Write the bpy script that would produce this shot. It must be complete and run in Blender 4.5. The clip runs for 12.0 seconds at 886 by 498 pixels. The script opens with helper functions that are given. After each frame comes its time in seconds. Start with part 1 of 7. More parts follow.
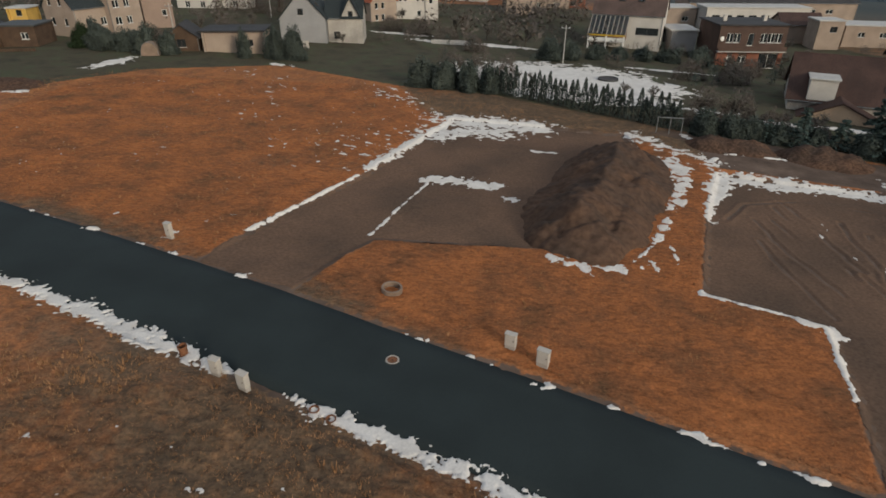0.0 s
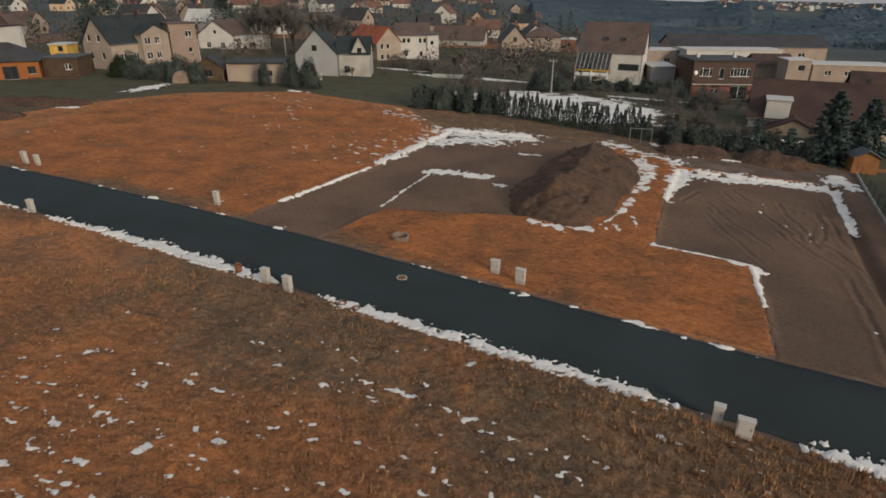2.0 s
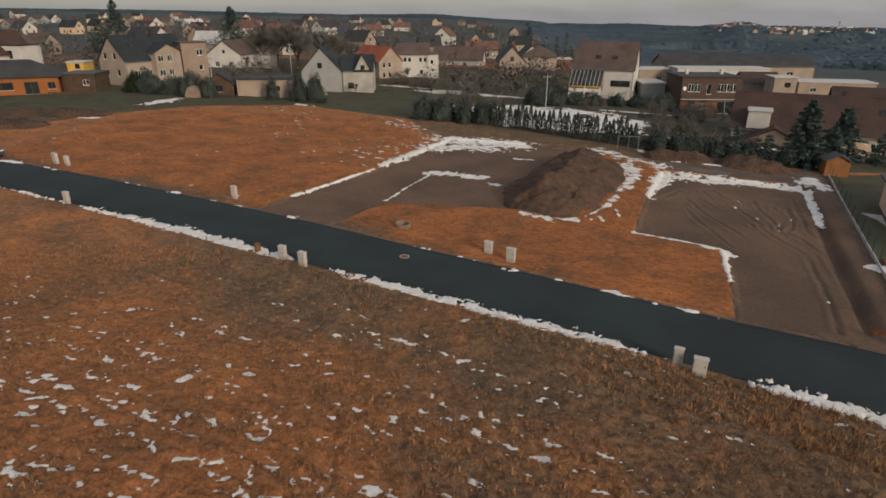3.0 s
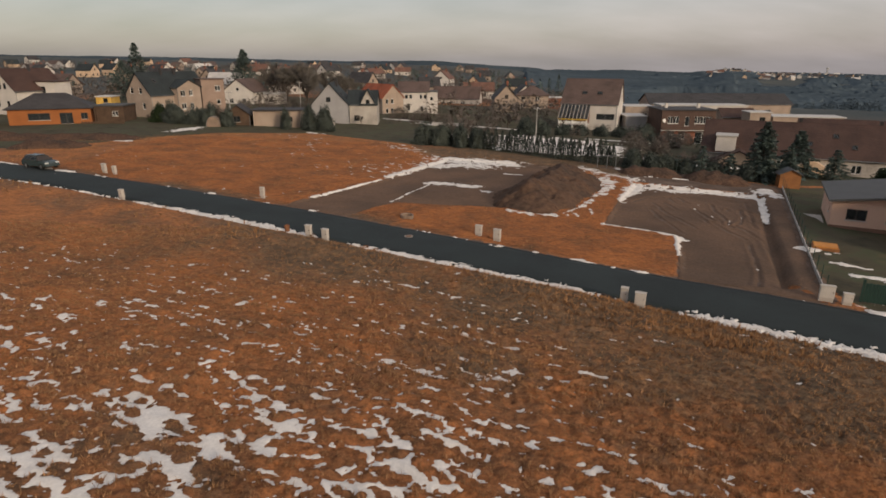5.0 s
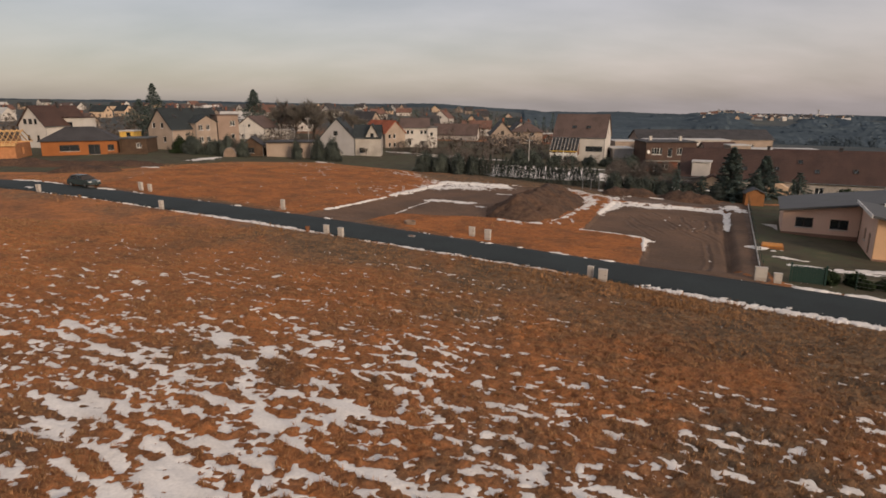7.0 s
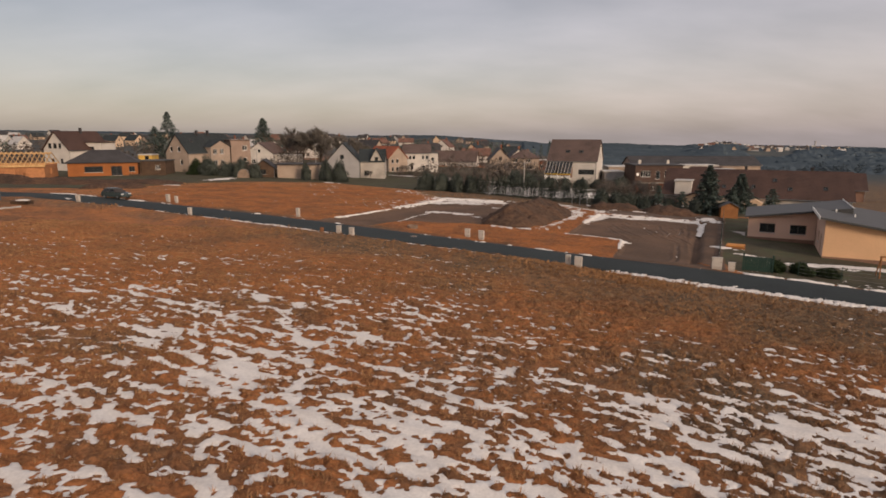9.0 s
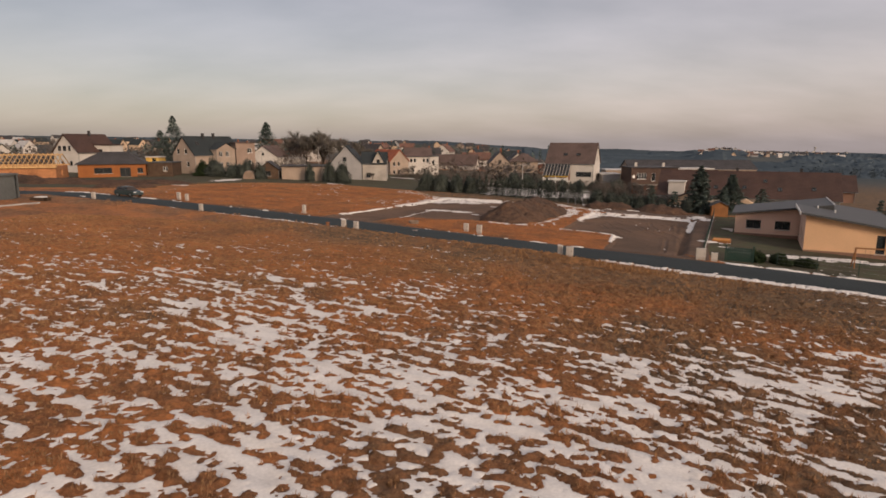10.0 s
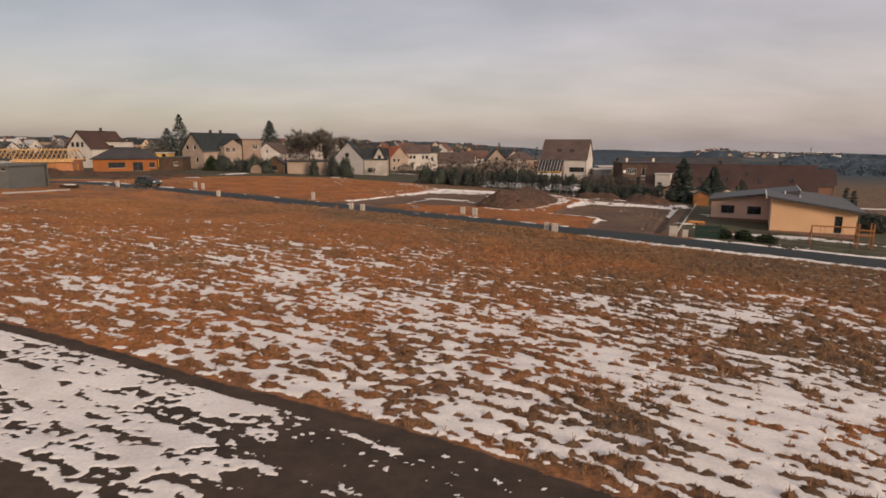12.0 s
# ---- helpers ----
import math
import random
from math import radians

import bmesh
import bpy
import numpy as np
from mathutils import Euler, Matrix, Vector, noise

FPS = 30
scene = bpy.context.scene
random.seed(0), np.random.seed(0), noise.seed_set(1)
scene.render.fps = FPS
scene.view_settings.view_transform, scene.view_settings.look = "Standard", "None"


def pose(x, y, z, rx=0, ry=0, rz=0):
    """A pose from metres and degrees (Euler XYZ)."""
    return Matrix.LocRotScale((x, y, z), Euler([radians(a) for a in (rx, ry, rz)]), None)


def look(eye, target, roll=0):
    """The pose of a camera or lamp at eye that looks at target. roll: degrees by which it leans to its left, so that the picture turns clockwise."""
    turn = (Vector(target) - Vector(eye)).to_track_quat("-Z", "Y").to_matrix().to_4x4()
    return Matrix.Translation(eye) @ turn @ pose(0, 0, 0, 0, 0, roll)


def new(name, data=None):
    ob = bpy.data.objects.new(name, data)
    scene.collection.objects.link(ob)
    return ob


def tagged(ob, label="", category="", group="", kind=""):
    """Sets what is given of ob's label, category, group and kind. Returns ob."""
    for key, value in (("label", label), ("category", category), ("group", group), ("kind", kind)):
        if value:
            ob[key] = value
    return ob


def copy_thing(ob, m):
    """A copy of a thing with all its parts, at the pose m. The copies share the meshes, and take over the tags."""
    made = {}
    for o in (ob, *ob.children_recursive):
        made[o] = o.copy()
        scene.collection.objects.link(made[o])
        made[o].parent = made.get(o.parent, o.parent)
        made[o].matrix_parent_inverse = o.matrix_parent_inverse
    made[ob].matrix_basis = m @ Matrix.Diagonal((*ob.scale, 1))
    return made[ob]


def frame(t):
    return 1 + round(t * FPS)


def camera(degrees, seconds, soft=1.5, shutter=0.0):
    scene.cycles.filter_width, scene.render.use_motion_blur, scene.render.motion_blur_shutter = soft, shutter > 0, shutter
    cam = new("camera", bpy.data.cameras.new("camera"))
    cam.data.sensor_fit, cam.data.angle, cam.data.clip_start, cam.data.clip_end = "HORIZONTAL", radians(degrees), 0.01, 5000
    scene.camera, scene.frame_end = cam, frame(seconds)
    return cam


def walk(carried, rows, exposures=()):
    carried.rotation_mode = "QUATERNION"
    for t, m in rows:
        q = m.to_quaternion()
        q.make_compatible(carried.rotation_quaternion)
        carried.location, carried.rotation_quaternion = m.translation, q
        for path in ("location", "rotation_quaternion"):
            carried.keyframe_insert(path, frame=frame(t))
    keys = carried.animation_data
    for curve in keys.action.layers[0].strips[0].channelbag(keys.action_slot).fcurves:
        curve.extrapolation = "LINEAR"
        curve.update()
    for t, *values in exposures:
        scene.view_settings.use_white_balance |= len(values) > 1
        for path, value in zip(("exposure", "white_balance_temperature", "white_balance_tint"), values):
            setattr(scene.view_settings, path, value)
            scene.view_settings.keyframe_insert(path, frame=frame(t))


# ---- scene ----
cam = camera(74.0, 12.0, soft=1.7)
ROWS = [
    (0.0, -0.000, -0.000, 18.000, 61.434, -0.090, -0.097),
    (0.5, -0.011, -2.438, 17.481, 62.585, -0.123, -0.082),
    (1.0, -0.025, -5.073, 16.957, 63.789, -0.175, -0.088),
    (1.5, -0.014, -7.466, 16.473, 64.879, -0.208, -0.087),
    (2.0, 0.075, -10.019, 15.995, 66.027, -0.182, -0.041),
    (2.5, 0.129, -12.350, 15.567, 67.049, -0.171, -0.038),
    (3.0, 0.215, -14.869, 15.143, 68.118, -0.127, -0.028),
    (5.0, 0.337, -24.252, 13.470, 72.211, -0.147, -0.102),
    (5.5, 0.382, -26.436, 13.109, 73.150, -0.136, -0.083),
    (6.0, 0.412, -28.671, 12.696, 74.168, -0.094, -0.101),
    (6.5, 0.454, -30.700, 12.333, 75.111, -0.051, -0.109),
    (7.0, 0.515, -32.914, 11.976, 76.105, -0.025, -0.110),
    (9.0, 0.787, -40.697, 10.317, 79.097, -0.022, 0.027),
    (9.5, 0.852, -42.421, 9.972, 79.404, -0.064, 0.073),
    (10.0, 0.893, -44.199, 9.561, 79.653, -0.073, 0.101),
    (10.5, 0.920, -45.821, 9.207, 79.780, -0.071, 0.075),
    (11.0, 0.928, -47.585, 8.833, 79.844, -0.072, 0.013),
    (11.5, 0.925, -49.218, 8.533, 79.836, -0.067, -0.017),
    (12.0, 0.897, -50.946, 8.211, 79.782, -0.060, -0.040),
]
EXPOSURES = [(0.0, 0.10, 5950, 0), (3.0, 0.15, 6250, 3), (5.0, 0.17, 6650, 8), (7.0, 0.21, 6850, 12), (12.0, 0.25, 7050, 15.5)]
walk(cam, [(t, pose(x, y, z, rx, ry, rz)) for t, x, y, z, rx, ry, rz in ROWS], EXPOSURES)

# ---- sky and sun: thin overcast, late winter afternoon, sun low behind the viewer's right ----
SUN_ELEVATION, SUN_AZIMUTH = 17.0, 146.0   # azimuth clockwise from +y
SKY_CLOUD, SKY_CLEAR, SUN_POWER = 0.398, 0.04, 2.2

world = bpy.data.worlds.new("sky")
scene.world = world
world.use_nodes = True
wn, wl = world.node_tree.nodes, world.node_tree.links
wn.clear()
w_out = wn.new("ShaderNodeOutputWorld")
w_sky = wn.new("ShaderNodeTexSky")
w_sky.sky_type, w_sky.sun_disc = "NISHITA", False
w_sky.sun_elevation, w_sky.sun_rotation = radians(SUN_ELEVATION), radians(SUN_AZIMUTH)
w_sky.air_density, w_sky.dust_density = 1.0, 1.2
w_bg1 = wn.new("ShaderNodeBackground")
w_bg1.inputs["Strength"].default_value = SKY_CLEAR
wl.new(w_sky.outputs[0], w_bg1.inputs["Color"])
w_co = wn.new("ShaderNodeTexCoord")
w_sep = wn.new("ShaderNodeSeparateXYZ")
wl.new(w_co.outputs["Generated"], w_sep.inputs[0])
w_ramp = wn.new("ShaderNodeValToRGB")
wl.new(w_sep.outputs["Z"], w_ramp.inputs[0])
stops = [(0.0, (0.53, 0.475, 0.54)), (0.03, (0.63, 0.535, 0.60)), (0.06, (0.735, 0.61, 0.65)), (0.10, (0.76, 0.655, 0.675)),
         (0.17, (0.745, 0.675, 0.715)), (0.30, (0.63, 0.59, 0.635)), (0.55, (1.00, 0.96, 0.99)), (1.0, (1.38, 1.32, 1.36))]
w_ramp.color_ramp.elements[0].position, w_ramp.color_ramp.elements[1].position = 0.0, 1.0
for at, _ in stops[1:-1]:
    w_ramp.color_ramp.elements.new(at)
for el, (at, col) in zip(w_ramp.color_ramp.elements, stops):
    el.position, el.color = at, (*col, 1)
# cloud sheet: direction projected on a plane overhead
w_add = wn.new("ShaderNodeMath"); w_add.operation = "ADD"; w_add.inputs[1].default_value = 0.30
wl.new(w_sep.outputs["Z"], w_add.inputs[0])
w_div = wn.new("ShaderNodeVectorMath"); w_div.operation = "DIVIDE"
w_cmb = wn.new("ShaderNodeCombineXYZ")
for k in range(3):
    wl.new(w_add.outputs[0], w_cmb.inputs[k])
wl.new(w_co.outputs["Generated"], w_div.inputs[0])
wl.new(w_cmb.outputs[0], w_div.inputs[1])
w_noise = wn.new("ShaderNodeTexNoise")
w_noise.inputs["Scale"].default_value, w_noise.inputs["Detail"].default_value = 2.4, 6.0
w_noise.inputs["Roughness"].default_value = 0.5
w_map = wn.new("ShaderNodeMapping"); w_map.inputs["Scale"].default_value = (0.75, 1.3, 1.0)
w_map.inputs["Rotation"].default_value = (0, 0, radians(-12))
wl.new(w_div.outputs[0], w_map.inputs[0]); wl.new(w_map.outputs[0], w_noise.inputs["Vector"])
w_nr = wn.new("ShaderNodeMapRange")
w_nr.inputs["From Min"].default_value, w_nr.inputs["From Max"].default_value = 0.3, 0.72
w_nr.inputs["To Min"].default_value, w_nr.inputs["To Max"].default_value = 0.82, 1.14
wl.new(w_noise.outputs["Fac"], w_nr.inputs["Value"])
w_east = wn.new("ShaderNodeMapRange")   # the cloud is thinner towards the sun's side
w_east.inputs["From Min"].default_value, w_east.inputs["From Max"].default_value = -1.0, 1.0
w_east.inputs["To Min"].default_value, w_east.inputs["To Max"].default_value = 0.62, 1.22
wl.new(w_sep.outputs["X"], w_east.inputs["Value"])
w_thin = wn.new("ShaderNodeMath"); w_thin.operation = "MULTIPLY"
wl.new(w_nr.outputs[0], w_thin.inputs[0]); wl.new(w_east.outputs[0], w_thin.inputs[1])
w_mul = wn.new("ShaderNodeVectorMath"); w_mul.operation = "SCALE"
wl.new(w_ramp.outputs["Color"], w_mul.inputs[0]); wl.new(w_thin.outputs[0], w_mul.inputs["Scale"])
w_bg2 = wn.new("ShaderNodeBackground"); w_bg2.inputs["Strength"].default_value = SKY_CLOUD
wl.new(w_mul.outputs[0], w_bg2.inputs["Color"])
w_sum = wn.new("ShaderNodeAddShader")
wl.new(w_bg1.outputs[0], w_sum.inputs[0]); wl.new(w_bg2.outputs[0], w_sum.inputs[1])
wl.new(w_sum.outputs[0], w_out.inputs["Surface"])

sun = new("sun", bpy.data.lights.new("sun", "SUN"))
sun.data.energy, sun.data.angle, sun.data.color = SUN_POWER, radians(12.0), (1.0, 0.83, 0.66)
sun_at = Vector((math.sin(radians(SUN_AZIMUTH)), math.cos(radians(SUN_AZIMUTH)), math.tan(radians(SUN_ELEVATION)))) * 50
sun.matrix_world = look(sun_at, (0, 0, 0))


# ---- materials ----
def surface(name, color, rough=0.85, spread=0.15, scale=1.2, fine=14.0, bump=0.25, metal=0.0, tint=None, per_piece=0.0, spec=0.3):
    """A material with two scales of colour variation and fine relief."""
    m = bpy.data.materials.new(name)
    m.use_nodes = True
    n, l = m.node_tree.nodes, m.node_tree.links
    b = n["Principled BSDF"]
    b.inputs["Roughness"].default_value, b.inputs["Metallic"].default_value = rough, metal
    b.inputs["Specular IOR Level"].default_value = spec
    co = n.new("ShaderNodeTexCoord")
    big, small = n.new("ShaderNodeTexNoise"), n.new("ShaderNodeTexNoise")
    for t, s in ((big, scale), (small, fine)):
        t.inputs["Scale"].default_value, t.inputs["Detail"].default_value = s, 4.0
        l.new(co.outputs["Object"], t.inputs["Vector"])
    mix = n.new("ShaderNodeMix"); mix.data_type = "RGBA"
    tint = tint or tuple(c * (1 - 2.2 * spread) for c in color)
    mix.inputs["A"].default_value, mix.inputs["B"].default_value = (*color, 1), (*tint, 1)
    r = n.new("ShaderNodeMapRange")
    r.inputs["From Min"].default_value, r.inputs["From Max"].default_value = 0.38, 0.68
    l.new(big.outputs["Fac"], r.inputs["Value"]); l.new(r.outputs[0], mix.inputs["Factor"])
    hsv = n.new("ShaderNodeHueSaturation")
    l.new(mix.outputs["Result"], hsv.inputs["Color"])
    val = n.new("ShaderNodeMapRange")
    val.inputs["To Min"].default_value, val.inputs["To Max"].default_value = 1 - spread * 1.5, 1 + spread * 1.5
    val.inputs["From Min"].default_value, val.inputs["From Max"].default_value = 0.3, 0.7
    l.new(small.outputs["Fac"], val.inputs["Value"])
    out = val.outputs[0]
    if per_piece:
        src = n.new("ShaderNodeNewGeometry").outputs["Random Per Island"]
        pr = n.new("ShaderNodeMapRange")
        pr.inputs["To Min"].default_value, pr.inputs["To Max"].default_value = 1 - per_piece, 1 + per_piece
        l.new(src, pr.inputs["Value"])
        mm = n.new("ShaderNodeMath"); mm.operation = "MULTIPLY"
        l.new(out, mm.inputs[0]); l.new(pr.outputs[0], mm.inputs[1])
        out = mm.outputs[0]
    l.new(out, hsv.inputs["Value"])
    l.new(hsv.outputs[0], b.inputs["Base Color"])
    if bump:
        bp = n.new("ShaderNodeBump"); bp.inputs["Strength"].default_value, bp.inputs["Distance"].default_value = bump, 0.02
        l.new(small.outputs["Fac"], bp.inputs["Height"]); l.new(bp.outputs[0], b.inputs["Normal"])
    return m


def glass_material(name, color=(0.5, 0.55, 0.58)):
    m = bpy.data.materials.new(name)
    m.use_nodes = True
    b = m.node_tree.nodes["Principled BSDF"]
    b.inputs["Base Color"].default_value = (*color, 1)
    b.inputs["Roughness"].default_value, b.inputs["Transmission Weight"].default_value, b.inputs["IOR"].default_value = 0.06, 0.85, 1.33
    return m


def tiled_roof(name, color, pitch=3.2, spread=0.16):
    """Roof covering with courses and rolls as relief."""
    m = surface(name, color, 0.75, spread, 0.35, 6.0, 0.0)
    n, l = m.node_tree.nodes, m.node_tree.links
    co = n["Texture Coordinate"]
    wave = n.new("ShaderNodeTexWave"); wave.bands_direction = "Z"; wave.inputs["Scale"].default_value = pitch
    wave.inputs["Distortion"].default_value = 0.6
    l.new(co.outputs["Object"], wave.inputs["Vector"])
    bp = n.new("ShaderNodeBump"); bp.inputs["Strength"].default_value, bp.inputs["Distance"].default_value = 0.6, 0.04
    l.new(wave.outputs["Fac"], bp.inputs["Height"]); l.new(bp.outputs[0], n["Principled BSDF"].inputs["Normal"])
    return m


M = {
    "asphalt": surface("asphalt", (0.024, 0.031, 0.031), 0.80, 0.14, 0.22, 30.0, 0.3, spec=0.25),
    "snow": surface("snow", (0.69, 0.642, 0.597), 0.85, 0.06, 0.8, 9.0, 0.35, tint=(0.59, 0.54, 0.495), spec=0.1),
    "soil": surface("soil", (0.098, 0.056, 0.037), 0.95, 0.3, 0.35, 4.0, 1.0, tint=(0.052, 0.036, 0.028), spec=0.1),
    "plot_soil": surface("plot_soil", (0.146, 0.088, 0.058), 0.95, 0.13, 0.16, 5.0, 0.5, tint=(0.094, 0.061, 0.043), spec=0.15),
    "heap_soil": surface("heap_soil", (0.096, 0.056, 0.037), 0.95, 0.2, 0.3, 2.2, 0.6, tint=(0.062, 0.042, 0.032), spec=0.12),
    "straw": surface("straw", (0.33, 0.172, 0.080), 0.95, 0.2, 0.12, 2.0, 0.0, tint=(0.19, 0.105, 0.055), per_piece=0.35, spec=0.1),
    "straw_brown": surface("straw_brown", (0.34, 0.180, 0.086), 0.95, 0.2, 0.12, 2.0, 0.0, tint=(0.21, 0.118, 0.064), per_piece=0.4, spec=0.1),
    "concrete": surface("concrete", (0.42, 0.39, 0.36), 0.9, 0.12, 0.9, 18.0, 0.3),
    "cabinet": surface("cabinet", (0.47, 0.42, 0.37), 0.7, 0.07, 1.6, 20.0, 0.08),
    "cabinet_base": surface("cabinet_base", (0.40, 0.355, 0.31), 0.85, 0.1, 1.6, 20.0, 0.2),
    "concrete_dirty": surface("concrete_dirty", (0.24, 0.17, 0.125), 0.9, 0.15, 0.9, 18.0, 0.3),
    "rust": surface("rust", (0.20, 0.085, 0.04), 0.8, 0.2, 3.0, 25.0, 0.3),
    "plaster_grey": surface("plaster_grey", (0.30, 0.285, 0.28), 0.9, 0.07, 0.4, 9.0, 0.15),
    "plaster_beige": surface("plaster_beige", (0.36, 0.275, 0.215), 0.9, 0.1, 0.4, 9.0, 0.15),
    "plaster_old": surface("plaster_old", (0.42, 0.375, 0.33), 0.9, 0.14, 0.35, 6.0, 0.2),
    "plaster_white": surface("plaster_white", (0.55, 0.50, 0.45), 0.9, 0.07, 0.4, 9.0, 0.15),
    "plaster_cream": surface("plaster_cream", (0.62, 0.44, 0.30), 0.9, 0.08, 0.4, 9.0, 0.15),
    "plaster_pink": surface("plaster_pink", (0.29, 0.205, 0.160), 0.9, 0.08, 0.4, 9.0, 0.15),
    "plaster_apricot": surface("plaster_apricot", (0.74, 0.45, 0.26), 0.9, 0.05, 0.3, 9.0, 0.1),
    "plaster_peach": surface("plaster_peach", (0.71, 0.465, 0.35), 0.9, 0.05, 0.3, 9.0, 0.1),
    "plaster_orange": surface("plaster_orange", (0.30, 0.104, 0.032), 0.85, 0.08, 0.5, 9.0, 0.12),
    "plaster_yellow": surface("plaster_yellow", (0.62, 0.38, 0.09), 0.85, 0.08, 0.5, 9.0, 0.12),
    "plaster_brown": surface("plaster_brown", (0.25, 0.14, 0.10), 0.9, 0.1, 0.5, 9.0, 0.15),
    "clad_brown": surface("clad_brown", (0.095, 0.058, 0.045), 0.85, 0.12, 0.5, 9.0, 0.15),
    "brick": surface("brick", (0.24, 0.095, 0.06), 0.9, 0.14, 0.8, 16.0, 0.3),
    "block": surface("block", (0.46, 0.20, 0.09), 0.9, 0.12, 1.5, 10.0, 0.3),
    "roof_slate": tiled_roof("roof_slate", (0.027, 0.033, 0.034)),
    "roof_brown": tiled_roof("roof_brown", (0.115, 0.075, 0.062)),
    "roof_dark": tiled_roof("roof_dark", (0.05, 0.045, 0.045)),
    "roof_red": tiled_roof("roof_red", (0.33, 0.090, 0.042)),
    "roof_faded": tiled_roof("roof_faded", (0.17, 0.085, 0.06)),
    "roof_maroon": tiled_roof("roof_maroon", (0.070, 0.037, 0.028)),
    "sheet_grey": surface("sheet_grey", (0.064, 0.063, 0.062), 0.6, 0.08, 0.5, 4.0, 0.05),
    "panel_grey": surface("panel_grey", (0.115, 0.12, 0.115), 0.7, 0.08, 0.5, 4.0, 0.05),
    "sheet_pale": surface("sheet_pale", (0.50, 0.47, 0.44), 0.7, 0.08, 0.5, 4.0, 0.05),
    "joinery_white": surface("joinery_white", (0.75, 0.72, 0.68), 0.5, 0.04, 1.0, 20.0, 0.0),
    "bar_grey": surface("bar_grey", (0.34, 0.29, 0.25), 0.6, 0.08, 1.0, 20.0, 0.0),
    "joinery_dark": surface("joinery_dark", (0.045, 0.035, 0.03), 0.5, 0.08, 1.0, 20.0, 0.0),
    "blind": surface("blind", (0.10, 0.10, 0.105), 0.8, 0.1, 1.0, 20.0, 0.0),
    "wood_new": surface("wood_new", (0.62, 0.38, 0.17), 0.8, 0.1, 0.8, 12.0, 0.1),
    "wood_orange": surface("wood_orange", (0.30, 0.125, 0.045), 0.75, 0.14, 0.9, 12.0, 0.2),
    "wood_dark": surface("wood_dark", (0.09, 0.055, 0.035), 0.85, 0.15, 0.9, 12.0, 0.2),
    "metal_green": surface("metal_green", (0.018, 0.045, 0.034), 0.6, 0.12, 0.8, 12.0, 0.05),
    "metal_grey": surface("metal_grey", (0.25, 0.25, 0.25), 0.5, 0.1, 1.0, 12.0, 0.0, metal=0.6),
    "metal_yellow": surface("metal_yellow", (0.55, 0.34, 0.03), 0.6, 0.1, 1.0, 12.0, 0.0),
    "car_paint": surface("car_paint", (0.045, 0.06, 0.06), 0.25, 0.05, 1.0, 20.0, 0.0, spec=0.5),
    "tyre": surface("tyre", (0.015, 0.015, 0.015), 0.9, 0.1, 3.0, 20.0, 0.1),
    "lamp_red": surface("lamp_red", (0.35, 0.02, 0.015), 0.3, 0.05, 3.0, 20.0, 0.0),
    "lamp_clear": surface("lamp_clear", (0.6, 0.6, 0.58), 0.2, 0.05, 3.0, 20.0, 0.0),
    "tarp": surface("tarp", (0.55, 0.22, 0.04), 0.6, 0.1, 1.5, 12.0, 0.2),
    "bark": surface("bark", (0.075, 0.055, 0.042), 0.95, 0.2, 2.0, 20.0, 0.3),
    "twig": surface("twig", (0.150, 0.132, 0.114), 0.95, 0.15, 0.4, 8.0, 0.0, per_piece=0.3),
    "needles": surface("needles", (0.098, 0.128, 0.112), 0.9, 0.2, 0.5, 6.0, 0.0, per_piece=0.22, spec=0.15),
    "thuja": surface("thuja", (0.080, 0.092, 0.078), 0.92, 0.2, 0.5, 6.0, 0.0, per_piece=0.22, spec=0.12),
    "scrub": surface("scrub", (0.150, 0.122, 0.103), 0.95, 0.2, 0.4, 6.0, 0.0, per_piece=0.22, spec=0.1),
    # aerial haze is painted into this colour: paler and bluer than bare woods
    "hazy_wood": surface("hazy_wood", (0.068, 0.086, 0.099), 0.95, 0.10, 0.004, 0.1, 0.0, per_piece=0.12, spec=0.0),
    "hedge_green": surface("hedge_green", (0.03, 0.045, 0.02), 0.92, 0.2, 0.6, 8.0, 0.0, per_piece=0.35, spec=0.12),
}
PANE = glass_material("window_glass", (0.16, 0.18, 0.19))


# ---- helpers for meshes ----
def mesh_data(name, verts, faces, mat, smooth=False):
    me = bpy.data.meshes.new(name)
    me.from_pydata([tuple(v) for v in verts], [], [tuple(f) for f in faces])
    me.materials.append(mat)
    if smooth:
        me.shade_smooth()
    me.update()
    return me


def quick_mesh(name, verts, faces, mat, smooth=False):
    """Mesh data from numpy arrays; faces all of one size."""
    verts, faces = np.asarray(verts, np.float32), np.asarray(faces, np.int32)
    me = bpy.data.meshes.new(name)
    k = faces.shape[1]
    me.vertices.add(len(verts)); me.loops.add(faces.size); me.polygons.add(len(faces))
    me.vertices.foreach_set("co", verts.ravel())
    me.loops.foreach_set("vertex_index", faces.ravel())
    me.polygons.foreach_set("loop_start", np.arange(0, faces.size, k, dtype=np.int32))
    me.polygons.foreach_set("use_smooth", np.full(len(faces), smooth))
    me.update(calc_edges=True); me.validate()
    me.materials.append(mat)
    return me


def part(name, bm, mat, parent=None, label=""):
    """Links a bmesh as one mesh object, in its parent's space."""
    me = bpy.data.meshes.new(name)
    bm.to_mesh(me); bm.free()
    me.materials.append(mat)
    ob = new(name, me)
    ob.parent = parent
    return tagged(ob, label)


def thing(name, m, label, category, group="", kind=""):
    ob = new(name)
    ob.empty_display_size = 0.2
    ob.matrix_world = m
    return tagged(ob, label, category, group, kind)


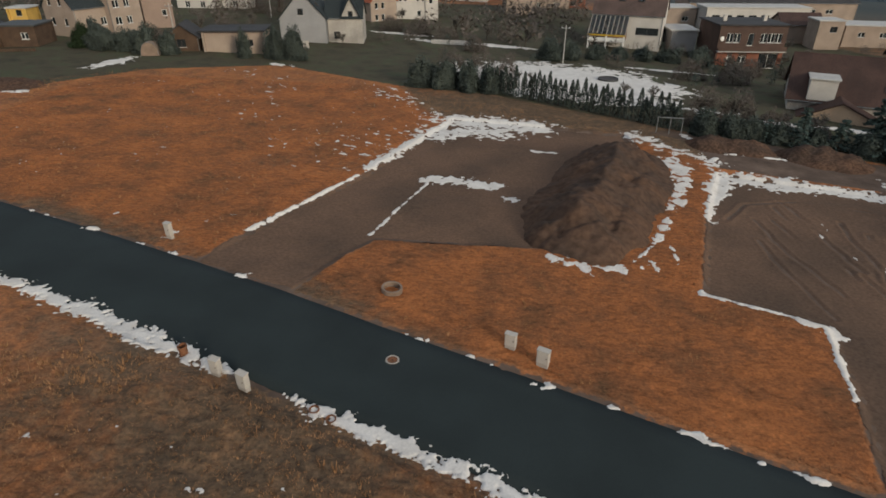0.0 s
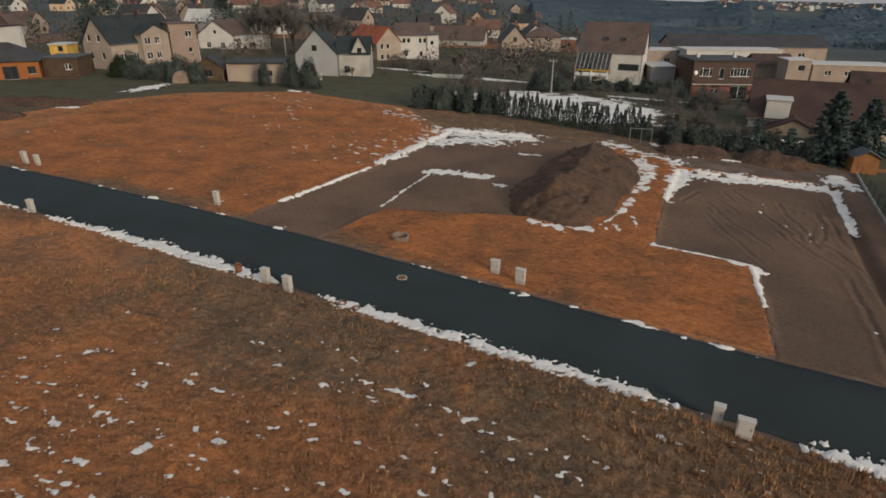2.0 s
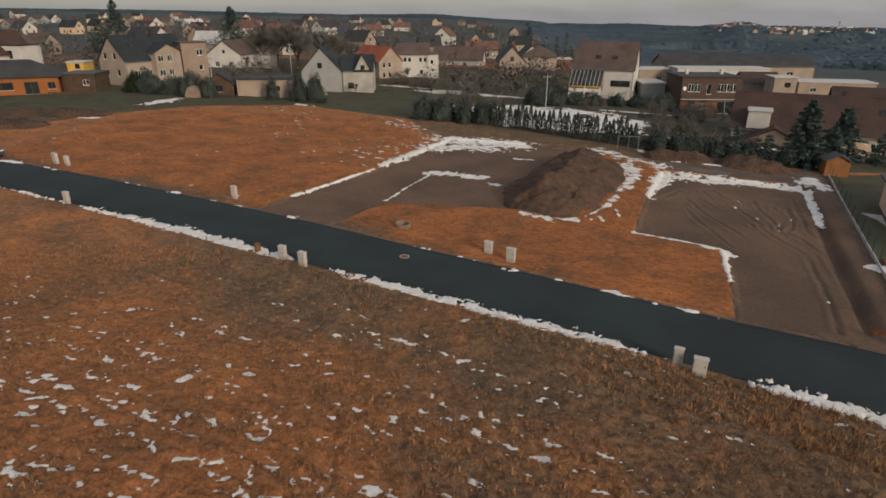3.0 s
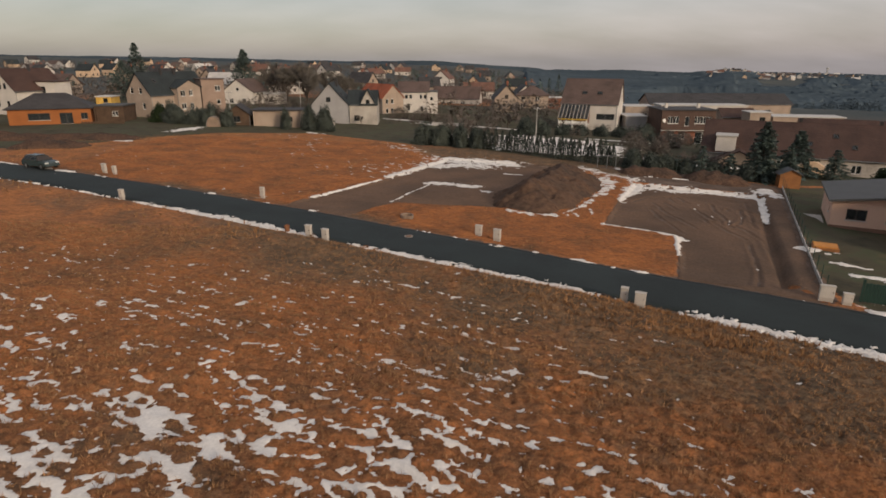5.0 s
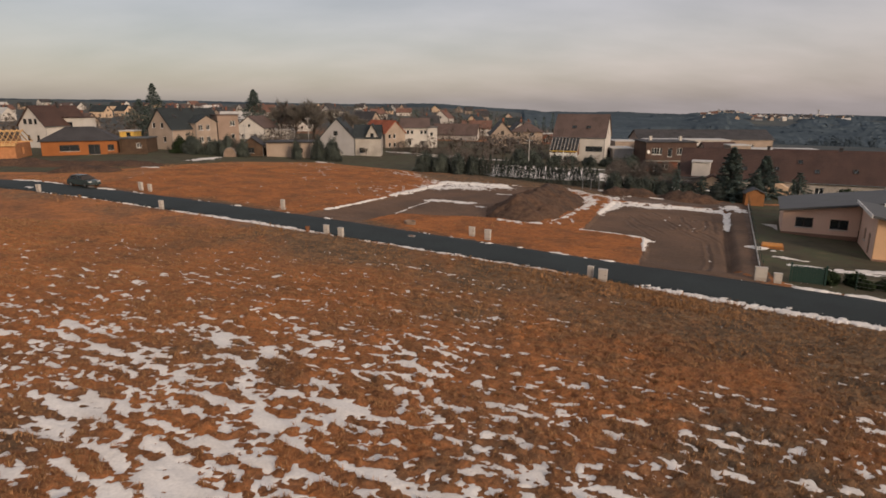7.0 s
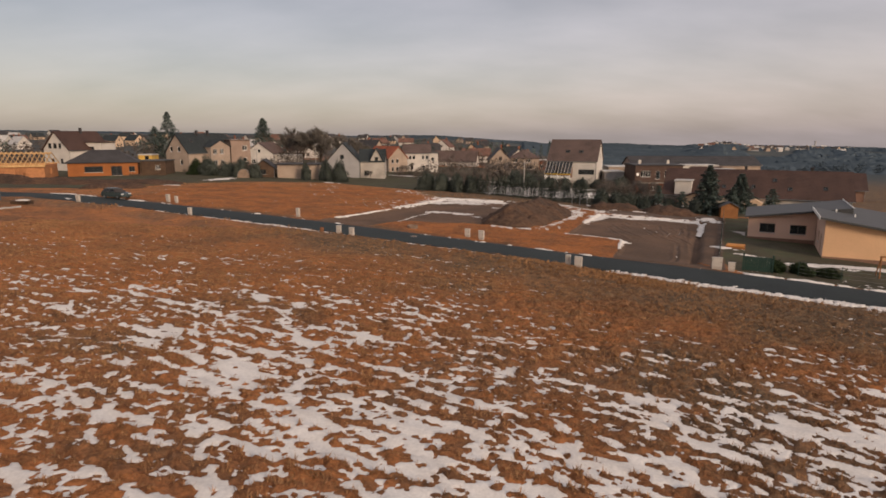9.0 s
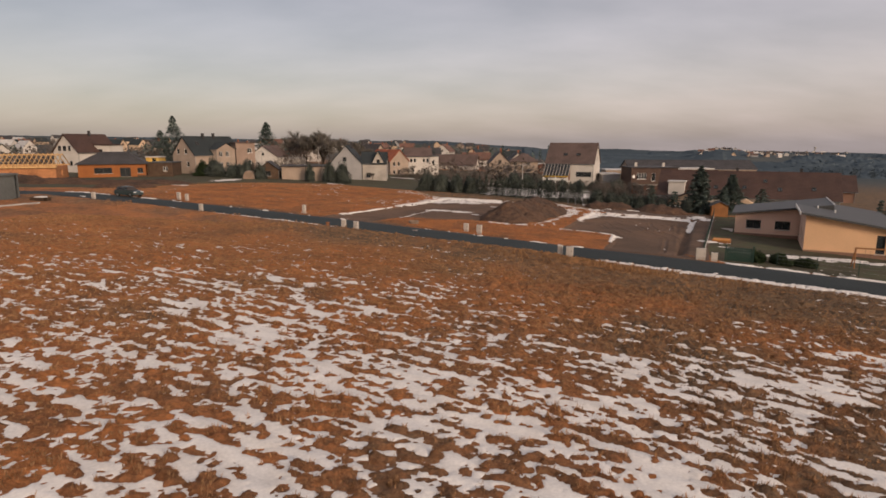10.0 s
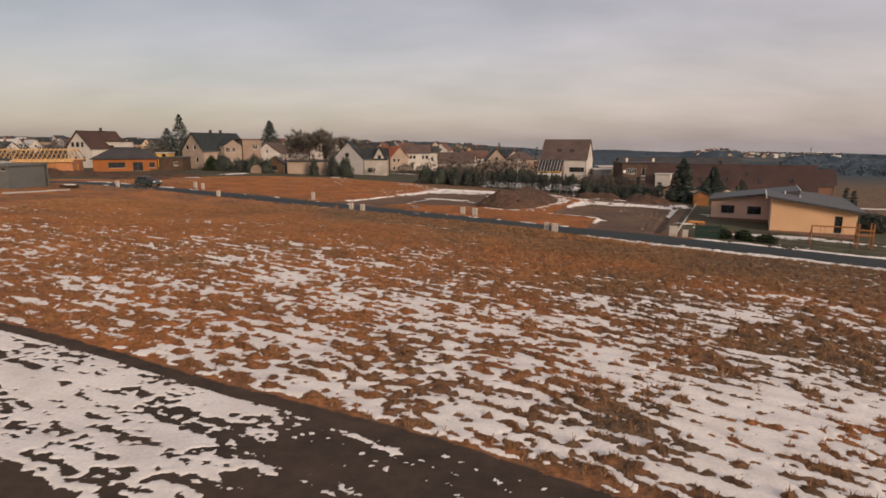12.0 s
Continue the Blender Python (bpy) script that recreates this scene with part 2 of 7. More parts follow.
def add_box(bm, x0, y0, z0, x1, y1, z1, bevel=0.0):
    vs = [bm.verts.new((x, y, z)) for z in (z0, z1) for x, y in ((x0, y0), (x1, y0), (x1, y1), (x0, y1))]
    fs = [(3, 2, 1, 0), (4, 5, 6, 7), (0, 1, 5, 4), (1, 2, 6, 5), (2, 3, 7, 6), (3, 0, 4, 7)]
    made = [bm.faces.new([vs[i] for i in f]) for f in fs]
    if bevel:
        bmesh.ops.bevel(bm, geom=list({e for f in made for e in f.edges}), offset=bevel, segments=2, affect="EDGES", profile=0.6)
    return vs


def box_bm(*args, **kw):
    bm = bmesh.new()
    add_box(bm, *args, **kw)
    return bm


def add_prism(bm, outline, y0, y1):
    """Outline of (x, z), extruded along y."""
    a = [bm.verts.new((x, y0, z)) for x, z in outline]
    b = [bm.verts.new((x, y1, z)) for x, z in outline]
    bm.faces.new(a[::-1] if y1 < y0 else a)
    bm.faces.new(b if y1 < y0 else b[::-1])
    k = len(outline)
    for i in range(k):
        j = (i + 1) % k
        bm.faces.new((a[i], b[i], b[j], a[j]))
    bmesh.ops.recalc_face_normals(bm, faces=bm.faces)


def add_tube(bm, a, b, r0, r1, sides=6):
    a, b = Vector(a), Vector(b)
    q = (b - a).to_track_quat("Z", "Y")
    rings = []
    for c, r in ((a, r0), (b, r1)):
        rings.append([bm.verts.new(c + q @ Vector((r * math.cos(2 * math.pi * i / sides), r * math.sin(2 * math.pi * i / sides), 0))) for i in range(sides)])
    for i in range(sides):
        j = (i + 1) % sides
        bm.faces.new((rings[0][i], rings[0][j], rings[1][j], rings[1][i]))
    bm.faces.new(rings[0][::-1]); bm.faces.new(rings[1])


# ---- lay of the land ----
def smooth_step(a, b, v):
    s = np.clip((v - a) / (b - a), 0, 1)
    return s * s * (3 - 2 * s)


def value_noise(x, y, seed=0):
    xi, yi = np.floor(x).astype(np.int64), np.floor(y).astype(np.int64)
    fx, fy = x - xi, y - yi
    fx, fy = fx * fx * (3 - 2 * fx), fy * fy * (3 - 2 * fy)

    def grid(i, j):
        h = (i * 374761393 + j * 668265263 + seed * 974634777) & 0xFFFFFFFF
        h = ((h ^ (h >> 13)) * 1274126177) & 0xFFFFFFFF
        return ((h ^ (h >> 16)) & 0xFFFF) / 65535.0
    return (grid(xi, yi) * (1 - fx) + grid(xi + 1, yi) * fx) * (1 - fy) + (grid(xi, yi + 1) * (1 - fx) + grid(xi + 1, yi + 1) * fx) * fy


def cloud_noise(x, y, seed=0, octaves=4):
    total, amp, norm = 0, 1.0, 0
    for k in range(octaves):
        total = total + amp * value_noise(x * 2 ** k + 17.3 * k, y * 2 ** k - 9.1 * k, seed + k)
        norm += amp
        amp *= 0.5
    return total / norm


def line_distance(x, y, points):
    best = np.full(np.shape(x), 1e9)
    for (ax, ay), (bx, by) in zip(points[:-1], points[1:]):
        dx, dy = bx - ax, by - ay
        t = np.clip(((x - ax) * dx + (y - ay) * dy) / (dx * dx + dy * dy), 0, 1)
        best = np.minimum(best, np.hypot(x - ax - t * dx, y - ay - t * dy))
    return best


def inside_depth(x, y, corners):
    """Distance to a polygon's edge, positive inside."""
    d = line_distance(x, y, list(corners) + [corners[0]])
    hit = np.zeros(np.shape(x), bool)
    for (ax, ay), (bx, by) in zip(corners, list(corners[1:]) + [corners[0]]):
        cross = ((ay > y) != (by > y)) & (x < (bx - ax) * (y - ay) / (by - ay + 1e-12) + ax)
        hit ^= cross
    return np.where(hit, d, -d)


ROAD_FAR = [(-95, 56), (-70, 51.5), (-52, 46.2), (-42.5, 43), (-32, 39), (-23, 35.1), (-14.8, 31.3), (-9.4, 28.7), (-3.2, 25.4), (5.3, 21.1), (10, 18.6), (16.8, 15.1), (22.3, 12.6), (27.5, 9.8), (40, 3.6), (75, -13), (120, -34)]
ROAD_NEAR = [(-95, 47), (-70, 43.5), (-50, 38.6), (-42, 36.2), (-33, 32.4), (-24.4, 28.5), (-13.5, 23.3), (-7.7, 20.3), (-0.7, 16.9), (3.6, 14.8), (7.7, 12.8), (11.9, 10.5), (18.2, 7.2), (24.6, 3.6), (37, -2.6), (72, -19.4), (117, -40.5)]
DITCH = [(39.6, 46.5), (30.7, 27.5), (24.9, 14.5)]
PAD_2 = [(25.4, 51.2), (39.4, 46.6), (30.5, 27.4), (24.7, 14.4), (25.2, 11.4), (17.2, 15.2), (19.6, 20.9), (21.6, 26.9), (15.8, 30.0), (20.4, 41.0)]
PAD_1 = [(-15.3, 31.6), (-8.6, 28.6), (-6.3, 33.0), (-4.5, 35.5), (6.3, 35.0), (12, 36), (20, 52), (20, 62), (9, 64.5), (1.2, 66), (-6.6, 48.0), (-12.4, 38.6)]
FENCE = [(26.6, 13.1), (28.6, 17.3), (45.4, 52.2)]
ROW_TURN = radians(-25.5)      # the field's rows run along the road
SKYLINE = [(-1.2, 0.006), (-0.74, 0.0048), (-0.54, 0.0035), (-0.36, 0.0008), (-0.15, -0.003), (0.0, -0.0046), (0.165, -0.0122), (0.273, -0.0136), (0.34, -0.016),
           (0.40, -0.0183), (0.43, -0.0147), (0.455, -0.0112), (0.487, -0.0127), (0.512, -0.0151), (0.61, -0.0161), (0.74, -0.0175), (1.2, -0.019)]


def land(x, y):
    """Height of the land without its fine relief."""
    x, y = np.asarray(x, float), np.asarray(y, float)
    u, v = np.clip(x, -55, 50) / 50, np.clip(y, -60, 80) / 50
    z = -0.396 - 2.449 * u - 0.731 * v + 0.284 * u * u + 0.488 * u * v + 0.312 * v * v
    z = z - 0.15 * smooth_step(30, 42, x) - 1.8 * smooth_step(42, 85, x) - 0.6 * smooth_step(75, 115, y) * smooth_step(-45, -10, x) - 1.2 * smooth_step(90, 115, y) * smooth_step(38, 55, x)
    r = np.hypot(x, y + 50)
    e = np.interp(x / np.maximum(y + 50, 1.0), [p[0] for p in SKYLINE], [p[1] for p in SKYLINE])
    e = np.where(y + 50 < 1, 0.0, e)
    s = smooth_step(math.log(260), math.log(2300), np.log(r + 1))
    rough = (cloud_noise(x / 420, y / 420, 5, 3) - 0.5) * 16 * smooth_step(500, 1500, r) * (1 - smooth_step(2000, 2600, r))
    side = x / np.maximum(y + 50, 1.0)
    valley = 18 * smooth_step(0.06, 0.24, side) * smooth_step(300, 540, r) * (1 - smooth_step(900, 2200, r)) * (y > -40)
    return -valley + z * (1 - s) + (8.5 + np.minimum(r, 2400) * e - 0.05 * np.maximum(r - 2400, 0)) * s + rough


def rows_uv(x, y):
    c, s = math.cos(ROW_TURN), math.sin(ROW_TURN)
    return x * c + y * s, -x * s + y * c


def on_road(x, y):
    return inside_depth(x, y, ROAD_FAR + ROAD_NEAR[::-1])


MUD_EDGE = [(-40, -17.5), (-17.0, -28.0), (-12.7, -29.8), (-5.5, -33.3), (-2.2, -34.7), (0.9, -36.1), (3.3, -37.4), (5.2, -38.5), (30, -51)]


def below_mud_edge(x, y):
    return np.interp(x, [p[0] for p in MUD_EDGE], [p[1] for p in MUD_EDGE]) - y


def relief(x, y):
    """Clods, rows, ruts and the ditch."""
    u, v = rows_uv(x, y)
    near = (1 - smooth_step(60, 90, np.abs(x))) * (1 - smooth_step(70, 95, np.abs(y)))
    z = 0.16 * (cloud_noise(x / 3.5, y / 3.5, 2, 3) - 0.5) * near
    field = smooth_step(0.5, 2.0, -on_road(x, y)) * smooth_step(13.0, 16.0, 17.0 - v + 13.0) * (1 - smooth_step(-0.5, 0.5, below_mud_edge(x, y)))
    z = z + field * near * 0.02 * np.cos(2 * math.pi * v / 1.05 + 3 * cloud_noise(u / 9, v / 9, 8, 2))
    x, y = np.atleast_1d(x), np.atleast_1d(y)
    z = np.array(np.broadcast_to(z, x.shape))
    below = np.interp(x, [p[0] for p in ROAD_NEAR], [p[1] for p in ROAD_NEAR]) - y
    m = (below > 0) & (below < 9) & (x < 17)             # raised verge in front of the lane
    if m.any():
        off = line_distance(x[m], y[m], ROAD_NEAR)
        z[m] += 0.34 * smooth_step(0.35, 1.5, off) * (1 - smooth_step(2.2, 6.0, off)) * (1 - smooth_step(9, 17, x[m])) * np.broadcast_to(near, x.shape)[m]
    m = (below < -5) & (x > -18) & (x < 42) & (y < 68)    # stripped plots lie lower than the meadow
    if m.any():
        bare = np.maximum(inside_depth(x[m], y[m], PAD_1), inside_depth(x[m], y[m], PAD_2))
        z[m] -= 0.26 * smooth_step(-0.1, 0.5, bare) * smooth_step(0.5, 4.0, -on_road(x[m], y[m]))
    z = z - 0.45 * np.exp(-(line_distance(x, y, DITCH) / 0.45) ** 2)
    return z


def ground_at(x, y):
    return float(land(x, y) + relief(np.float64(x), np.float64(y))[0])


# ---- ground: one sheet out to the horizon ----
def ground_material(name="ground", turf=False, warm=(1, 1, 1)):
    m = bpy.data.materials.new(name)
    m.use_nodes = True
    n, l = m.node_tree.nodes, m.node_tree.links
    b = n["Principled BSDF"]
    b.inputs["Roughness"].default_value, b.inputs["Specular IOR Level"].default_value = 0.95, 0.1
    co = n.new("ShaderNodeTexCoord")

    def noise_at(scale, detail=5.0, rough=0.6, stretch=None):
        t = n.new("ShaderNodeTexNoise")
        t.inputs["Scale"].default_value, t.inputs["Detail"].default_value, t.inputs["Roughness"].default_value = scale, detail, rough
        if stretch:
            mp = n.new("ShaderNodeMapping"); mp.inputs["Scale"].default_value = stretch
            mp.inputs["Rotation"].default_value = (0, 0, -ROW_TURN)
            l.new(co.outputs["Object"], mp.inputs[0]); l.new(mp.outputs[0], t.inputs["Vector"])
        else:
            l.new(co.outputs["Object"], t.inputs["Vector"])
        return t.outputs["Fac"]

    def toned(*cols):
        return [(at, tuple(a * b for a, b in zip(c, warm))) for at, c in cols]

    def ramp(src, *cols):
        r = n.new("ShaderNodeValToRGB")
        for _ in cols[2:]:
            r.color_ramp.elements.new(0.5)
        for el, (at, c) in zip(r.color_ramp.elements, cols):
            el.position, el.color = at, (*c, 1)
        l.new(src, r.inputs[0])
        return r.outputs[0]

    def blend(a, c, f):
        x = n.new("ShaderNodeMix"); x.data_type = "RGBA"
        l.new(a, x.inputs["A"]); l.new(c, x.inputs["B"]); l.new(f, x.inputs["Factor"])
        return x.outputs["Result"]

    def edge(attr, jitter, lo=0.47, hi=0.53):
        s = n.new("ShaderNodeMath"); s.operation = "MULTIPLY_ADD"
        s.inputs[1].default_value = jitter
        l.new(noise_at(1.3, 5.0, 0.65), s.inputs[0]); l.new(attr, s.inputs[2])
        r = n.new("ShaderNodeMapRange"); r.interpolation_type = "SMOOTHSTEP"
        r.inputs["From Min"].default_value, r.inputs["From Max"].default_value = lo + jitter * 0.5, hi + jitter * 0.5
        l.new(s.outputs[0], r.inputs["Value"])
        return r.outputs[0]

    at = n.new("ShaderNodeAttribute"); at.attribute_name = "surface_mix"
    sep = n.new("ShaderNodeSeparateColor"); l.new(at.outputs["Color"], sep.inputs[0])
    straw = ramp(noise_at(0.24, 7.0, 0.72), *toned((0.32, (0.155, 0.086, 0.048)), (0.46, (0.280, 0.122, 0.057)), (0.58, (0.375, 0.150, 0.060)), (0.75, (0.475, 0.200, 0.082))))
    fine = ramp(noise_at(2.2, 6.0, 0.75, (0.8, 1.6, 1.0)), (0.30, (0.45, 0.45, 0.46)), (0.50, (0.95, 0.95, 0.95)), (0.72, (1.4, 1.3, 1.2)))
    speck = ramp(noise_at(6.5, 4.0, 0.7), (0.34, (0.50, 0.48, 0.47)), (0.50, (0.98, 0.98, 0.98)), (0.66, (1.45, 1.38, 1.25)))
    grain = n.new("ShaderNodeMix"); grain.data_type, grain.blend_type = "RGBA", "MULTIPLY"; grain.inputs["Factor"].default_value = 0.6
    l.new(fine, grain.inputs["A"]); l.new(speck, grain.inputs["B"])
    fine = grain.outputs["Result"]
    mul = n.new("ShaderNodeMix"); mul.data_type, mul.blend_type = "RGBA", "MULTIPLY"; mul.inputs["Factor"].default_value = 0.9
    l.new(straw, mul.inputs["A"]); l.new(fine, mul.inputs["B"])
    dirt = ramp(noise_at(0.45, 7.0, 0.65), (0.32, (0.082, 0.058, 0.045)), (0.55, (0.135, 0.094, 0.072)), (0.72, (0.180, 0.128, 0.098)))
    lawn = ramp(noise_at(0.3, 6.0, 0.7), (0.32, (0.050, 0.046, 0.032)), (0.50, (0.080, 0.068, 0.045)), (0.60, (0.072, 0.078, 0.045)), (0.75, (0.120, 0.088, 0.055)))
    mud = ramp(noise_at(0.8, 7.0, 0.7), (0.35, (0.045, 0.033, 0.026)), (0.65, (0.078, 0.056, 0.043)))
    # distant ground: haze painted in as a bluish grey
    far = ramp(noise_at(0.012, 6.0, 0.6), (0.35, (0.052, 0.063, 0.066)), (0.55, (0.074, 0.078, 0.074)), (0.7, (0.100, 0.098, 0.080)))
    grey = ramp(noise_at(0.5, 6.0, 0.7), (0.35, (0.108, 0.078, 0.055)), (0.55, (0.165, 0.109, 0.069)), (0.72, (0.26, 0.152, 0.085)))
    mul2 = n.new("ShaderNodeMix"); mul2.data_type, mul2.blend_type = "RGBA", "MULTIPLY"; mul2.inputs["Factor"].default_value = 0.9
    l.new(grey, mul2.inputs["A"]); l.new(fine, mul2.inputs["B"])
    da = n.new("ShaderNodeAttribute"); da.attribute_name = "dull"
    c = blend(mul.outputs["Result"], mul2.outputs["Result"], edge(da.outputs["Fac"], 0.9, 0.2, 0.8))
    if not turf:
        c = blend(c, dirt, edge(sep.outputs["Red"], 0.28))
        c = blend(c, lawn, edge(sep.outputs["Green"], 0.3))
        c = blend(c, mud, edge(sep.outputs["Blue"], 0.15))
        # alpha fades the ground into its haze-tinted colour
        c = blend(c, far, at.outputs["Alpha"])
    l.new(c, b.inputs["Base Color"])
    bp = n.new("ShaderNodeBump"); bp.inputs["Strength"].default_value, bp.inputs["Distance"].default_value = (1.0, 0.10) if turf else (0.8, 0.07)
    l.new(noise_at(9.0 if turf else 4.0, 6.0, 0.75), bp.inputs["Height"]); l.new(bp.outputs[0], b.inputs["Normal"])
    return m


def spaced(lo, hi, step, reach, grow=1.12):
    mid = list(np.arange(lo, hi + step * 0.5, step))
    a, d = [], step
    p = hi
    while p < reach:
        d *= grow
        p += d
        a.append(p)
    c, d, p = [], step, lo
    while p > -reach:
        d *= grow
        p -= d
        c.append(p)
    return np.array(c[::-1] + mid + a)


def dull_at(x, y):
    """How far the dry grass has gone grey-brown."""
    u, v = rows_uv(x, y)
    south = 0.24 + 0.10 * smooth_step(-16, -26, y) - 0.08 * smooth_step(-14, -4, y) + 0.50 * smooth_step(-4, 12, v) * (0.3 + 0.7 * smooth_step(-24, -8, x)) + 0.28 * smooth_step(-4, 14, x)
    north = 0.06 + 0.8 * smooth_step(55, 70, x) + 0.75 * smooth_step(-1.5, 1.5, inside_depth(x, y, [(-1, 66), (8, 64), (20, 62), (26, 52), (46, 53), (26, 65), (7, 78.5), (-6, 80)]))
    north = north + 0.35 * smooth_step(3, 0.5, np.abs(on_road(x, y)))
    return np.clip(np.where(v > 18, north, south) + 0.9 * (cloud_noise(x / 7, y / 7, 15, 3) - 0.5), 0, 1)


LAWNS = [
    [(27.4, 12.6), (28.9, 17.2), (45.7, 52.4), (75, 60), (80, -14.6), (40, 4.4), (28.2, 10.2)],                  # bungalow plot
    [(-80, 60), (-56, 58), (-50, 72), (-41, 84), (-24, 91), (-4.5, 79.5), (8, 76), (26, 64), (46, 54), (80, 60), (95, 130), (60, 190), (-110, 190), (-130, 80), (-95, 62)],
]


def build_ground():
    xs, ys = spaced(-62, 62, 0.58, 4800), spaced(-52, 96, 0.58, 4800)
    X, Y = np.meshgrid(xs, ys)
    Z = land(X, Y) + relief(X, Y)
    Z = Z - 0.12 * smooth_step(0.0, 0.5, on_road(X, Y)) - 0.5 * np.exp(-(line_distance(X, Y, DITCH) / 0.9) ** 2)
    nx, ny = len(xs), len(ys)
    idx = np.arange(nx * ny).reshape(ny, nx)
    f = np.stack([idx[:-1, :-1], idx[:-1, 1:], idx[1:, 1:], idx[1:, :-1]], -1).reshape(-1, 4)
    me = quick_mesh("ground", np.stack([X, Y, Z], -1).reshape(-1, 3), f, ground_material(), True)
    at = me.color_attributes.new("surface_mix", "FLOAT_COLOR", "POINT")
    to01 = lambda d: np.clip(0.5 + d / 3.0, 0, 1)
    dirt = np.maximum(inside_depth(X, Y, PAD_1), inside_depth(X, Y, PAD_2))
    dirt = np.maximum(dirt, 1.3 - line_distance(X, Y, [(25.6, 12.5), (27.5, 17), (44, 51.5)]))
    dirt = np.maximum(dirt, inside_depth(X, Y, [(25, 64), (20, 62), (20, 52), (26, 52), (40, 47), (46, 53), (36, 60)]) - 0.3)
    dirt = np.maximum(dirt, 0.35 - np.abs(on_road(X, Y)))
    lawn = np.maximum.reduce([inside_depth(X, Y, q) for q in LAWNS])
    mud = below_mud_edge(X, Y)
    # share of the painted haze colour, rising with distance
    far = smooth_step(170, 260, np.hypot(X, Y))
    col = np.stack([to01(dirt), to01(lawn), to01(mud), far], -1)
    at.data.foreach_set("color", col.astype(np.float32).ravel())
    me.attributes.new("dull", "FLOAT", "POINT").data.foreach_set("value", dull_at(X, Y).astype(np.float32).ravel())
    return tagged(new("ground", me), "brown winter field with dry grass and bare soil", "ground", kind="structure")


build_ground()


# ---- road ----
def build_road():
    def resample(pts, k):
        d = [0.0]
        for (ax, ay), (bx, by) in zip(pts[:-1], pts[1:]):
            d.append(d[-1] + math.hypot(bx - ax, by - ay))
        s = np.linspace(0, d[-1], k)
        return np.stack([np.interp(s, d, [p[0] for p in pts]), np.interp(s, d, [p[1] for p in pts])], -1)
    k, across = 360, 8
    a, b = resample(ROAD_FAR, k), resample(ROAD_NEAR, k)
    rows = []
    for i in range(across + 1):
        t = i / across
        p = a * (1 - t) + b * t
        ragged = 0.10 * (cloud_noise(p[:, 0] * 1.6, p[:, 1] * 1.6, 21 + i, 3) - 0.5) if i in (0, across) else 0
        p = p + np.stack([np.full(k, 0.0), ragged * np.ones(k)], -1)
        z = land(p[:, 0], p[:, 1]) + 0.035 + 0.06 * (1 - (2 * t - 1) ** 2)
        rows.append(np.column_stack([p, z]))
    skirt0, skirt1 = rows[0] - [0, 0, 0.25], rows[-1] - [0, 0, 0.25]
    rows = [skirt0] + rows + [skirt1]
    V = np.concatenate(rows)
    idx = np.arange(len(V)).reshape(len(rows), k)
    F = np.stack([idx[1:, :-1], idx[1:, 1:], idx[:-1, 1:], idx[:-1, :-1]], -1).reshape(-1, 4)
    return tagged(new("road", quick_mesh("road", V, F, M["asphalt"], True)), "dark new asphalt lane across the field", "road", kind="structure")


build_road()


# ---- snow ----
def snow_sheet(name, bounds, cell, depth_at, label, thick=0.05):
    """Snow as a raised layer wherever depth_at is positive."""
    x0, x1, y0, y1 = bounds
    xs, ys = np.arange(x0, x1, cell), np.arange(y0, y1, cell)
    X, Y = np.meshgrid(xs, ys)
    D = depth_at(X, Y)
    keep = (D[:-1, :-1] > 0) | (D[:-1, 1:] > 0) | (D[1:, 1:] > 0) | (D[1:, :-1] > 0)
    Z = land(X, Y) + relief(X, Y) - 0.03 + (thick + 0.03) * np.clip((D + 0.02) / 0.12, 0, 1) ** 0.6
    # slide outer points towards the edge of the snow
    idx = np.arange(X.size).reshape(X.shape)
    F = np.stack([idx[:-1, :-1], idx[:-1, 1:], idx[1:, 1:], idx[1:, :-1]], -1)[keep]
    used, inv = np.unique(F, return_inverse=True)
    V = np.stack([X, Y, Z], -1).reshape(-1, 3)[used]
    V[:, :2] += (np.random.default_rng(3).random((len(V), 2)) - 0.5) * cell * 0.5
    return tagged(new(name, quick_mesh(name, V, inv.reshape(-1, 4), M["snow"], True)), label, "snow", kind="stuff")


FIELD_DRIFTS = [(7.6, -29.0, 2.3), (10.0, -33.4, 2.4), (13.4, -32.2, 3.0), (9.0, -36.0, 2.0), (14.2, -20.0, 1.0), (9.6, -17.9, 1.1), (14.3, -19.6, 1.2), (17.8, -20.8, 1.6),
                (-7.6, -6.5, 1.1), (-3.5, -11.3, 1.2), (-7.3, -15.2, 1.5), (-8.1, -17.2, 1.8), (-13.7, -12.6, 1.6), (-5.8, -13.0, 1.2), (-10.7, -10.6, 1.1), (-10.6, -5.0, 0.9),
                (-5.6, -4.9, 0.8), (-9.3, -7.1, 0.9), (-22.4, 6.0, 1.3), (-17.1, -2.3, 1.2), (-13.0, 6.2, 1.1), (-16.2, 13.4, 0.9), (-15.5, 11.1, 0.9), (-11.3, 7.1, 0.6)]
FIELD_TRACKS = [[(-7.0, -4.6), (-8.6, -7.4), (-6.0, -12.6), (-5.2, -16.5), (-6.8, -21.5)], [(-22.0, -3.2), (-14.0, -7.6), (-7.0, -12.2), (-1.5, -16.0)], [(-13.6, -2.6), (-9.8, -5.6), (-7.4, -6.4)]]


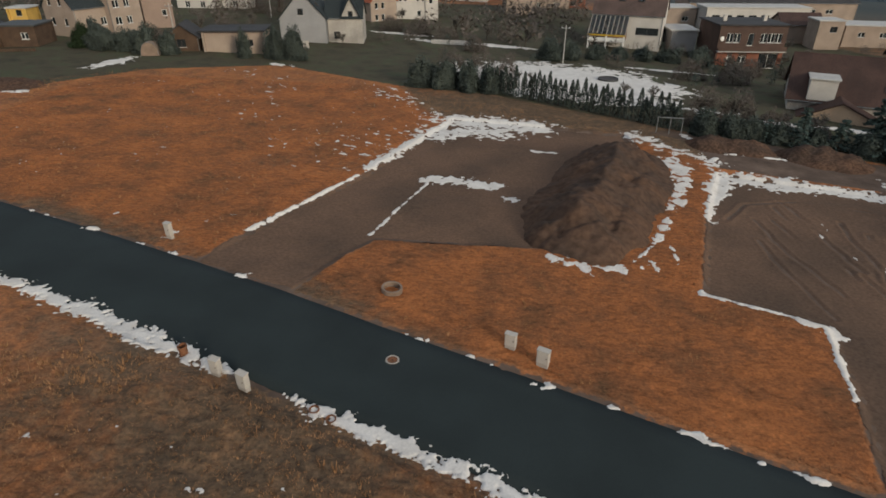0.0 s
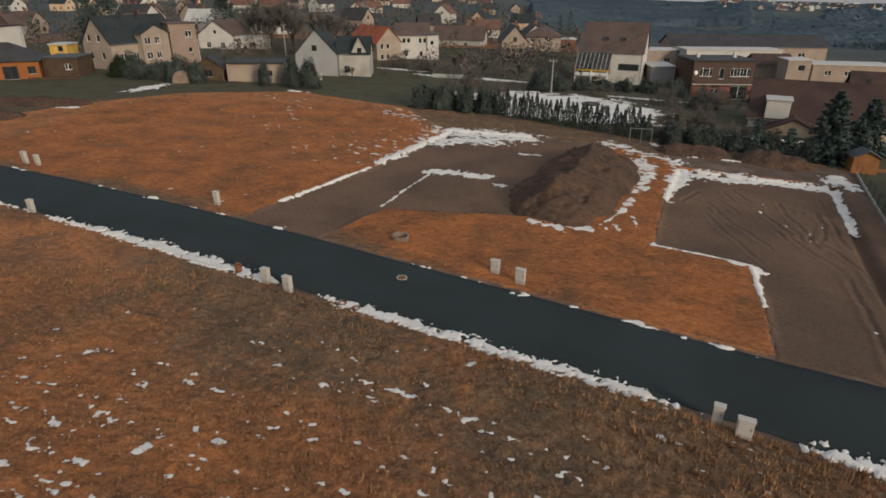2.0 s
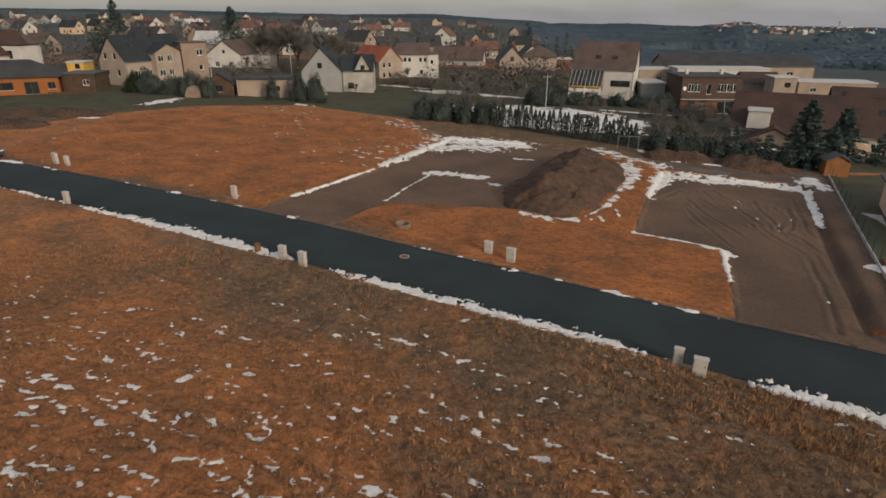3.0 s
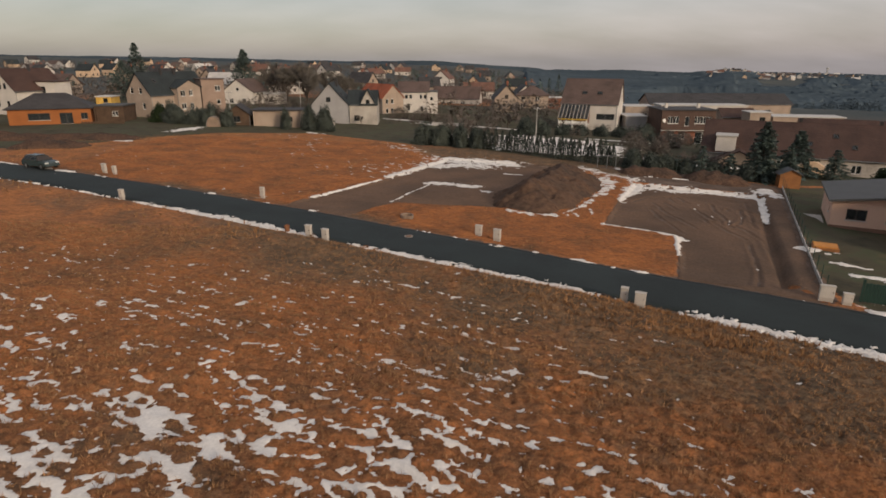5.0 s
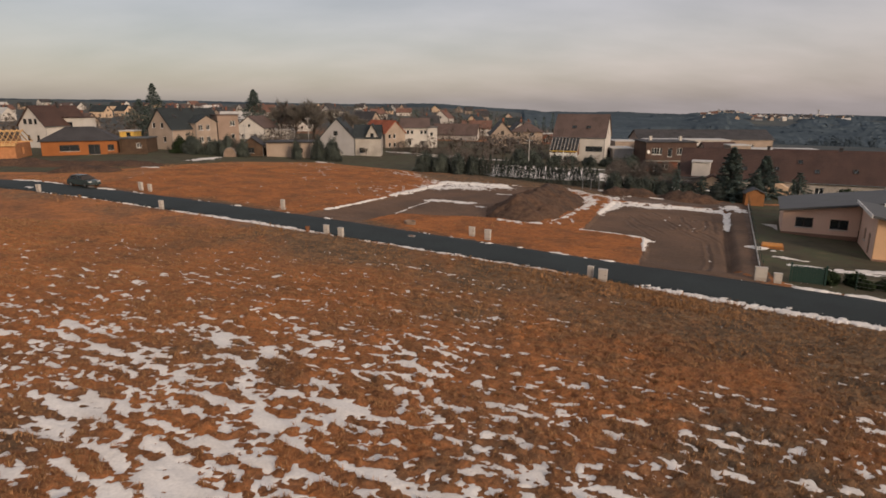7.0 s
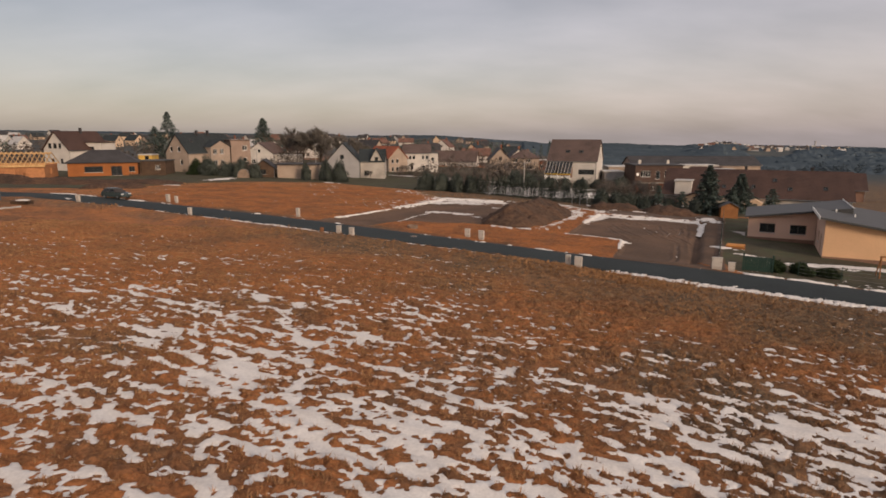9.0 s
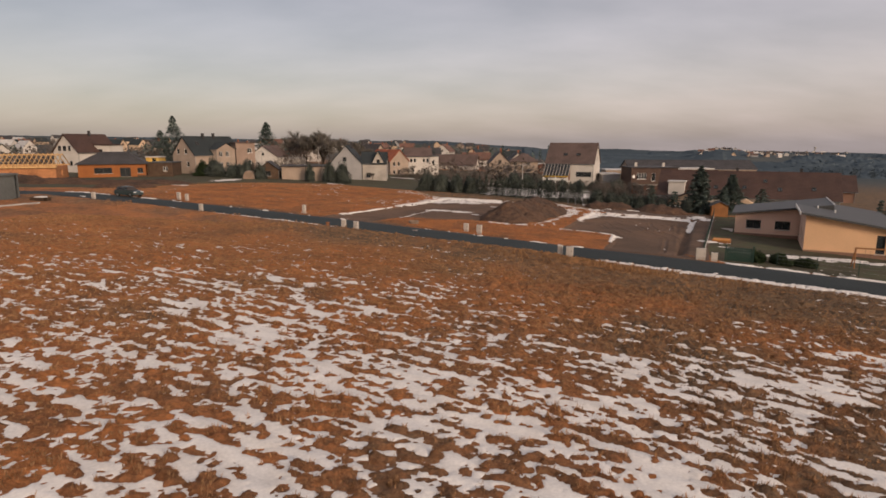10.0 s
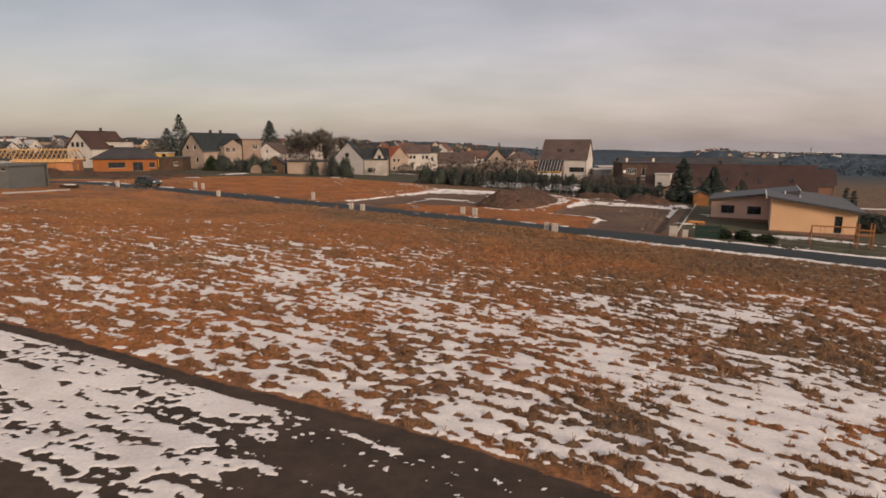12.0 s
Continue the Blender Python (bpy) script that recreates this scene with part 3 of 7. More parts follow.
def field_snow(X, Y):
    u, v = rows_uv(X, Y)
    v = v + 0.20 * smooth_step(-11, -24, Y) * np.maximum(X - 3, 0)        # the rows swing round towards the track
    w = v + 0.8 * (cloud_noise(u / 6, v / 6, 31, 2) - 0.5)
    furrow = np.cos(2 * math.pi * w / 1.15) * (0.02 + 0.24 * cloud_noise(u / 2.6, v / 2.2, 32, 2))
    tufts = cloud_noise(u / 0.62, w / 0.28, 33, 3) - 0.5
    clods = cloud_noise(u / 0.40, w / 0.26, 36, 2) - 0.5
    patch = cloud_noise(u / 2.8, w / 1.0, 35, 3) - 0.5
    n = 0.50 * furrow + 0.60 * tufts + 0.55 * clods + 0.40 * (cloud_noise(X / 0.19, Y / 0.19, 38, 2) - 0.5) + 0.36 * patch
    away = Y + 6.0 * smooth_step(0, 13, X) * smooth_step(-30, -22, Y) - 3.0 * smooth_step(-9, -20, X) * smooth_step(6, -4, Y)
    cover = np.interp(away, [-45, -28, -20, -12, -5, 2, 8, 14, 19], [0.025, 0.022, 0.005, -0.035, -0.090, -0.165, -0.225, -0.28, -0.42])
    for x, y, r in FIELD_DRIFTS:
        cover = cover + (0.20 if r > 2.2 else 0.19) * np.exp(-(((X - x) * 0.85) ** 2 + (Y - y) ** 2) / (0.55 * r * r))
    for pts in FIELD_TRACKS:
        cover = cover + 0.12 * np.exp(-(line_distance(X, Y, pts) / 0.40) ** 2)
    cover = cover + 0.06 * np.exp(-((X - 1) / 5) ** 2) * smooth_step(-17, -22, Y) - 0.05 * smooth_step(-7, -11, X) * smooth_step(-21, -25, Y)
    cover = cover - 0.16 * np.exp(-((X - 18) / 9) ** 2 - ((Y + 3) / 7) ** 2)
    cover = cover - 2.0 * smooth_step(-0.3, 0.6, below_mud_edge(X, Y))
    return n + cover


snow_sheet("field_snow", (-44, 38, -42, 19), 0.086, lambda X, Y: np.where(on_road(X, Y) > -1.2, -1, field_snow(X, Y)), "thin patchy snow lying between rows of dry grass", 0.035)


def turf_rise(X, Y):
    """How far the matted tussocks stand above the soil."""
    u, v = rows_uv(X, Y)
    body = np.clip((-field_snow(X, Y) - 0.01) / 0.30, 0, 1) ** 0.55 * smooth_step(0.7, 2.0, -on_road(X, Y)) * (1 - 0.55 * smooth_step(-4, 8, Y))
    lumps = cloud_noise(u / 0.60, v / 0.28, 45, 3)
    body = body * smooth_step(0.02, 0.9, -below_mud_edge(X, Y))
    return np.where(body > 0, 0.02 * np.minimum(body * 4, 1) + body * (0.02 + 0.42 * np.clip(lumps - 0.28, 0, 1)) + 0.11 * np.minimum(body * 3, 1) * (cloud_noise(X / 0.23, Y / 0.23, 47, 1) - 0.5), 0.0)


def field_turf():
    """Matted tussocks of dry grass that stand up between the snow."""
    cell = 0.122
    xs, ys = np.arange(-42, 38, cell), np.arange(-41, 20, cell)
    X, Y = np.meshgrid(xs, ys)
    u, v = rows_uv(X, Y)
    Z = land(X, Y) + relief(X, Y) + turf_rise(X, Y)
    ok = (on_road(X, Y) < -0.35) & (v < 16.5) & (below_mud_edge(X, Y) < -0.05)
    keep = ok[:-1, :-1] | ok[1:, 1:] | ok[1:, :-1] | ok[:-1, 1:]
    keep &= (on_road(X, Y) < -0.3)[:-1, :-1]
    idx = np.arange(X.size).reshape(X.shape)
    F = np.stack([idx[:-1, :-1], idx[:-1, 1:], idx[1:, 1:], idx[1:, :-1]], -1)[keep]
    used, inv = np.unique(F, return_inverse=True)
    P = np.stack([X, Y, Z], -1).reshape(-1, 3)[used]
    P[:, :2] += (np.random.default_rng(9).random((len(P), 2)) - 0.5) * cell * 0.6
    me = quick_mesh("field_turf", P, inv.reshape(-1, 4), ground_material("turf", True), True)
    me.attributes.new("dull", "FLOAT", "POINT").data.foreach_set("value", dull_at(P[:, 0], P[:, 1]).astype(np.float32))
    return tagged(new("field_turf", me), "matted tussocks of dry reddish brown grass", "grass", kind="stuff")


field_turf()


def track_snow(X, Y):
    d = below_mud_edge(X, Y)
    u, v = rows_uv(X, Y)
    n = 1.0 * (cloud_noise(u / 1.2, v / 0.30, 41, 4) - 0.5) + 1.05 * (cloud_noise(u / 0.24, v / 0.15, 43, 2) - 0.5) + 0.6 * (cloud_noise(u / 5, v / 0.9, 44, 2) - 0.5)
    west = smooth_step(-2.2, -5.4, X + 1.6 * (cloud_noise(X / 1.5, Y / 1.5, 46, 2) - 0.5))
    ruts = -0.14 * np.exp(-((d - 2.6) / 0.45) ** 2) - 0.12 * np.exp(-((d - 4.4) / 0.45) ** 2)
    return n + np.where(d > 0.75, 0.23, -1.5) - 0.52 * (1 - west) + ruts - 1.2 * smooth_step(6.7, 7.4, d) * (1 - smooth_step(9.0, 10.0, d))


snow_sheet("track_snow", (-30, 8, -46, -18), 0.075, track_snow, "trodden snow on a muddy farm track", 0.022)


def verge_snow(X, Y):
    r = -on_road(X, Y)
    d_near = line_distance(X, Y, ROAD_NEAR)
    n = 1.1 * (cloud_noise(X / 0.5, Y / 0.5, 51, 3) - 0.5) + 1.0 * (cloud_noise(X / 0.16, Y / 0.16, 53, 2) - 0.5)
    w = 0.62 + 0.35 * (cloud_noise(X / 6, Y / 6, 52, 2) - 0.5)
    strip = np.where(d_near < 3, 0.42 - np.abs(r - 0.14) / w * 0.6, -1)
    gap = np.exp(-((X + 8.3) / 1.5) ** 2) + 1.0 * np.exp(-((X - 12.6) / 2.2) ** 2) + 0.5 * np.exp(-((X + 29.5) / 0.8) ** 2)
    return n + strip - 1.2 * gap - 0.45 * smooth_step(-22, -34, X) - 0.3 * smooth_step(-38, -50, X)


snow_sheet("verge_snow", (-60, 58, -18, 46), 0.085, verge_snow, "ploughed snow ridge along the near edge of the road", 0.10)


def verge_clumps(X, Y):
    r = -on_road(X, Y)
    d = line_distance(X, Y, ROAD_FAR)
    n = 1.3 * (cloud_noise(X / 0.8, Y / 0.8, 61, 3) - 0.5) + 0.5 * (cloud_noise(X / 4, Y / 4, 62, 2) - 0.5)
    far = np.where(d < 3, -0.23 - np.abs(r - 0.05) * 0.7, -2)
    east = np.where((d < 2) & (X > 27.5), 0.35 - np.abs(r - 0.45) * 1.2, -2)
    return n + np.maximum(far, east) + 0.25 * smooth_step(-34, -44, X)


snow_sheet("kerb_snow", (-60, 58, -12, 52), 0.12, verge_clumps, "small lumps of snow along the far road edge", 0.12)

RUTS = [[(28.3, 45.2), (28.6, 41), (28.2, 38.1), (28.0, 33.5)], [(29.8, 42.6), (28.9, 36.6), (28.4, 33.3)], [(32.3, 39.4), (30.6, 35.3), (29.0, 32.4)], [(33.4, 39), (31.6, 35.0), (30.2, 32.6)], [(26.0, 43), (26.1, 36.2), (26.3, 33.2)],
        [(24.4, 41.5), (24.2, 36), (25, 30)], [(23.0, 38), (22.6, 33), (22.8, 28)], [(27.2, 44), (27.3, 38), (27.1, 32.6)], [(31.2, 41.5), (29.8, 36), (28.8, 31)], [(34.4, 40), (32.6, 35), (31.2, 31)], [(36, 43), (34.2, 38.6), (32.4, 34)], [(30.6, 44.5), (33.6, 41.0), (34.2, 37)], [(27.6, 33), (28, 27), (25, 19), (22.5, 14)], [(29.6, 32), (29.6, 27), (26.6, 18.5), (24.2, 13.4)], [(22, 41), (25, 44.4), (30, 45.4), (35, 43.6)]]

PLOT_STRIPS = [  # polyline, half width
    ([(-13.4, 36.2), (-11, 40.5), (-7.2, 47.3)], 0.13), ([(-6.6, 49.0), (-2.5, 57.5), (1.5, 65.5)], 0.6), ([(1.2, 65.5), (5, 64.4), (10.4, 63.6)], 2.1),
    ([(-1.0, 60.0), (3.5, 62.0), (6.2, 61)], 1.8), ([(-5.0, 36.6), (-1.2, 46.6)], 0.13), ([(-0.8, 47.4), (2.2, 47.2), (4.6, 46.3)], 0.75), ([(5.2, 43.9), (5.8, 43.6)], 0.4),
    ([(9, 56), (11, 55.5)], 0.3), ([(20.8, 61.6), (23.0, 57.4), (25.8, 53.8)], 1.2), ([(22.4, 54.0), (21.2, 48.6)], 1.1), ([(20.8, 47.6), (18.2, 42.4)], 0.7),
    ([(17.4, 40.6), (15.2, 36.8)], 0.32), ([(15, 36.4), (12.6, 33.4)], 0.14), ([(7.2, 34.0), (9.9, 32.4), (11.3, 32.6)], 0.65), ([(12.4, 33.0), (13.6, 33.2)], 0.6),
    ([(25.8, 50.8), (23.4, 46.2)], 1.0), ([(23.4, 46.2), (20.6, 41.0)], 0.45), ([(26, 50.0), (32, 48.4)], 1.25), ([(32, 48.4), (39.2, 46.3)], 0.85), ([(39.4, 46), (36.8, 40.5), (34, 34.5)], 0.28),
    ([(40.6, 48.8), (42, 50.2), (41.4, 46.6)], 0.9), ([(15.9, 30.0), (21.8, 26.9)], 0.34), ([(20.3, 27.4), (21.9, 26.6)], 0.5), ([(21.6, 26.3), (20.5, 23.4), (19.6, 21)], 0.25),
    ([(26.2, 62), (29.5, 57.2)], 0.4), ([(28.5, 56.4), (36, 54.8)], 0.2), ([(16, 36), (15.6, 33.4)], 0.2),
]


def plot_snow(X, Y):
    n = 1.3 * (cloud_noise(X / 0.45, Y / 0.45, 71, 4) - 0.5) + 0.25 * (cloud_noise(X / 3, Y / 3, 72, 2) - 0.5)
    best = np.full(X.shape, -2.0)
    for pts, w in PLOT_STRIPS:
        best = np.maximum(best, 0.45 * (1 - line_distance(X, Y, pts) / w))
    for pts in RUTS[:4]:
        best = np.maximum(best, -0.22 - 1.6 * line_distance(X, Y, pts))
    return n + best


snow_sheet("plot_snow", (-17, 46, 18, 70), 0.13, plot_snow, "snow left along the edges of bare soil plots", 0.07)


def meadow_snow(X, Y):
    u, v = rows_uv(X, Y)
    n = 0.95 * (cloud_noise(u / 0.7, v / 0.40, 81, 4) - 0.5) + 0.30 * (cloud_noise(X / 7, Y / 7, 82, 2) - 0.5)
    inside = inside_depth(X, Y, [(-46, 46), (-16, 33.5), (-12.5, 40), (-6.5, 50), (0.5, 66), (-5, 78), (-24, 89), (-42, 83), (-52, 72)])
    east = 0.17 * smooth_step(-14, -4, X) * smooth_step(45, 62, Y)
    return np.where(inside > 0, n - 0.30 + east, -1)


snow_sheet("meadow_snow", (-52, 2, 33, 90), 0.16, meadow_snow, "scattered flecks of snow on a dry meadow", 0.06)

GARDEN_DRIFTS = [(17, 90, 15, 10), (25, 85, 9, 7), (9.5, 86, 6, 5.5), (18, 79, 12, 4), (-50.5, 69.5, 2.2, 0.9), (-47.5, 87, 1.2, 3.4), (-58, 63, 1.5, 0.6), (-70, 68, 1.4, 0.6), (-66.5, 44.5, 2.2, 0.6), (-24, 91, 1.6, 0.7),
                 (36, 15.8, 3.6, 0.6), (41.5, 15.4, 4.0, 0.7), (45.5, 13.6, 3.0, 0.8), (33, 19.8, 1.1, 0.5), (32, 24, 1.3, 0.8), (-43, 40.5, 2.0, 0.5), (-51, 41, 2.5, 0.6),
                 (10, 118, 8, 1.2), (0, 120, 5, 1), (-8, 128, 6, 1), (40, 68, 3, 1.0), (33, 72, 3, 0.8), (36.5, 98, 5, 0.7), (48, 66, 4, 0.9), (83, 63, 5, 0.7)]


def garden_snow(X, Y):
    n = 0.7 * (cloud_noise(X / 1.6, Y / 1.6, 91, 3) - 0.5) + 0.9 * (cloud_noise(X / 0.6, Y / 0.4, 95, 2) - 0.5)
    best = np.full(X.shape, -2.0)
    for x, y, a, b in GARDEN_DRIFTS:
        c, s = math.cos(radians(-18)), math.sin(radians(-18))
        p, q = (X - x) * c + (Y - y) * s, -(X - x) * s + (Y - y) * c
        best = np.maximum(best, (1.0 if a > 5.5 else 0.55) * (1 - np.hypot(p / a, q / b)))
    return n + best


snow_sheet("garden_snow", (-82, 92, 10, 132), 0.22, garden_snow, "patches of old snow on gardens and lawns", 0.07)


# ---- dry grass ----
def grass_mesh(name, bounds, count, accept, height, mat, label, blades=5, seed=1, lean=0.5, lift=None):
    rng = np.random.default_rng(seed)
    x0, x1, y0, y1 = bounds
    P = np.column_stack([rng.uniform(x0, x1, count), rng.uniform(y0, y1, count)])
    P = P[accept(P[:, 0], P[:, 1], rng.random(count))]
    z = land(P[:, 0], P[:, 1]) + relief(P[:, 0], P[:, 1])
    if lift:
        z = z + lift(P[:, 0], P[:, 1]) - 0.01
    n = len(P)
    size = height * rng.uniform(0.55, 1.3, n) * (0.6 + 0.8 * cloud_noise(P[:, 0] / 4, P[:, 1] / 4, seed + 3, 2))
    V = np.empty((n, blades, 3, 3)); a = rng.uniform(0, 2 * math.pi, (n, blades))
    spread = size[:, None] * rng.uniform(0.15, lean, (n, blades))
    root = np.stack([P[:, 0, None] + 0.35 * spread * np.cos(a), P[:, 1, None] + 0.35 * spread * np.sin(a), np.repeat(z[:, None] - 0.02, blades, 1)], -1)
    wide = size[:, None] * rng.uniform(0.04, 0.10, (n, blades))
    across = np.stack([-np.sin(a + 0.5) * wide, np.cos(a + 0.5) * wide, 0 * a], -1)
    tip = root + np.stack([spread * np.cos(a), spread * np.sin(a), size[:, None] * rng.uniform(0.6, 1.1, (n, blades))], -1)
    V[:, :, 0], V[:, :, 1], V[:, :, 2] = root - across, root + across, tip
    V = V.reshape(-1, 3)
    F = np.arange(len(V)).reshape(-1, 3)
    return tagged(new(name, quick_mesh(name, V, F, mat)), label, "grass", kind="stuff")


def field_accept(x, y, r):
    u, v = rows_uv(x, y)
    ridge = 0.55 + 0.45 * np.cos(2 * math.pi * v / 1.05 + 3 * cloud_noise(u / 9, v / 9, 8, 2))
    near = np.exp(-np.maximum(np.hypot(x, y + 30) - 30, 0) / 25)
    return (on_road(x, y) < -0.5) & (v < 15.5) & (field_snow(x, y) < -0.02) & (below_mud_edge(x, y) < -0.1) & (r < ridge * (0.35 + 0.65 * near) + 0.05)


grass_mesh("field_grass", (-44, 40, -40, 22), 430000, field_accept, 0.17, M["straw_brown"], "rows of dry reddish brown field grass", 4, 11, 0.7, turf_rise)


def verge_accept(x, y, r):
    road = -on_road(x, y)
    return (road > 0.5) & (road < 4.5) & (line_distance(x, y, ROAD_NEAR) < 5) & (verge_snow(x, y) < -0.05) & (r < 0.04 + 0.80 * np.exp(-((x - 14) / 6.5) ** 2))


grass_mesh("verge_grass", (-45, 50, -18, 42), 110000, verge_accept, 0.34, M["straw"], "taller pale dry grass beside the road", 6, 12)


def plot_accept(x, y, r):
    bare = np.maximum(inside_depth(x, y, PAD_1), inside_depth(x, y, PAD_2))
    meadow = inside_depth(x, y, [(-60, 50), (-46, 46), (-15.5, 33), (26, 11), (26, 60), (-5, 78), (-24, 90), (-42, 84), (-56, 70)])
    return (on_road(x, y) < -0.6) & (bare < -0.3) & (meadow > 0) & (r < 0.75)


grass_mesh("meadow_grass", (-60, 28, 10, 92), 60000, plot_accept, 0.20, M["straw"], "rough dry orange brown meadow grass", 4, 13)


# ---- bare soil plots with wheel ruts ----



def soil_plot(name, corners, label, seed, cell=0.16):
    xs, ys = [p[0] for p in corners], [p[1] for p in corners]
    X, Y = np.meshgrid(np.arange(min(xs) - 1, max(xs) + 1, cell), np.arange(min(ys) - 1, max(ys) + 1, cell))
    edge = inside_depth(X, Y, corners) + 0.7 * (cloud_noise(X / 1.2, Y / 1.2, seed, 4) - 0.5)
    Z = land(X, Y) + relief(X, Y) + 0.035 + 0.05 * (cloud_noise(X / 0.7, Y / 0.7, seed + 1, 3) - 0.5)
    Z = Z - 0.25 * np.exp(-(line_distance(X, Y, DITCH) / 0.35) ** 2)
    for k, pts in enumerate(RUTS):
        fade = smooth_step(0.35, 0.6, cloud_noise(X / 4, Y / 4, seed + 20 + k, 2))
        dd = line_distance(X + 0.5 * (cloud_noise(X / 2, Y / 2, 7, 2) - 0.5), Y, pts)
        Z = Z + (0.07 * np.exp(-((dd - 0.34) / 0.15) ** 2) - 0.06 * np.exp(-(dd / 0.22) ** 2)) * fade
    Z = Z - 0.2 * smooth_step(0.15, -0.1, edge)
    ok = edge > -0.05
    keep = ok[:-1, :-1] & ok[1:, 1:] & ok[1:, :-1] & ok[:-1, 1:]
    idx = np.arange(X.size).reshape(X.shape)
    F = np.stack([idx[:-1, :-1], idx[:-1, 1:], idx[1:, 1:], idx[1:, :-1]], -1)[keep]
    used, inv = np.unique(F, return_inverse=True)
    P = np.stack([X, Y, Z], -1).reshape(-1, 3)[used]
    return tagged(new(name, quick_mesh(name, P, inv.reshape(-1, 4), M["plot_soil"], True)), label, "soil", kind="stuff")


soil_plot("soil_plot", PAD_1, "levelled bare brown soil with faint wheel marks", 151)
soil_plot("soil_plot", PAD_2[:1] + [(39.8, 47.2), (44.4, 51.6), (28.3, 17.0), (26.2, 12.6), (25.2, 11.4)] + PAD_2[5:], "bare grey brown soil plot with curved wheel ruts and a ditch", 161)


def meadow_turf():
    cell = 0.17
    X, Y = np.meshgrid(np.arange(-46, 27, cell), np.arange(11, 80, cell))
    region = inside_depth(X, Y, [(-50, 48), (-46, 45), (-15.5, 32.2), (26, 11.2), (25.5, 16), (26, 60), (7, 77), (-5, 79.5), (-24, 86), (-40, 82), (-50, 66)])
    bare = np.maximum(inside_depth(X, Y, PAD_1), inside_depth(X, Y, PAD_2))
    u, v = rows_uv(X, Y)
    lumps = cloud_noise(u / 1.0, v / 0.55, 145, 4)
    tall = np.clip(-meadow_snow(X, Y) / 0.3, 0, 1) * smooth_step(-0.1, 0.8, -bare) * smooth_step(0.4, 1.4, -on_road(X, Y))
    Z = land(X, Y) + relief(X, Y) + 0.01 + tall * (0.20 * np.clip(lumps - 0.3, 0, 1) + 0.04 * (cloud_noise(X / 0.3, Y / 0.3, 147, 2) - 0.5))
    ok = (region > 0) & (bare < -0.1) & (on_road(X, Y) < -0.3)
    keep = ok[:-1, :-1] & ok[1:, 1:] & ok[1:, :-1] & ok[:-1, 1:]
    idx = np.arange(X.size).reshape(X.shape)
    F = np.stack([idx[:-1, :-1], idx[:-1, 1:], idx[1:, 1:], idx[1:, :-1]], -1)[keep]
    used, inv = np.unique(F, return_inverse=True)
    P = np.stack([X, Y, Z], -1).reshape(-1, 3)[used]
    P[:, :2] += (np.random.default_rng(19).random((len(P), 2)) - 0.5) * cell * 0.6
    me = quick_mesh("meadow_turf", P, inv.reshape(-1, 4), ground_material("meadow", True, (1.0, 0.93, 0.86)), True)
    me.attributes.new("dull", "FLOAT", "POINT").data.foreach_set("value", dull_at(P[:, 0], P[:, 1]).astype(np.float32))
    return tagged(new("meadow_turf", me), "rough orange brown matted meadow grass", "grass", kind="stuff")


meadow_turf()


# ---- soil mounds ----
def mound(name, spine, half, height, label, seed, cell=0.25):
    """A loose heap along a line: crest rounded, sides at the angle of repose."""
    xs = [p[0] for p in spine]; ys = [p[1] for p in spine]
    X, Y = np.meshgrid(np.arange(min(xs) - half - 1, max(xs) + half + 1, cell), np.arange(min(ys) - half - 1, max(ys) + half + 1, cell))
    d = line_distance(X, Y, spine) + 1.1 * (cloud_noise(X / 2.6, Y / 2.6, seed, 3) - 0.5)
    t = np.clip(1 - d / half, 0, 1)
    along = np.clip(((X - xs[0]) * (xs[-1] - xs[0]) + (Y - ys[0]) * (ys[-1] - ys[0])) / ((xs[-1] - xs[0]) ** 2 + (ys[-1] - ys[0]) ** 2), 0, 1)
    tall = height[0] + (height[1] - height[0]) * along
    H = tall * (1 - (1 - t) ** 1.6) + (1.3 * (cloud_noise(X / 1.6, Y / 1.6, seed + 4, 3) - 0.5) + 0.6 * (cloud_noise(X / 0.55, Y / 0.55, seed + 8, 2) - 0.5)) * np.minimum(t * 4, 1) * min(1, height[0] / 2)
    Z = land(X, Y) - 0.12 + np.where(t > 0, H + 0.12, 0)
    idx = np.arange(X.size).reshape(X.shape)
    keep = (t[:-1, :-1] > 0) | (t[1:, 1:] > 0) | (t[1:, :-1] > 0) | (t[:-1, 1:] > 0)
    F = np.stack([idx[:-1, :-1], idx[:-1, 1:], idx[1:, 1:], idx[1:, :-1]], -1)[keep]
    used, inv = np.unique(F, return_inverse=True)
    V = np.stack([X, Y, Z], -1).reshape(-1, 3)[used]
    return tagged(new(name, quick_mesh(name, V, inv.reshape(-1, 4), M["soil"], True)), label, "soil heap")


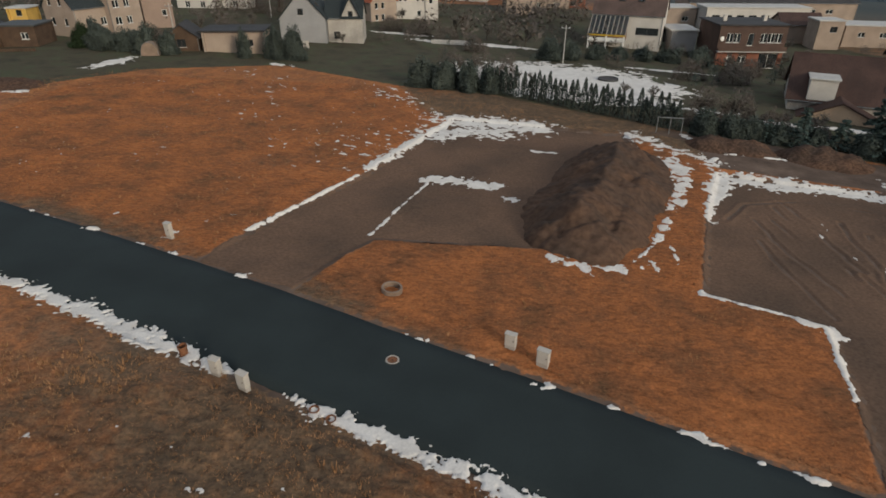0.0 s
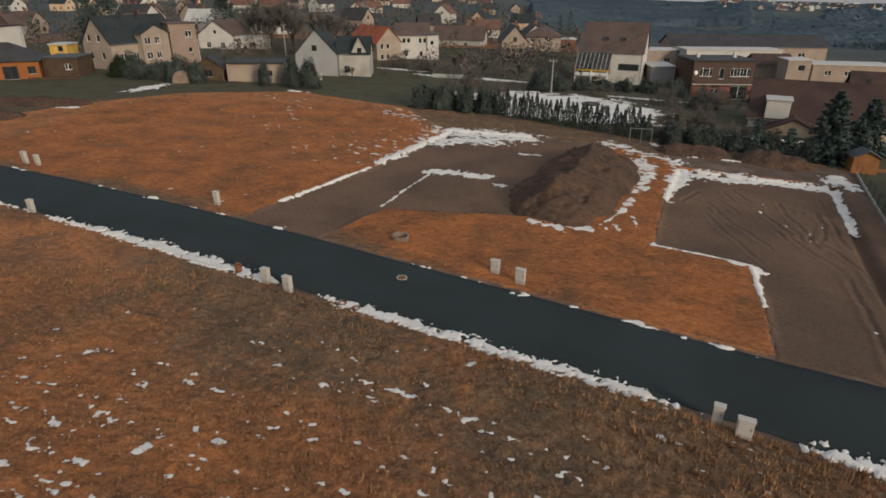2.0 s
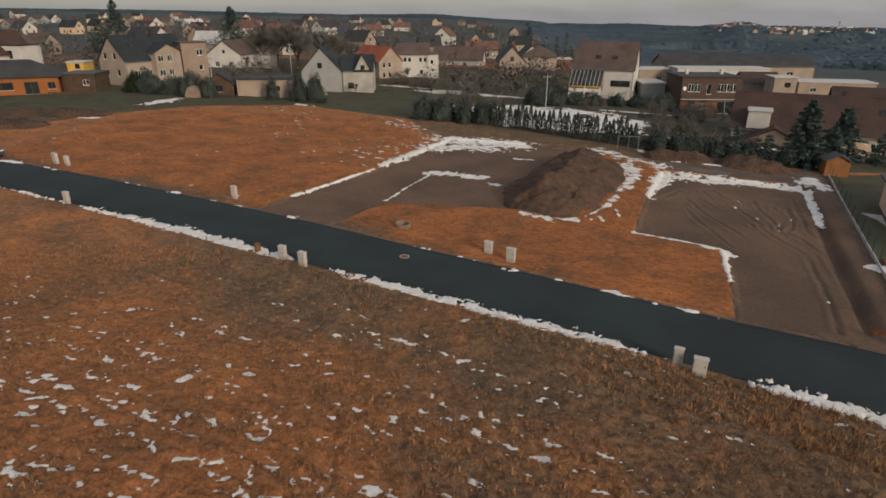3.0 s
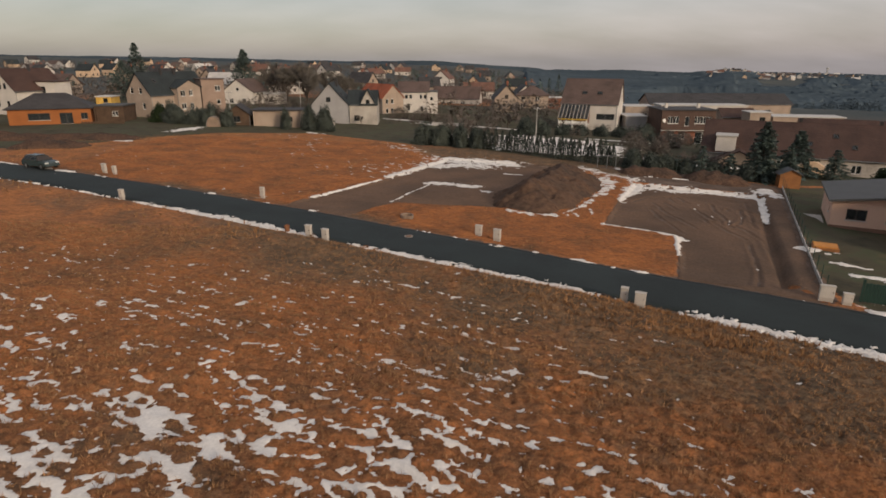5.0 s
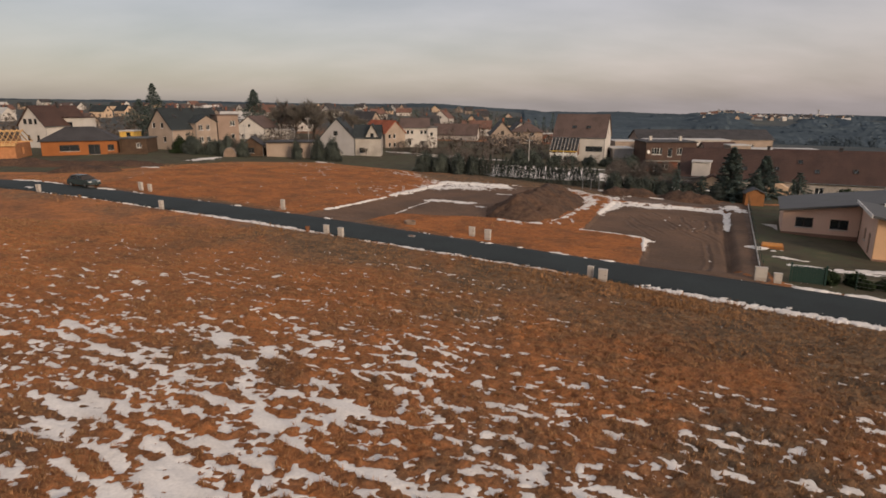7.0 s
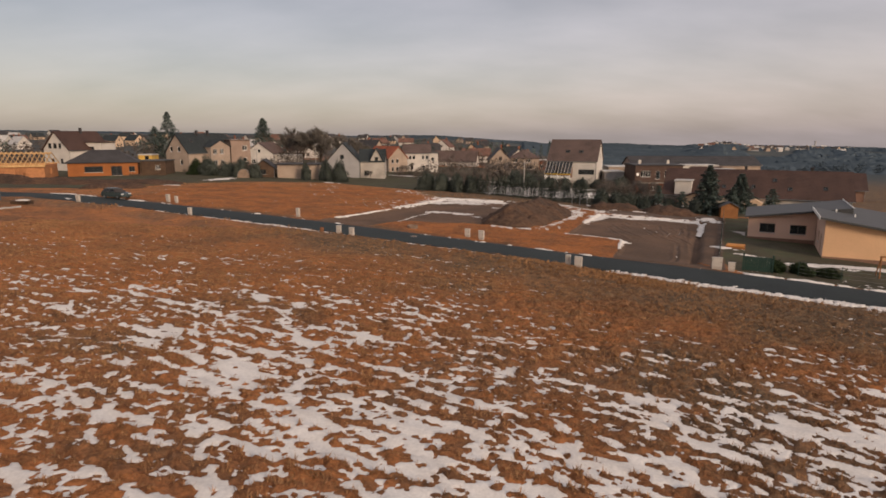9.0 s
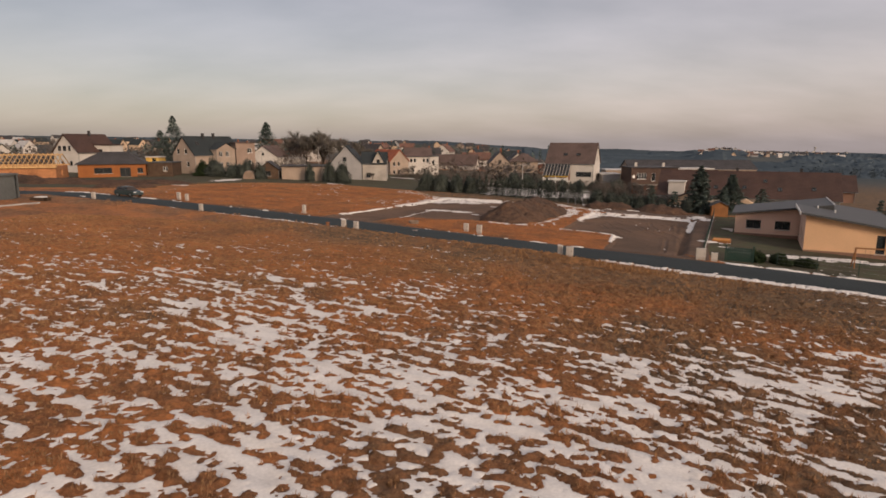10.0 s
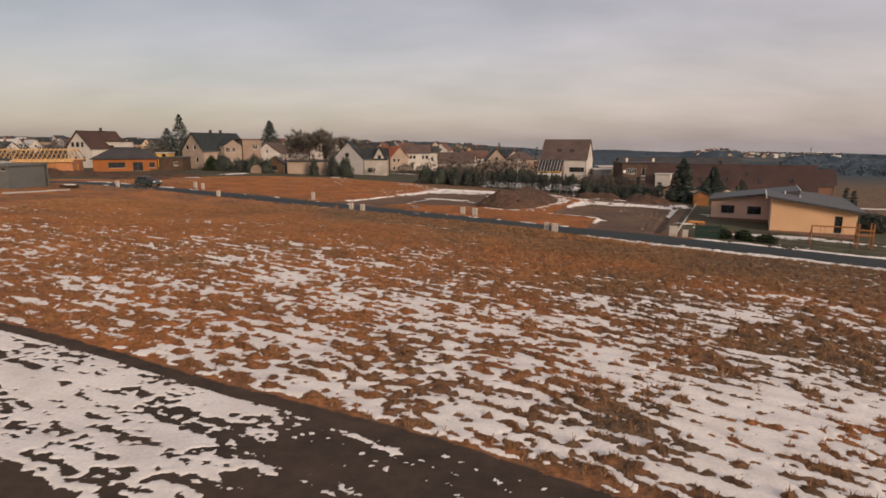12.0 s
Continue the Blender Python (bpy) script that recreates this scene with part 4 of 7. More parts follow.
def long_heap():
    """Dug soil tipped along a ridge: straight flanks from the crest to an uneven toe."""
    crest = [(9.9, 37.7), (12.6, 43.4), (14.6, 48.4), (16.6, 52.6)]
    toe = [(5.6, 36.6), (7.4, 33.9), (11.2, 32.9), (14.6, 36.7), (17.8, 42.3), (20.5, 48.0), (21.4, 53.6), (19.6, 58.0), (14.2, 56.6), (9.4, 48.6), (6.6, 42.0)]
    cell = 0.16
    X, Y = np.meshgrid(np.arange(4, 23, cell), np.arange(31, 60, cell))
    gx, gy = X + 1.1 * (cloud_noise(X / 2.4, Y / 2.4, 101, 2) - 0.5), Y + 1.1 * (cloud_noise(X / 2.4, Y / 2.4, 105, 2) - 0.5)
    d = inside_depth(gx, gy, toe) + 0.5 * (cloud_noise(X / 0.9, Y / 0.9, 107, 2) - 0.5)
    r = line_distance(gx, gy, crest)
    t = np.clip(d, 0, None) / (np.clip(d, 0, None) + r + 0.75)
    tall = np.interp(Y, [37, 42, 46, 53], [3.35, 2.75, 2.65, 3.0])
    rough = 1.25 * (cloud_noise(X / 1.5, Y / 1.5, 109, 3) - 0.5) + 0.30 * (cloud_noise(X / 0.4, Y / 0.4, 113, 2) - 0.5)
    H = tall * t ** 0.92 + rough * np.minimum(t * 3, 1) * 0.8
    Z = land(X, Y) + np.minimum(relief(X, Y), 0) - 0.10 + np.where(d > 0, H + 0.10, 0)
    idx = np.arange(X.size).reshape(X.shape)
    keep = (d[:-1, :-1] > 0) | (d[1:, 1:] > 0) | (d[1:, :-1] > 0) | (d[:-1, 1:] > 0)
    F = np.stack([idx[:-1, :-1], idx[:-1, 1:], idx[1:, 1:], idx[1:, :-1]], -1)[keep]
    used, inv = np.unique(F, return_inverse=True)
    V = np.stack([X, Y, Z], -1).reshape(-1, 3)[used]
    return tagged(new("soil_mound", quick_mesh("soil_mound", V, inv.reshape(-1, 4), M["heap_soil"], True)), "large dark brown heap of dug soil", "soil heap")


long_heap()
mound("soil_mound", [(28.0, 58.8), (31.5, 57.6)], 2.4, (1.1, 1.0), "low brown soil heap below the hedge", 102)
mound("soil_mound", [(36.5, 56.2), (39.5, 54.6)], 2.6, (1.2, 1.0), "low brown soil heap below the hedge", 103)
mound("soil_mound", [(-58.0, 60.0), (-54.0, 62.0)], 3.0, (0.9, 0.7), "low dark heap of earth beside the lawn", 104)
mound("soil_mound", [(-86.5, 74.5), (-80.5, 72.5)], 3.0, (1.5, 1.3), "reddish brown heap of dug earth before the unfinished house", 106)
mound("soil_mound", [(-77.5, 71.0), (-72.5, 73.0)], 3.2, (1.1, 0.9), "low dark heap of earth before the unfinished house", 108)
mound("soil_mound", [(-69.0, 70.0), (-60.0, 71.0), (-52.0, 72.0)], 3.4, (0.8, 0.6), "long low bank of dark earth below the lawn", 112)


# ---- buildings ----
def wall_bm(length, top, openings, thick=0.32, foot=0.8):
    """A wall along x, its outer face at y = 0 and its inside towards +y. top: (x, z) line; openings: (x, z, w, h)."""
    bm = bmesh.new()
    roofline = lambda x: float(np.interp(x, [p[0] for p in top], [p[1] for p in top]))
    cuts = sorted({0.0, length, *[p[0] for p in top], *[o[0] for o in openings], *[o[0] + o[2] for o in openings]})
    for a, b in zip(cuts[:-1], cuts[1:]):
        if b - a < 1e-4:
            continue
        holes = sorted((o[1], o[1] + o[3]) for o in openings if o[0] < (a + b) / 2 < o[0] + o[2])
        z = -foot
        for lo, hi in holes + [(None, None)]:
            if lo is None:
                add_column(bm, a, b, z, roofline(a), roofline(b), thick)
            else:
                add_column(bm, a, b, z, lo, lo, thick)
                z = hi
    bmesh.ops.remove_doubles(bm, verts=bm.verts, dist=1e-4)
    return bm


def add_column(bm, a, b, z0, za, zb, thick):
    v = [bm.verts.new(p) for p in ((a, 0, z0), (b, 0, z0), (b, 0, zb), (a, 0, za), (a, thick, z0), (b, thick, z0), (b, thick, zb), (a, thick, za))]
    for f in ((0, 1, 2, 3), (5, 4, 7, 6), (1, 5, 6, 2), (4, 0, 3, 7), (3, 2, 6, 7), (4, 5, 1, 0)):
        bm.faces.new([v[i] for i in f])


def add_window(parent, m, x, z, w, h, joinery, style="window", surround=None):
    """A glazed opening: its joinery, a pane, a sill, and a mullion where it is wide."""
    bm = bmesh.new()
    f, y0, y1 = 0.07, 0.10, 0.17
    add_box(bm, x, y0, z, x + w, y1, z + f); add_box(bm, x, y0, z + h - f, x + w, y1, z + h)
    add_box(bm, x, y0, z + f, x + f, y1, z + h - f); add_box(bm, x + w - f, y0, z + f, x + w, y1, z + h - f)
    if w > 1.0:
        add_box(bm, x + w / 2 - 0.045, y0, z + f, x + w / 2 + 0.045, y1, z + h - f)
    bm.transform(m)
    if style == "door":
        add = part("door", bm, M[joinery], parent)
        b2 = box_bm(x + f, 0.12, z + f, x + w - f, 0.15, z + h - f)
        b2.transform(m)
        part("door_leaf", b2, M[joinery], add)
        return add
    win = part("window", bm, M[joinery], parent)
    b2 = box_bm(x + f, 0.125, z + f, x + w - f, 0.140, z + h - f)
    b2.transform(m)
    part("pane", b2, PANE, win)
    b3 = box_bm(x - 0.08, -0.08, z - 0.07, x + w + 0.08, 0.10, z - 0.004)
    b3.transform(m)
    part("sill", b3, M["sheet_pale"], win)
    b4 = box_bm(x + 0.01, 0.26, z + 0.01, x + w - 0.01, 0.29, z + h - 0.01)
    b4.transform(m)
    part("blind", b4, M["blind"], win)
    return win


def side_matrix(side, w, l, t=0.32):
    return {"f": pose(-w / 2, 0, 0), "b": pose(w / 2, l, 0, 0, 0, 180), "r": pose(w / 2, t, 0, 0, 0, 90), "l": pose(-w / 2, l - t, 0, 0, 0, -90)}[side]


def roof_slab(parent, x0, z0, x1, z1, y0, y1, mat, thick=0.16, name="roof"):
    """One slope between two lines that run along y."""
    n = Vector((-(z1 - z0), 0, x1 - x0)).normalized() * thick
    if n.z < 0:
        n = -n
    bm = bmesh.new()
    add_prism(bm, [(x0, z0), (x1, z1), (x1 + n.x, z1 + n.z), (x0 + n.x, z0 + n.z)], y0, y1)
    return part(name, bm, M[mat], parent)


def chimney(parent, x, y, z0, z1, mat="roof_dark", s=0.5):
    bm = bmesh.new()
    add_box(bm, x - s / 2, y - s / 2, z0, x + s / 2, y + s / 2, z1)
    add_box(bm, x - s / 2 - 0.06, y - s / 2 - 0.06, z1, x + s / 2 + 0.06, y + s / 2 + 0.06, z1 + 0.1)
    return part("chimney", bm, M[mat], parent)


def house(label, x, y, turn, w, l, eave, ridge, wall, roof, openings=(), joinery="joinery_white", z=None, over=0.45, name="house", chimneys=(), ridge_shift=0.0, lift=(0, 0), skylights=(), plinth=None):
    """A gabled house: front gable's foot at (x, y), ridge running back along its own +y. openings: (side, x, z, w, h[, style])."""
    base = ground_at(x, y) if z is None else z - 0.25
    h = thing(name, pose(x, y, base, 0, 0, turn), label, "house")
    t = 0.32
    xr = ridge_shift
    el, er = eave + lift[0], eave + lift[1]
    tops = {"f": [(0, el), (w / 2 + xr, ridge), (w, er)], "b": [(0, er), (w / 2 - xr, ridge), (w, el)], "r": [(0, er), (l - 2 * t, er)], "l": [(0, el), (l - 2 * t, el)]}
    for side in "fbrl":
        length = w if side in "fb" else l - 2 * t
        own = [o for o in openings if o[0] == side]
        bm = wall_bm(length, tops[side], [o[1:5] for o in own], t)
        m = side_matrix(side, w, l)
        bm.transform(m)
        part("wall", bm, M[wall], h)
        for o in own:
            add_window(h, m, *o[1:5], joinery, *(o[5:6]))
    for sgn, ez in ((-1, el), (1, er)):
        run = w / 2 - sgn * xr
        s = (ridge - ez) / run
        roof_slab(h, xr, ridge + 0.02, sgn * (w / 2 + over), ez + 0.02 - s * over, -over, l + over, roof)
    bm = bmesh.new()
    add_prism(bm, [(xr - 0.16, ridge + 0.12), (xr, ridge + 0.27), (xr + 0.16, ridge + 0.12)], -over, l + over)
    part("ridge_cap", bm, M[roof], h)
    for cx, cy, cz in chimneys:
        chimney(h, cx, cy, eave, cz)
    for side, cy, f, sw, sh in skylights:      # roof windows: side, along, share of slope, size
        s = 1 if side == "r" else -1
        ez = er if s > 0 else el
        run = w / 2 - s * xr
        ang = math.atan2(ridge - ez, run)
        px, pz = xr + s * run * (1 - f), ez + (ridge - ez) * f
        m = pose(px, cy, pz + 0.02, 0, math.degrees(ang) * s, 0)
        bm = bmesh.new()
        for q in ((-sh / 2, -sw / 2, 0.1, -sh / 2 + 0.1, sw / 2, 0.26), (sh / 2 - 0.1, -sw / 2, 0.1, sh / 2, sw / 2, 0.26), (-sh / 2 + 0.1, -sw / 2, 0.1, sh / 2 - 0.1, -sw / 2 + 0.1, 0.26), (-sh / 2 + 0.1, sw / 2 - 0.1, 0.1, sh / 2 - 0.1, sw / 2, 0.26)):
            add_box(bm, *q)
        bm.transform(m)
        win = part("roof_window", bm, M["joinery_dark"], h)
        b2 = box_bm(-sh / 2 + 0.1, -sw / 2 + 0.1, 0.18, sh / 2 - 0.1, sw / 2 - 0.1, 0.2)
        b2.transform(m)
        part("pane", b2, PANE, win)
    for sgn, ez in ((-1, el), (1, er)):        # gutters
        run = w / 2 - sgn * xr
        s = (ridge - ez) / run
        bm = bmesh.new()
        gx, gz = sgn * (w / 2 + over + 0.06), ez - s * over + 0.02
        add_tube(bm, (gx, -over, gz), (gx, l + over, gz), 0.07, 0.07, 6)
        add_tube(bm, (sgn * (w / 2 + 0.07), 0.1, gz), (sgn * (w / 2 + 0.07), 0.1, -0.3), 0.05, 0.05, 6)
        part("gutter", bm, M["metal_grey"], h)
    return h


def flat_block(label, x, y, turn, w, l, top, wall, roof, openings=(), joinery="joinery_white", z=None, name="house", over=0.25, fall=0.0, category="house", slab=0.25):
    """A building with a flat or single-pitch roof; fall: drop from its own -x to +x side."""
    base = ground_at(x, y) if z is None else z - 0.25
    h = thing(name, pose(x, y, base, 0, 0, turn), label, category)
    t = 0.32
    a, b = top, top - fall
    tops = {"f": [(0, a), (w, b)], "b": [(0, b), (w, a)], "r": [(0, b), (l, b)], "l": [(0, a), (l, a)]}
    for side in "fbrl":
        length = w if side in "fb" else l - 2 * t
        own = [o for o in openings if o[0] == side]
        bm = wall_bm(length, tops[side], [o[1:5] for o in own], t)
        m = side_matrix(side, w, l)
        bm.transform(m)
        part("wall", bm, M[wall], h)
        for o in own:
            add_window(h, m, *o[1:5], joinery, *(o[5:6]))
    s = fall / w
    roof_slab(h, -w / 2 - over, a + 0.01 + s * over, w / 2 + over, b + 0.01 - s * over, -over, l + over, roof, slab)
    return h


def hip_roof(parent, w, l, eave, ridge, mat, over=0.6, y0=0.0):
    hw, run = w / 2 + over, min(w, l) / 2 + over
    a, b = y0 - over, y0 + l + over
    e = eave - (ridge - eave) * over / (min(w, l) / 2)
    bm = bmesh.new()
    base = [bm.verts.new(p) for p in ((-hw, a, e), (hw, a, e), (hw, b, e), (-hw, b, e))]
    low = [bm.verts.new((v.co.x, v.co.y, e - 0.2)) for v in base]
    if w <= l:
        r = [bm.verts.new((0, a + run, ridge)), bm.verts.new((0, b - run + 1e-3, ridge))]
        tri = ((base[0], base[1], r[0]), (base[1], base[2], r[1], r[0]), (base[2], base[3], r[1]), (base[3], base[0], r[0], r[1]))
    else:
        r = [bm.verts.new((-hw + run, (a + b) / 2, ridge)), bm.verts.new((hw - run + 1e-3, (a + b) / 2, ridge))]
        tri = ((base[0], base[1], r[1], r[0]), (base[1], base[2], r[1]), (base[2], base[3], r[0], r[1]), (base[3], base[0], r[0]))
    for f in tri:
        bm.faces.new(f)
    for i in range(4):
        j = (i + 1) % 4
        bm.faces.new((low[i], low[j], base[j], base[i]))
    bm.faces.new(low[::-1])
    return part("roof", bm, M[mat], parent)


def hip_house(label, x, y, turn, w, l, eave, ridge, wall, roof, openings=(), joinery="joinery_white", z=None, over=0.6):
    base = ground_at(x, y) if z is None else z - 0.25
    h = thing("house", pose(x, y, base, 0, 0, turn), label, "house")
    for side in "fbrl":
        length = w if side in "fb" else l - 0.64
        own = [o for o in openings if o[0] == side]
        bm = wall_bm(length, [(0, eave), (length, eave)], [o[1:5] for o in own])
        m = side_matrix(side, w, l)
        bm.transform(m)
        part("wall", bm, M[wall], h)
        for o in own:
            add_window(h, m, *o[1:5], joinery, *(o[5:6]))
    hip_roof(h, w, l, eave, ridge, roof, over)
    return h


# grey gabled house with a lower wing
grey = house("light grey plastered house with steep dark slate roof", -25.05, 112.6, 2, 8.2, 10.5, 4.8, 9.3, "plaster_grey", "roof_slate",
             [("f", 3.3, 5.3, 1.0, 1.15), ("r", 5.0, 1.0, 1.2, 1.4)], "joinery_dark", z=-0.7, chimneys=[(0.8, 6.5, 10.3)], over=0.25, skylights=[("r", 2.2, 0.45, 0.7, 1.1)])
def grey_wing():
    """Side wing under the slate roof, with a narrow steep gable rising through its eave."""
    h = thing("house", pose(-20.9, 114.4, -0.95, 0, 0, 2), "worn whitewashed side wing with a narrow steep slate gable", "house")
    w, l, eave, ridge = 6.3, 7.4, 4.7, 7.6
    gx, gw, gz = 4.2, 3.4, 8.0
    top = [(0, eave), (gx - gw / 2, eave), (gx, gz), (gx + gw / 2, eave), (w, eave)]
    holes = [(gx - 0.45, 4.7, 0.9, 1.1), (1.0, 1.0, 1.1, 1.3)]
    bm = wall_bm(w, top, holes)
    part("wall", bm, M["plaster_old"], h)
    for o in holes:
        add_window(h, pose(0, 0, 0), *o, "joinery_dark")
    bm = wall_bm(l - 0.32, [(0, eave), (l / 2, ridge), (l - 0.32, eave)], [])
    bm.transform(pose(w, 0.32, 0, 0, 0, 90))
    part("wall", bm, M["plaster_old"], h)
    part("wall", box_bm(0, l - 0.3, -0.8, w - 0.33, l, eave), M["plaster_old"], h)
    for y0, y1 in ((-0.3, l / 2), (l + 0.3, l / 2)):        # main slopes, ridge along x
        z0 = eave - (ridge - eave) * 0.3 / (l / 2)
        bm = bmesh.new()
        vs = [bm.verts.new(q) for q in ((-0.6, y0, z0), (w + 0.25, y0, z0), (w + 0.25, y1, ridge), (-0.6, y1, ridge))]
        ext = bmesh.ops.extrude_face_region(bm, geom=[bm.faces.new(vs)])
        bmesh.ops.translate(bm, verts=[v for v in ext["geom"] if isinstance(v, bmesh.types.BMVert)], vec=(0, 0, 0.2))
        bmesh.ops.recalc_face_normals(bm, faces=bm.faces)
        part("roof", bm, M["roof_slate"], h)
    for s in (-1, 1):                                       # gable slopes
        roof_slab(h, gx, gz + 0.03, gx + s * (gw / 2 + 0.2), eave - 0.3, -0.35, l / 2, "roof_slate")
    part("gutter", box_bm(-0.3, -0.42, eave - 0.16, gx - gw / 2 - 0.2, -0.31, eave - 0.05), M["metal_grey"], h)


grey_wing()

# large beige house, long side towards the field, with a stair tower
h2 = house("large beige plastered two-storey house with dark slate roof", -65.8, 108.1, -27, 8.0, 15.5, 4.6, 9.0, "plaster_beige", "roof_slate",
           [("f", 1.5, 4.7, 1.0, 1.3), ("f", 4.3, 4.7, 1.0, 1.3), ("f", 1.5, 1.5, 1.0, 1.3), ("f", 4.9, 1.5, 1.0, 1.3), ("r", 1.6, 1.3, 1.1, 1.3), ("r", 4.4, 1.3, 1.1, 1.3)], z=1.9,
           chimneys=[(0.4, 6.0, 9.9), (0.4, 9.5, 9.9)], over=0.3, skylights=[("r", 3.0, 0.6, 0.8, 1.1)])
house("beige plastered cross wing with paired white windows", -56.9, 113.6, 63, 6.2, 7.0, 5.9, 7.4, "plaster_beige", "roof_slate",
      [("f", 0.7, 4.0, 1.3, 1.3), ("f", 3.0, 4.0, 1.1, 1.3), ("f", 0.7, 1.2, 1.3, 1.3), ("f", 3.0, 1.2, 1.1, 1.3)], z=1.9, over=0.3)
flat_block("pinkish brown stair tower of the beige house", -53.4, 118.6, 40, 5.4, 5.5, 7.4, "plaster_pink", "roof_brown",
           [("f", 3.2, 4.8, 1.3, 1.3), ("f", 3.4, 1.8, 0.9, 1.1)], z=1.9)

# white gabled house behind, with low extension
house("white gabled house with brown tiled roof", -58.2, 150, -8, 9.4, 11, 4.4, 7.7, "plaster_white", "roof_brown",
      [("f", 4.2, 4.6, 0.9, 1.0), ("f", 2.0, 1.2, 1.2, 1.4), ("f", 5.8, 1.2, 1.2, 1.4)], z=0.6, over=0.35)
flat_block("low cream extension with flat roof", -49.5, 152, -4, 6.0, 6.0, 3.4, "plaster_white", "sheet_pale", [("f", 2.4, 1.1, 1.3, 1.2)], z=0.8)

# orange bungalow with hipped roof, dark annex and small yellow house behind
orange_house = hip_house("bright orange plastered bungalow with dark hipped roof", -75.6, 92.4, 24, 13.8, 8.6, 3.4, 5.8, "plaster_orange", "roof_dark",
                         [("f", 3.2, 0.9, 3.6, 1.3), ("f", 8.4, 0.1, 2.2, 2.1), ("f", 12.0, 0.9, 1.2, 1.2)], "joinery_dark", z=1.6, over=0.5)
flat_block("dark brown timber annex with flat roof", -67.0, 97.6, 6, 5.6, 6.0, 3.0, "wood_dark", "sheet_grey", [("f", 3.4, 1.1, 1.1, 1.0)], "joinery_white", z=1.7, name="annex", category="annex")
flat_block("small yellow house with flat white eaves", -76.2, 113, 4, 3.2, 4.0, 3.6, "plaster_yellow", "sheet_pale", [("f", 1.4, 2.4, 1.0, 1.0)], "joinery_dark", z=2.0)

# white house with brown roof and dormer at the far end of the lane
house("white two-storey house with brown tiled roof", -99.2, 113.2, -20, 9.0, 12.0, 5.0, 9.4, "plaster_white", "roof_maroon",
      [("f", 1.7, 5.2, 1.2, 1.3), ("f", 3.5, 5.2, 1.3, 1.3), ("f", 5.4, 5.2, 1.0, 1.3), ("f", 2.4, 1.3, 1.0, 1.3), ("f", 5.6, 1.3, 1.0, 1.3), ("r", 3.0, 1.4, 1.2, 1.3)], "joinery_dark", z=2.1, chimneys=[(0.5, 7, 10.4)], over=0.4)
flat_block("white dormer wing with brown window", -92.6, 117.5, -8, 6.2, 5.0, 6.6, "plaster_white", "roof_maroon", [("f", 2.4, 4.0, 1.5, 1.6)], "joinery_dark", z=2.1)

# shell of a new house: block walls and open rafters
def rafter_house():
    h = thing("unfinished_house", pose(-91.0, 80.5, 1.25, 0, 0, 18), "unfinished orange block house with bare new rafters", "house")
    w, l = 17.5, 9.0
    for side in "fbrl":
        length = w if side in "fb" else l - 0.64
        holes = [(12.2, 0.9, 1.9, 1.3), (9.0, 0.0, 1.1, 2.1), (5.0, 0.9, 1.5, 1.3)] if side == "f" else [(3.0, 0.9, 1.5, 1.3)]
        bm = wall_bm(length, [(0, 3.0), (length, 3.0)], holes)
        bm.transform(side_matrix(side, w, l))
        part("wall", bm, M["block"], h)
    for y in (-0.1, l - 0.2):
        part("wall_plate", box_bm(-w / 2 - 0.4, y, 3.0, w / 2 + 0.4, y + 0.22, 3.2), M["wood_new"], h)
    part("ridge_beam", box_bm(-w / 2 - 0.4, l / 2 - 0.09, 5.25, w / 2 + 0.4, l / 2 + 0.09, 5.5), M["wood_new"], h)
    bm = bmesh.new()
    for sgn in (-1, 1):
        y0, y1 = l / 2 + sgn * (l / 2 + 0.7), l / 2 + sgn * 0.02
        vs = [bm.verts.new(p) for p in ((-0.05, y0, 2.86), (0.05, y0, 2.86), (0.05, y1, 5.5), (-0.05, y1, 5.5), (-0.05, y0, 3.06), (0.05, y0, 3.06), (0.05, y1, 5.72), (-0.05, y1, 5.72))]
        for f in ((3, 2, 1, 0), (4, 5, 6, 7), (0, 1, 5, 4), (1, 2, 6, 5), (2, 3, 7, 6), (3, 0, 4, 7)):
            bm.faces.new([vs[i] for i in f])
    first = part("rafter", bm, M["wood_new"], h)
    first.location.x = -w / 2 - 0.3
    for i in range(1, 21):
        ob = new("rafter", first.data)
        ob.parent = h
        ob.location.x = -w / 2 - 0.3 + i * (w + 0.6) / 20
    part("fascia", box_bm(-w / 2 - 0.4, -0.78, 2.7, w / 2 + 0.4, -0.72, 2.98), M["wood_new"], h)
    part("plinth", box_bm(-w / 2 - 0.06, -0.5, -0.9, w / 2 + 0.06, -0.02, 0.12), M["concrete"], h)


rafter_house()
flat_block("white plastered house corner with dark window", -67.4, 28.1, -4, 9.0, 8.0, 3.7, "plaster_white", "sheet_grey", [("f", 6.6, 1.2, 1.4, 1.5)], "joinery_dark")
flat_block("dark grey garage with row of high windows", -60.15, 28.8, -4, 5.4, 7.0, 3.0, "panel_grey", "panel_grey",
           [("f", 0.6 + 0.95 * i, 2.45, 0.6, 0.3) for i in range(5)], "joinery_dark", name="garage", category="garage")

# low beige garages in front of the grey house
flat_block("low beige garage with dark flat roof", -33.4, 98.6, 4, 9.4, 6.0, 3.2, "plaster_beige", "roof_dark", [("f", 6.6, 1.0, 1.2, 1.0)], "joinery_dark", name="garage", category="garage", over=0.5)
house("small brown garden house with dark roof", -41.2, 97.8, 8, 4.6, 5.0, 2.2, 3.9, "wood_dark", "roof_dark", [("f", 1.4, 0.6, 1.4, 1.2)], "joinery_dark", over=0.4, name="garden_house")

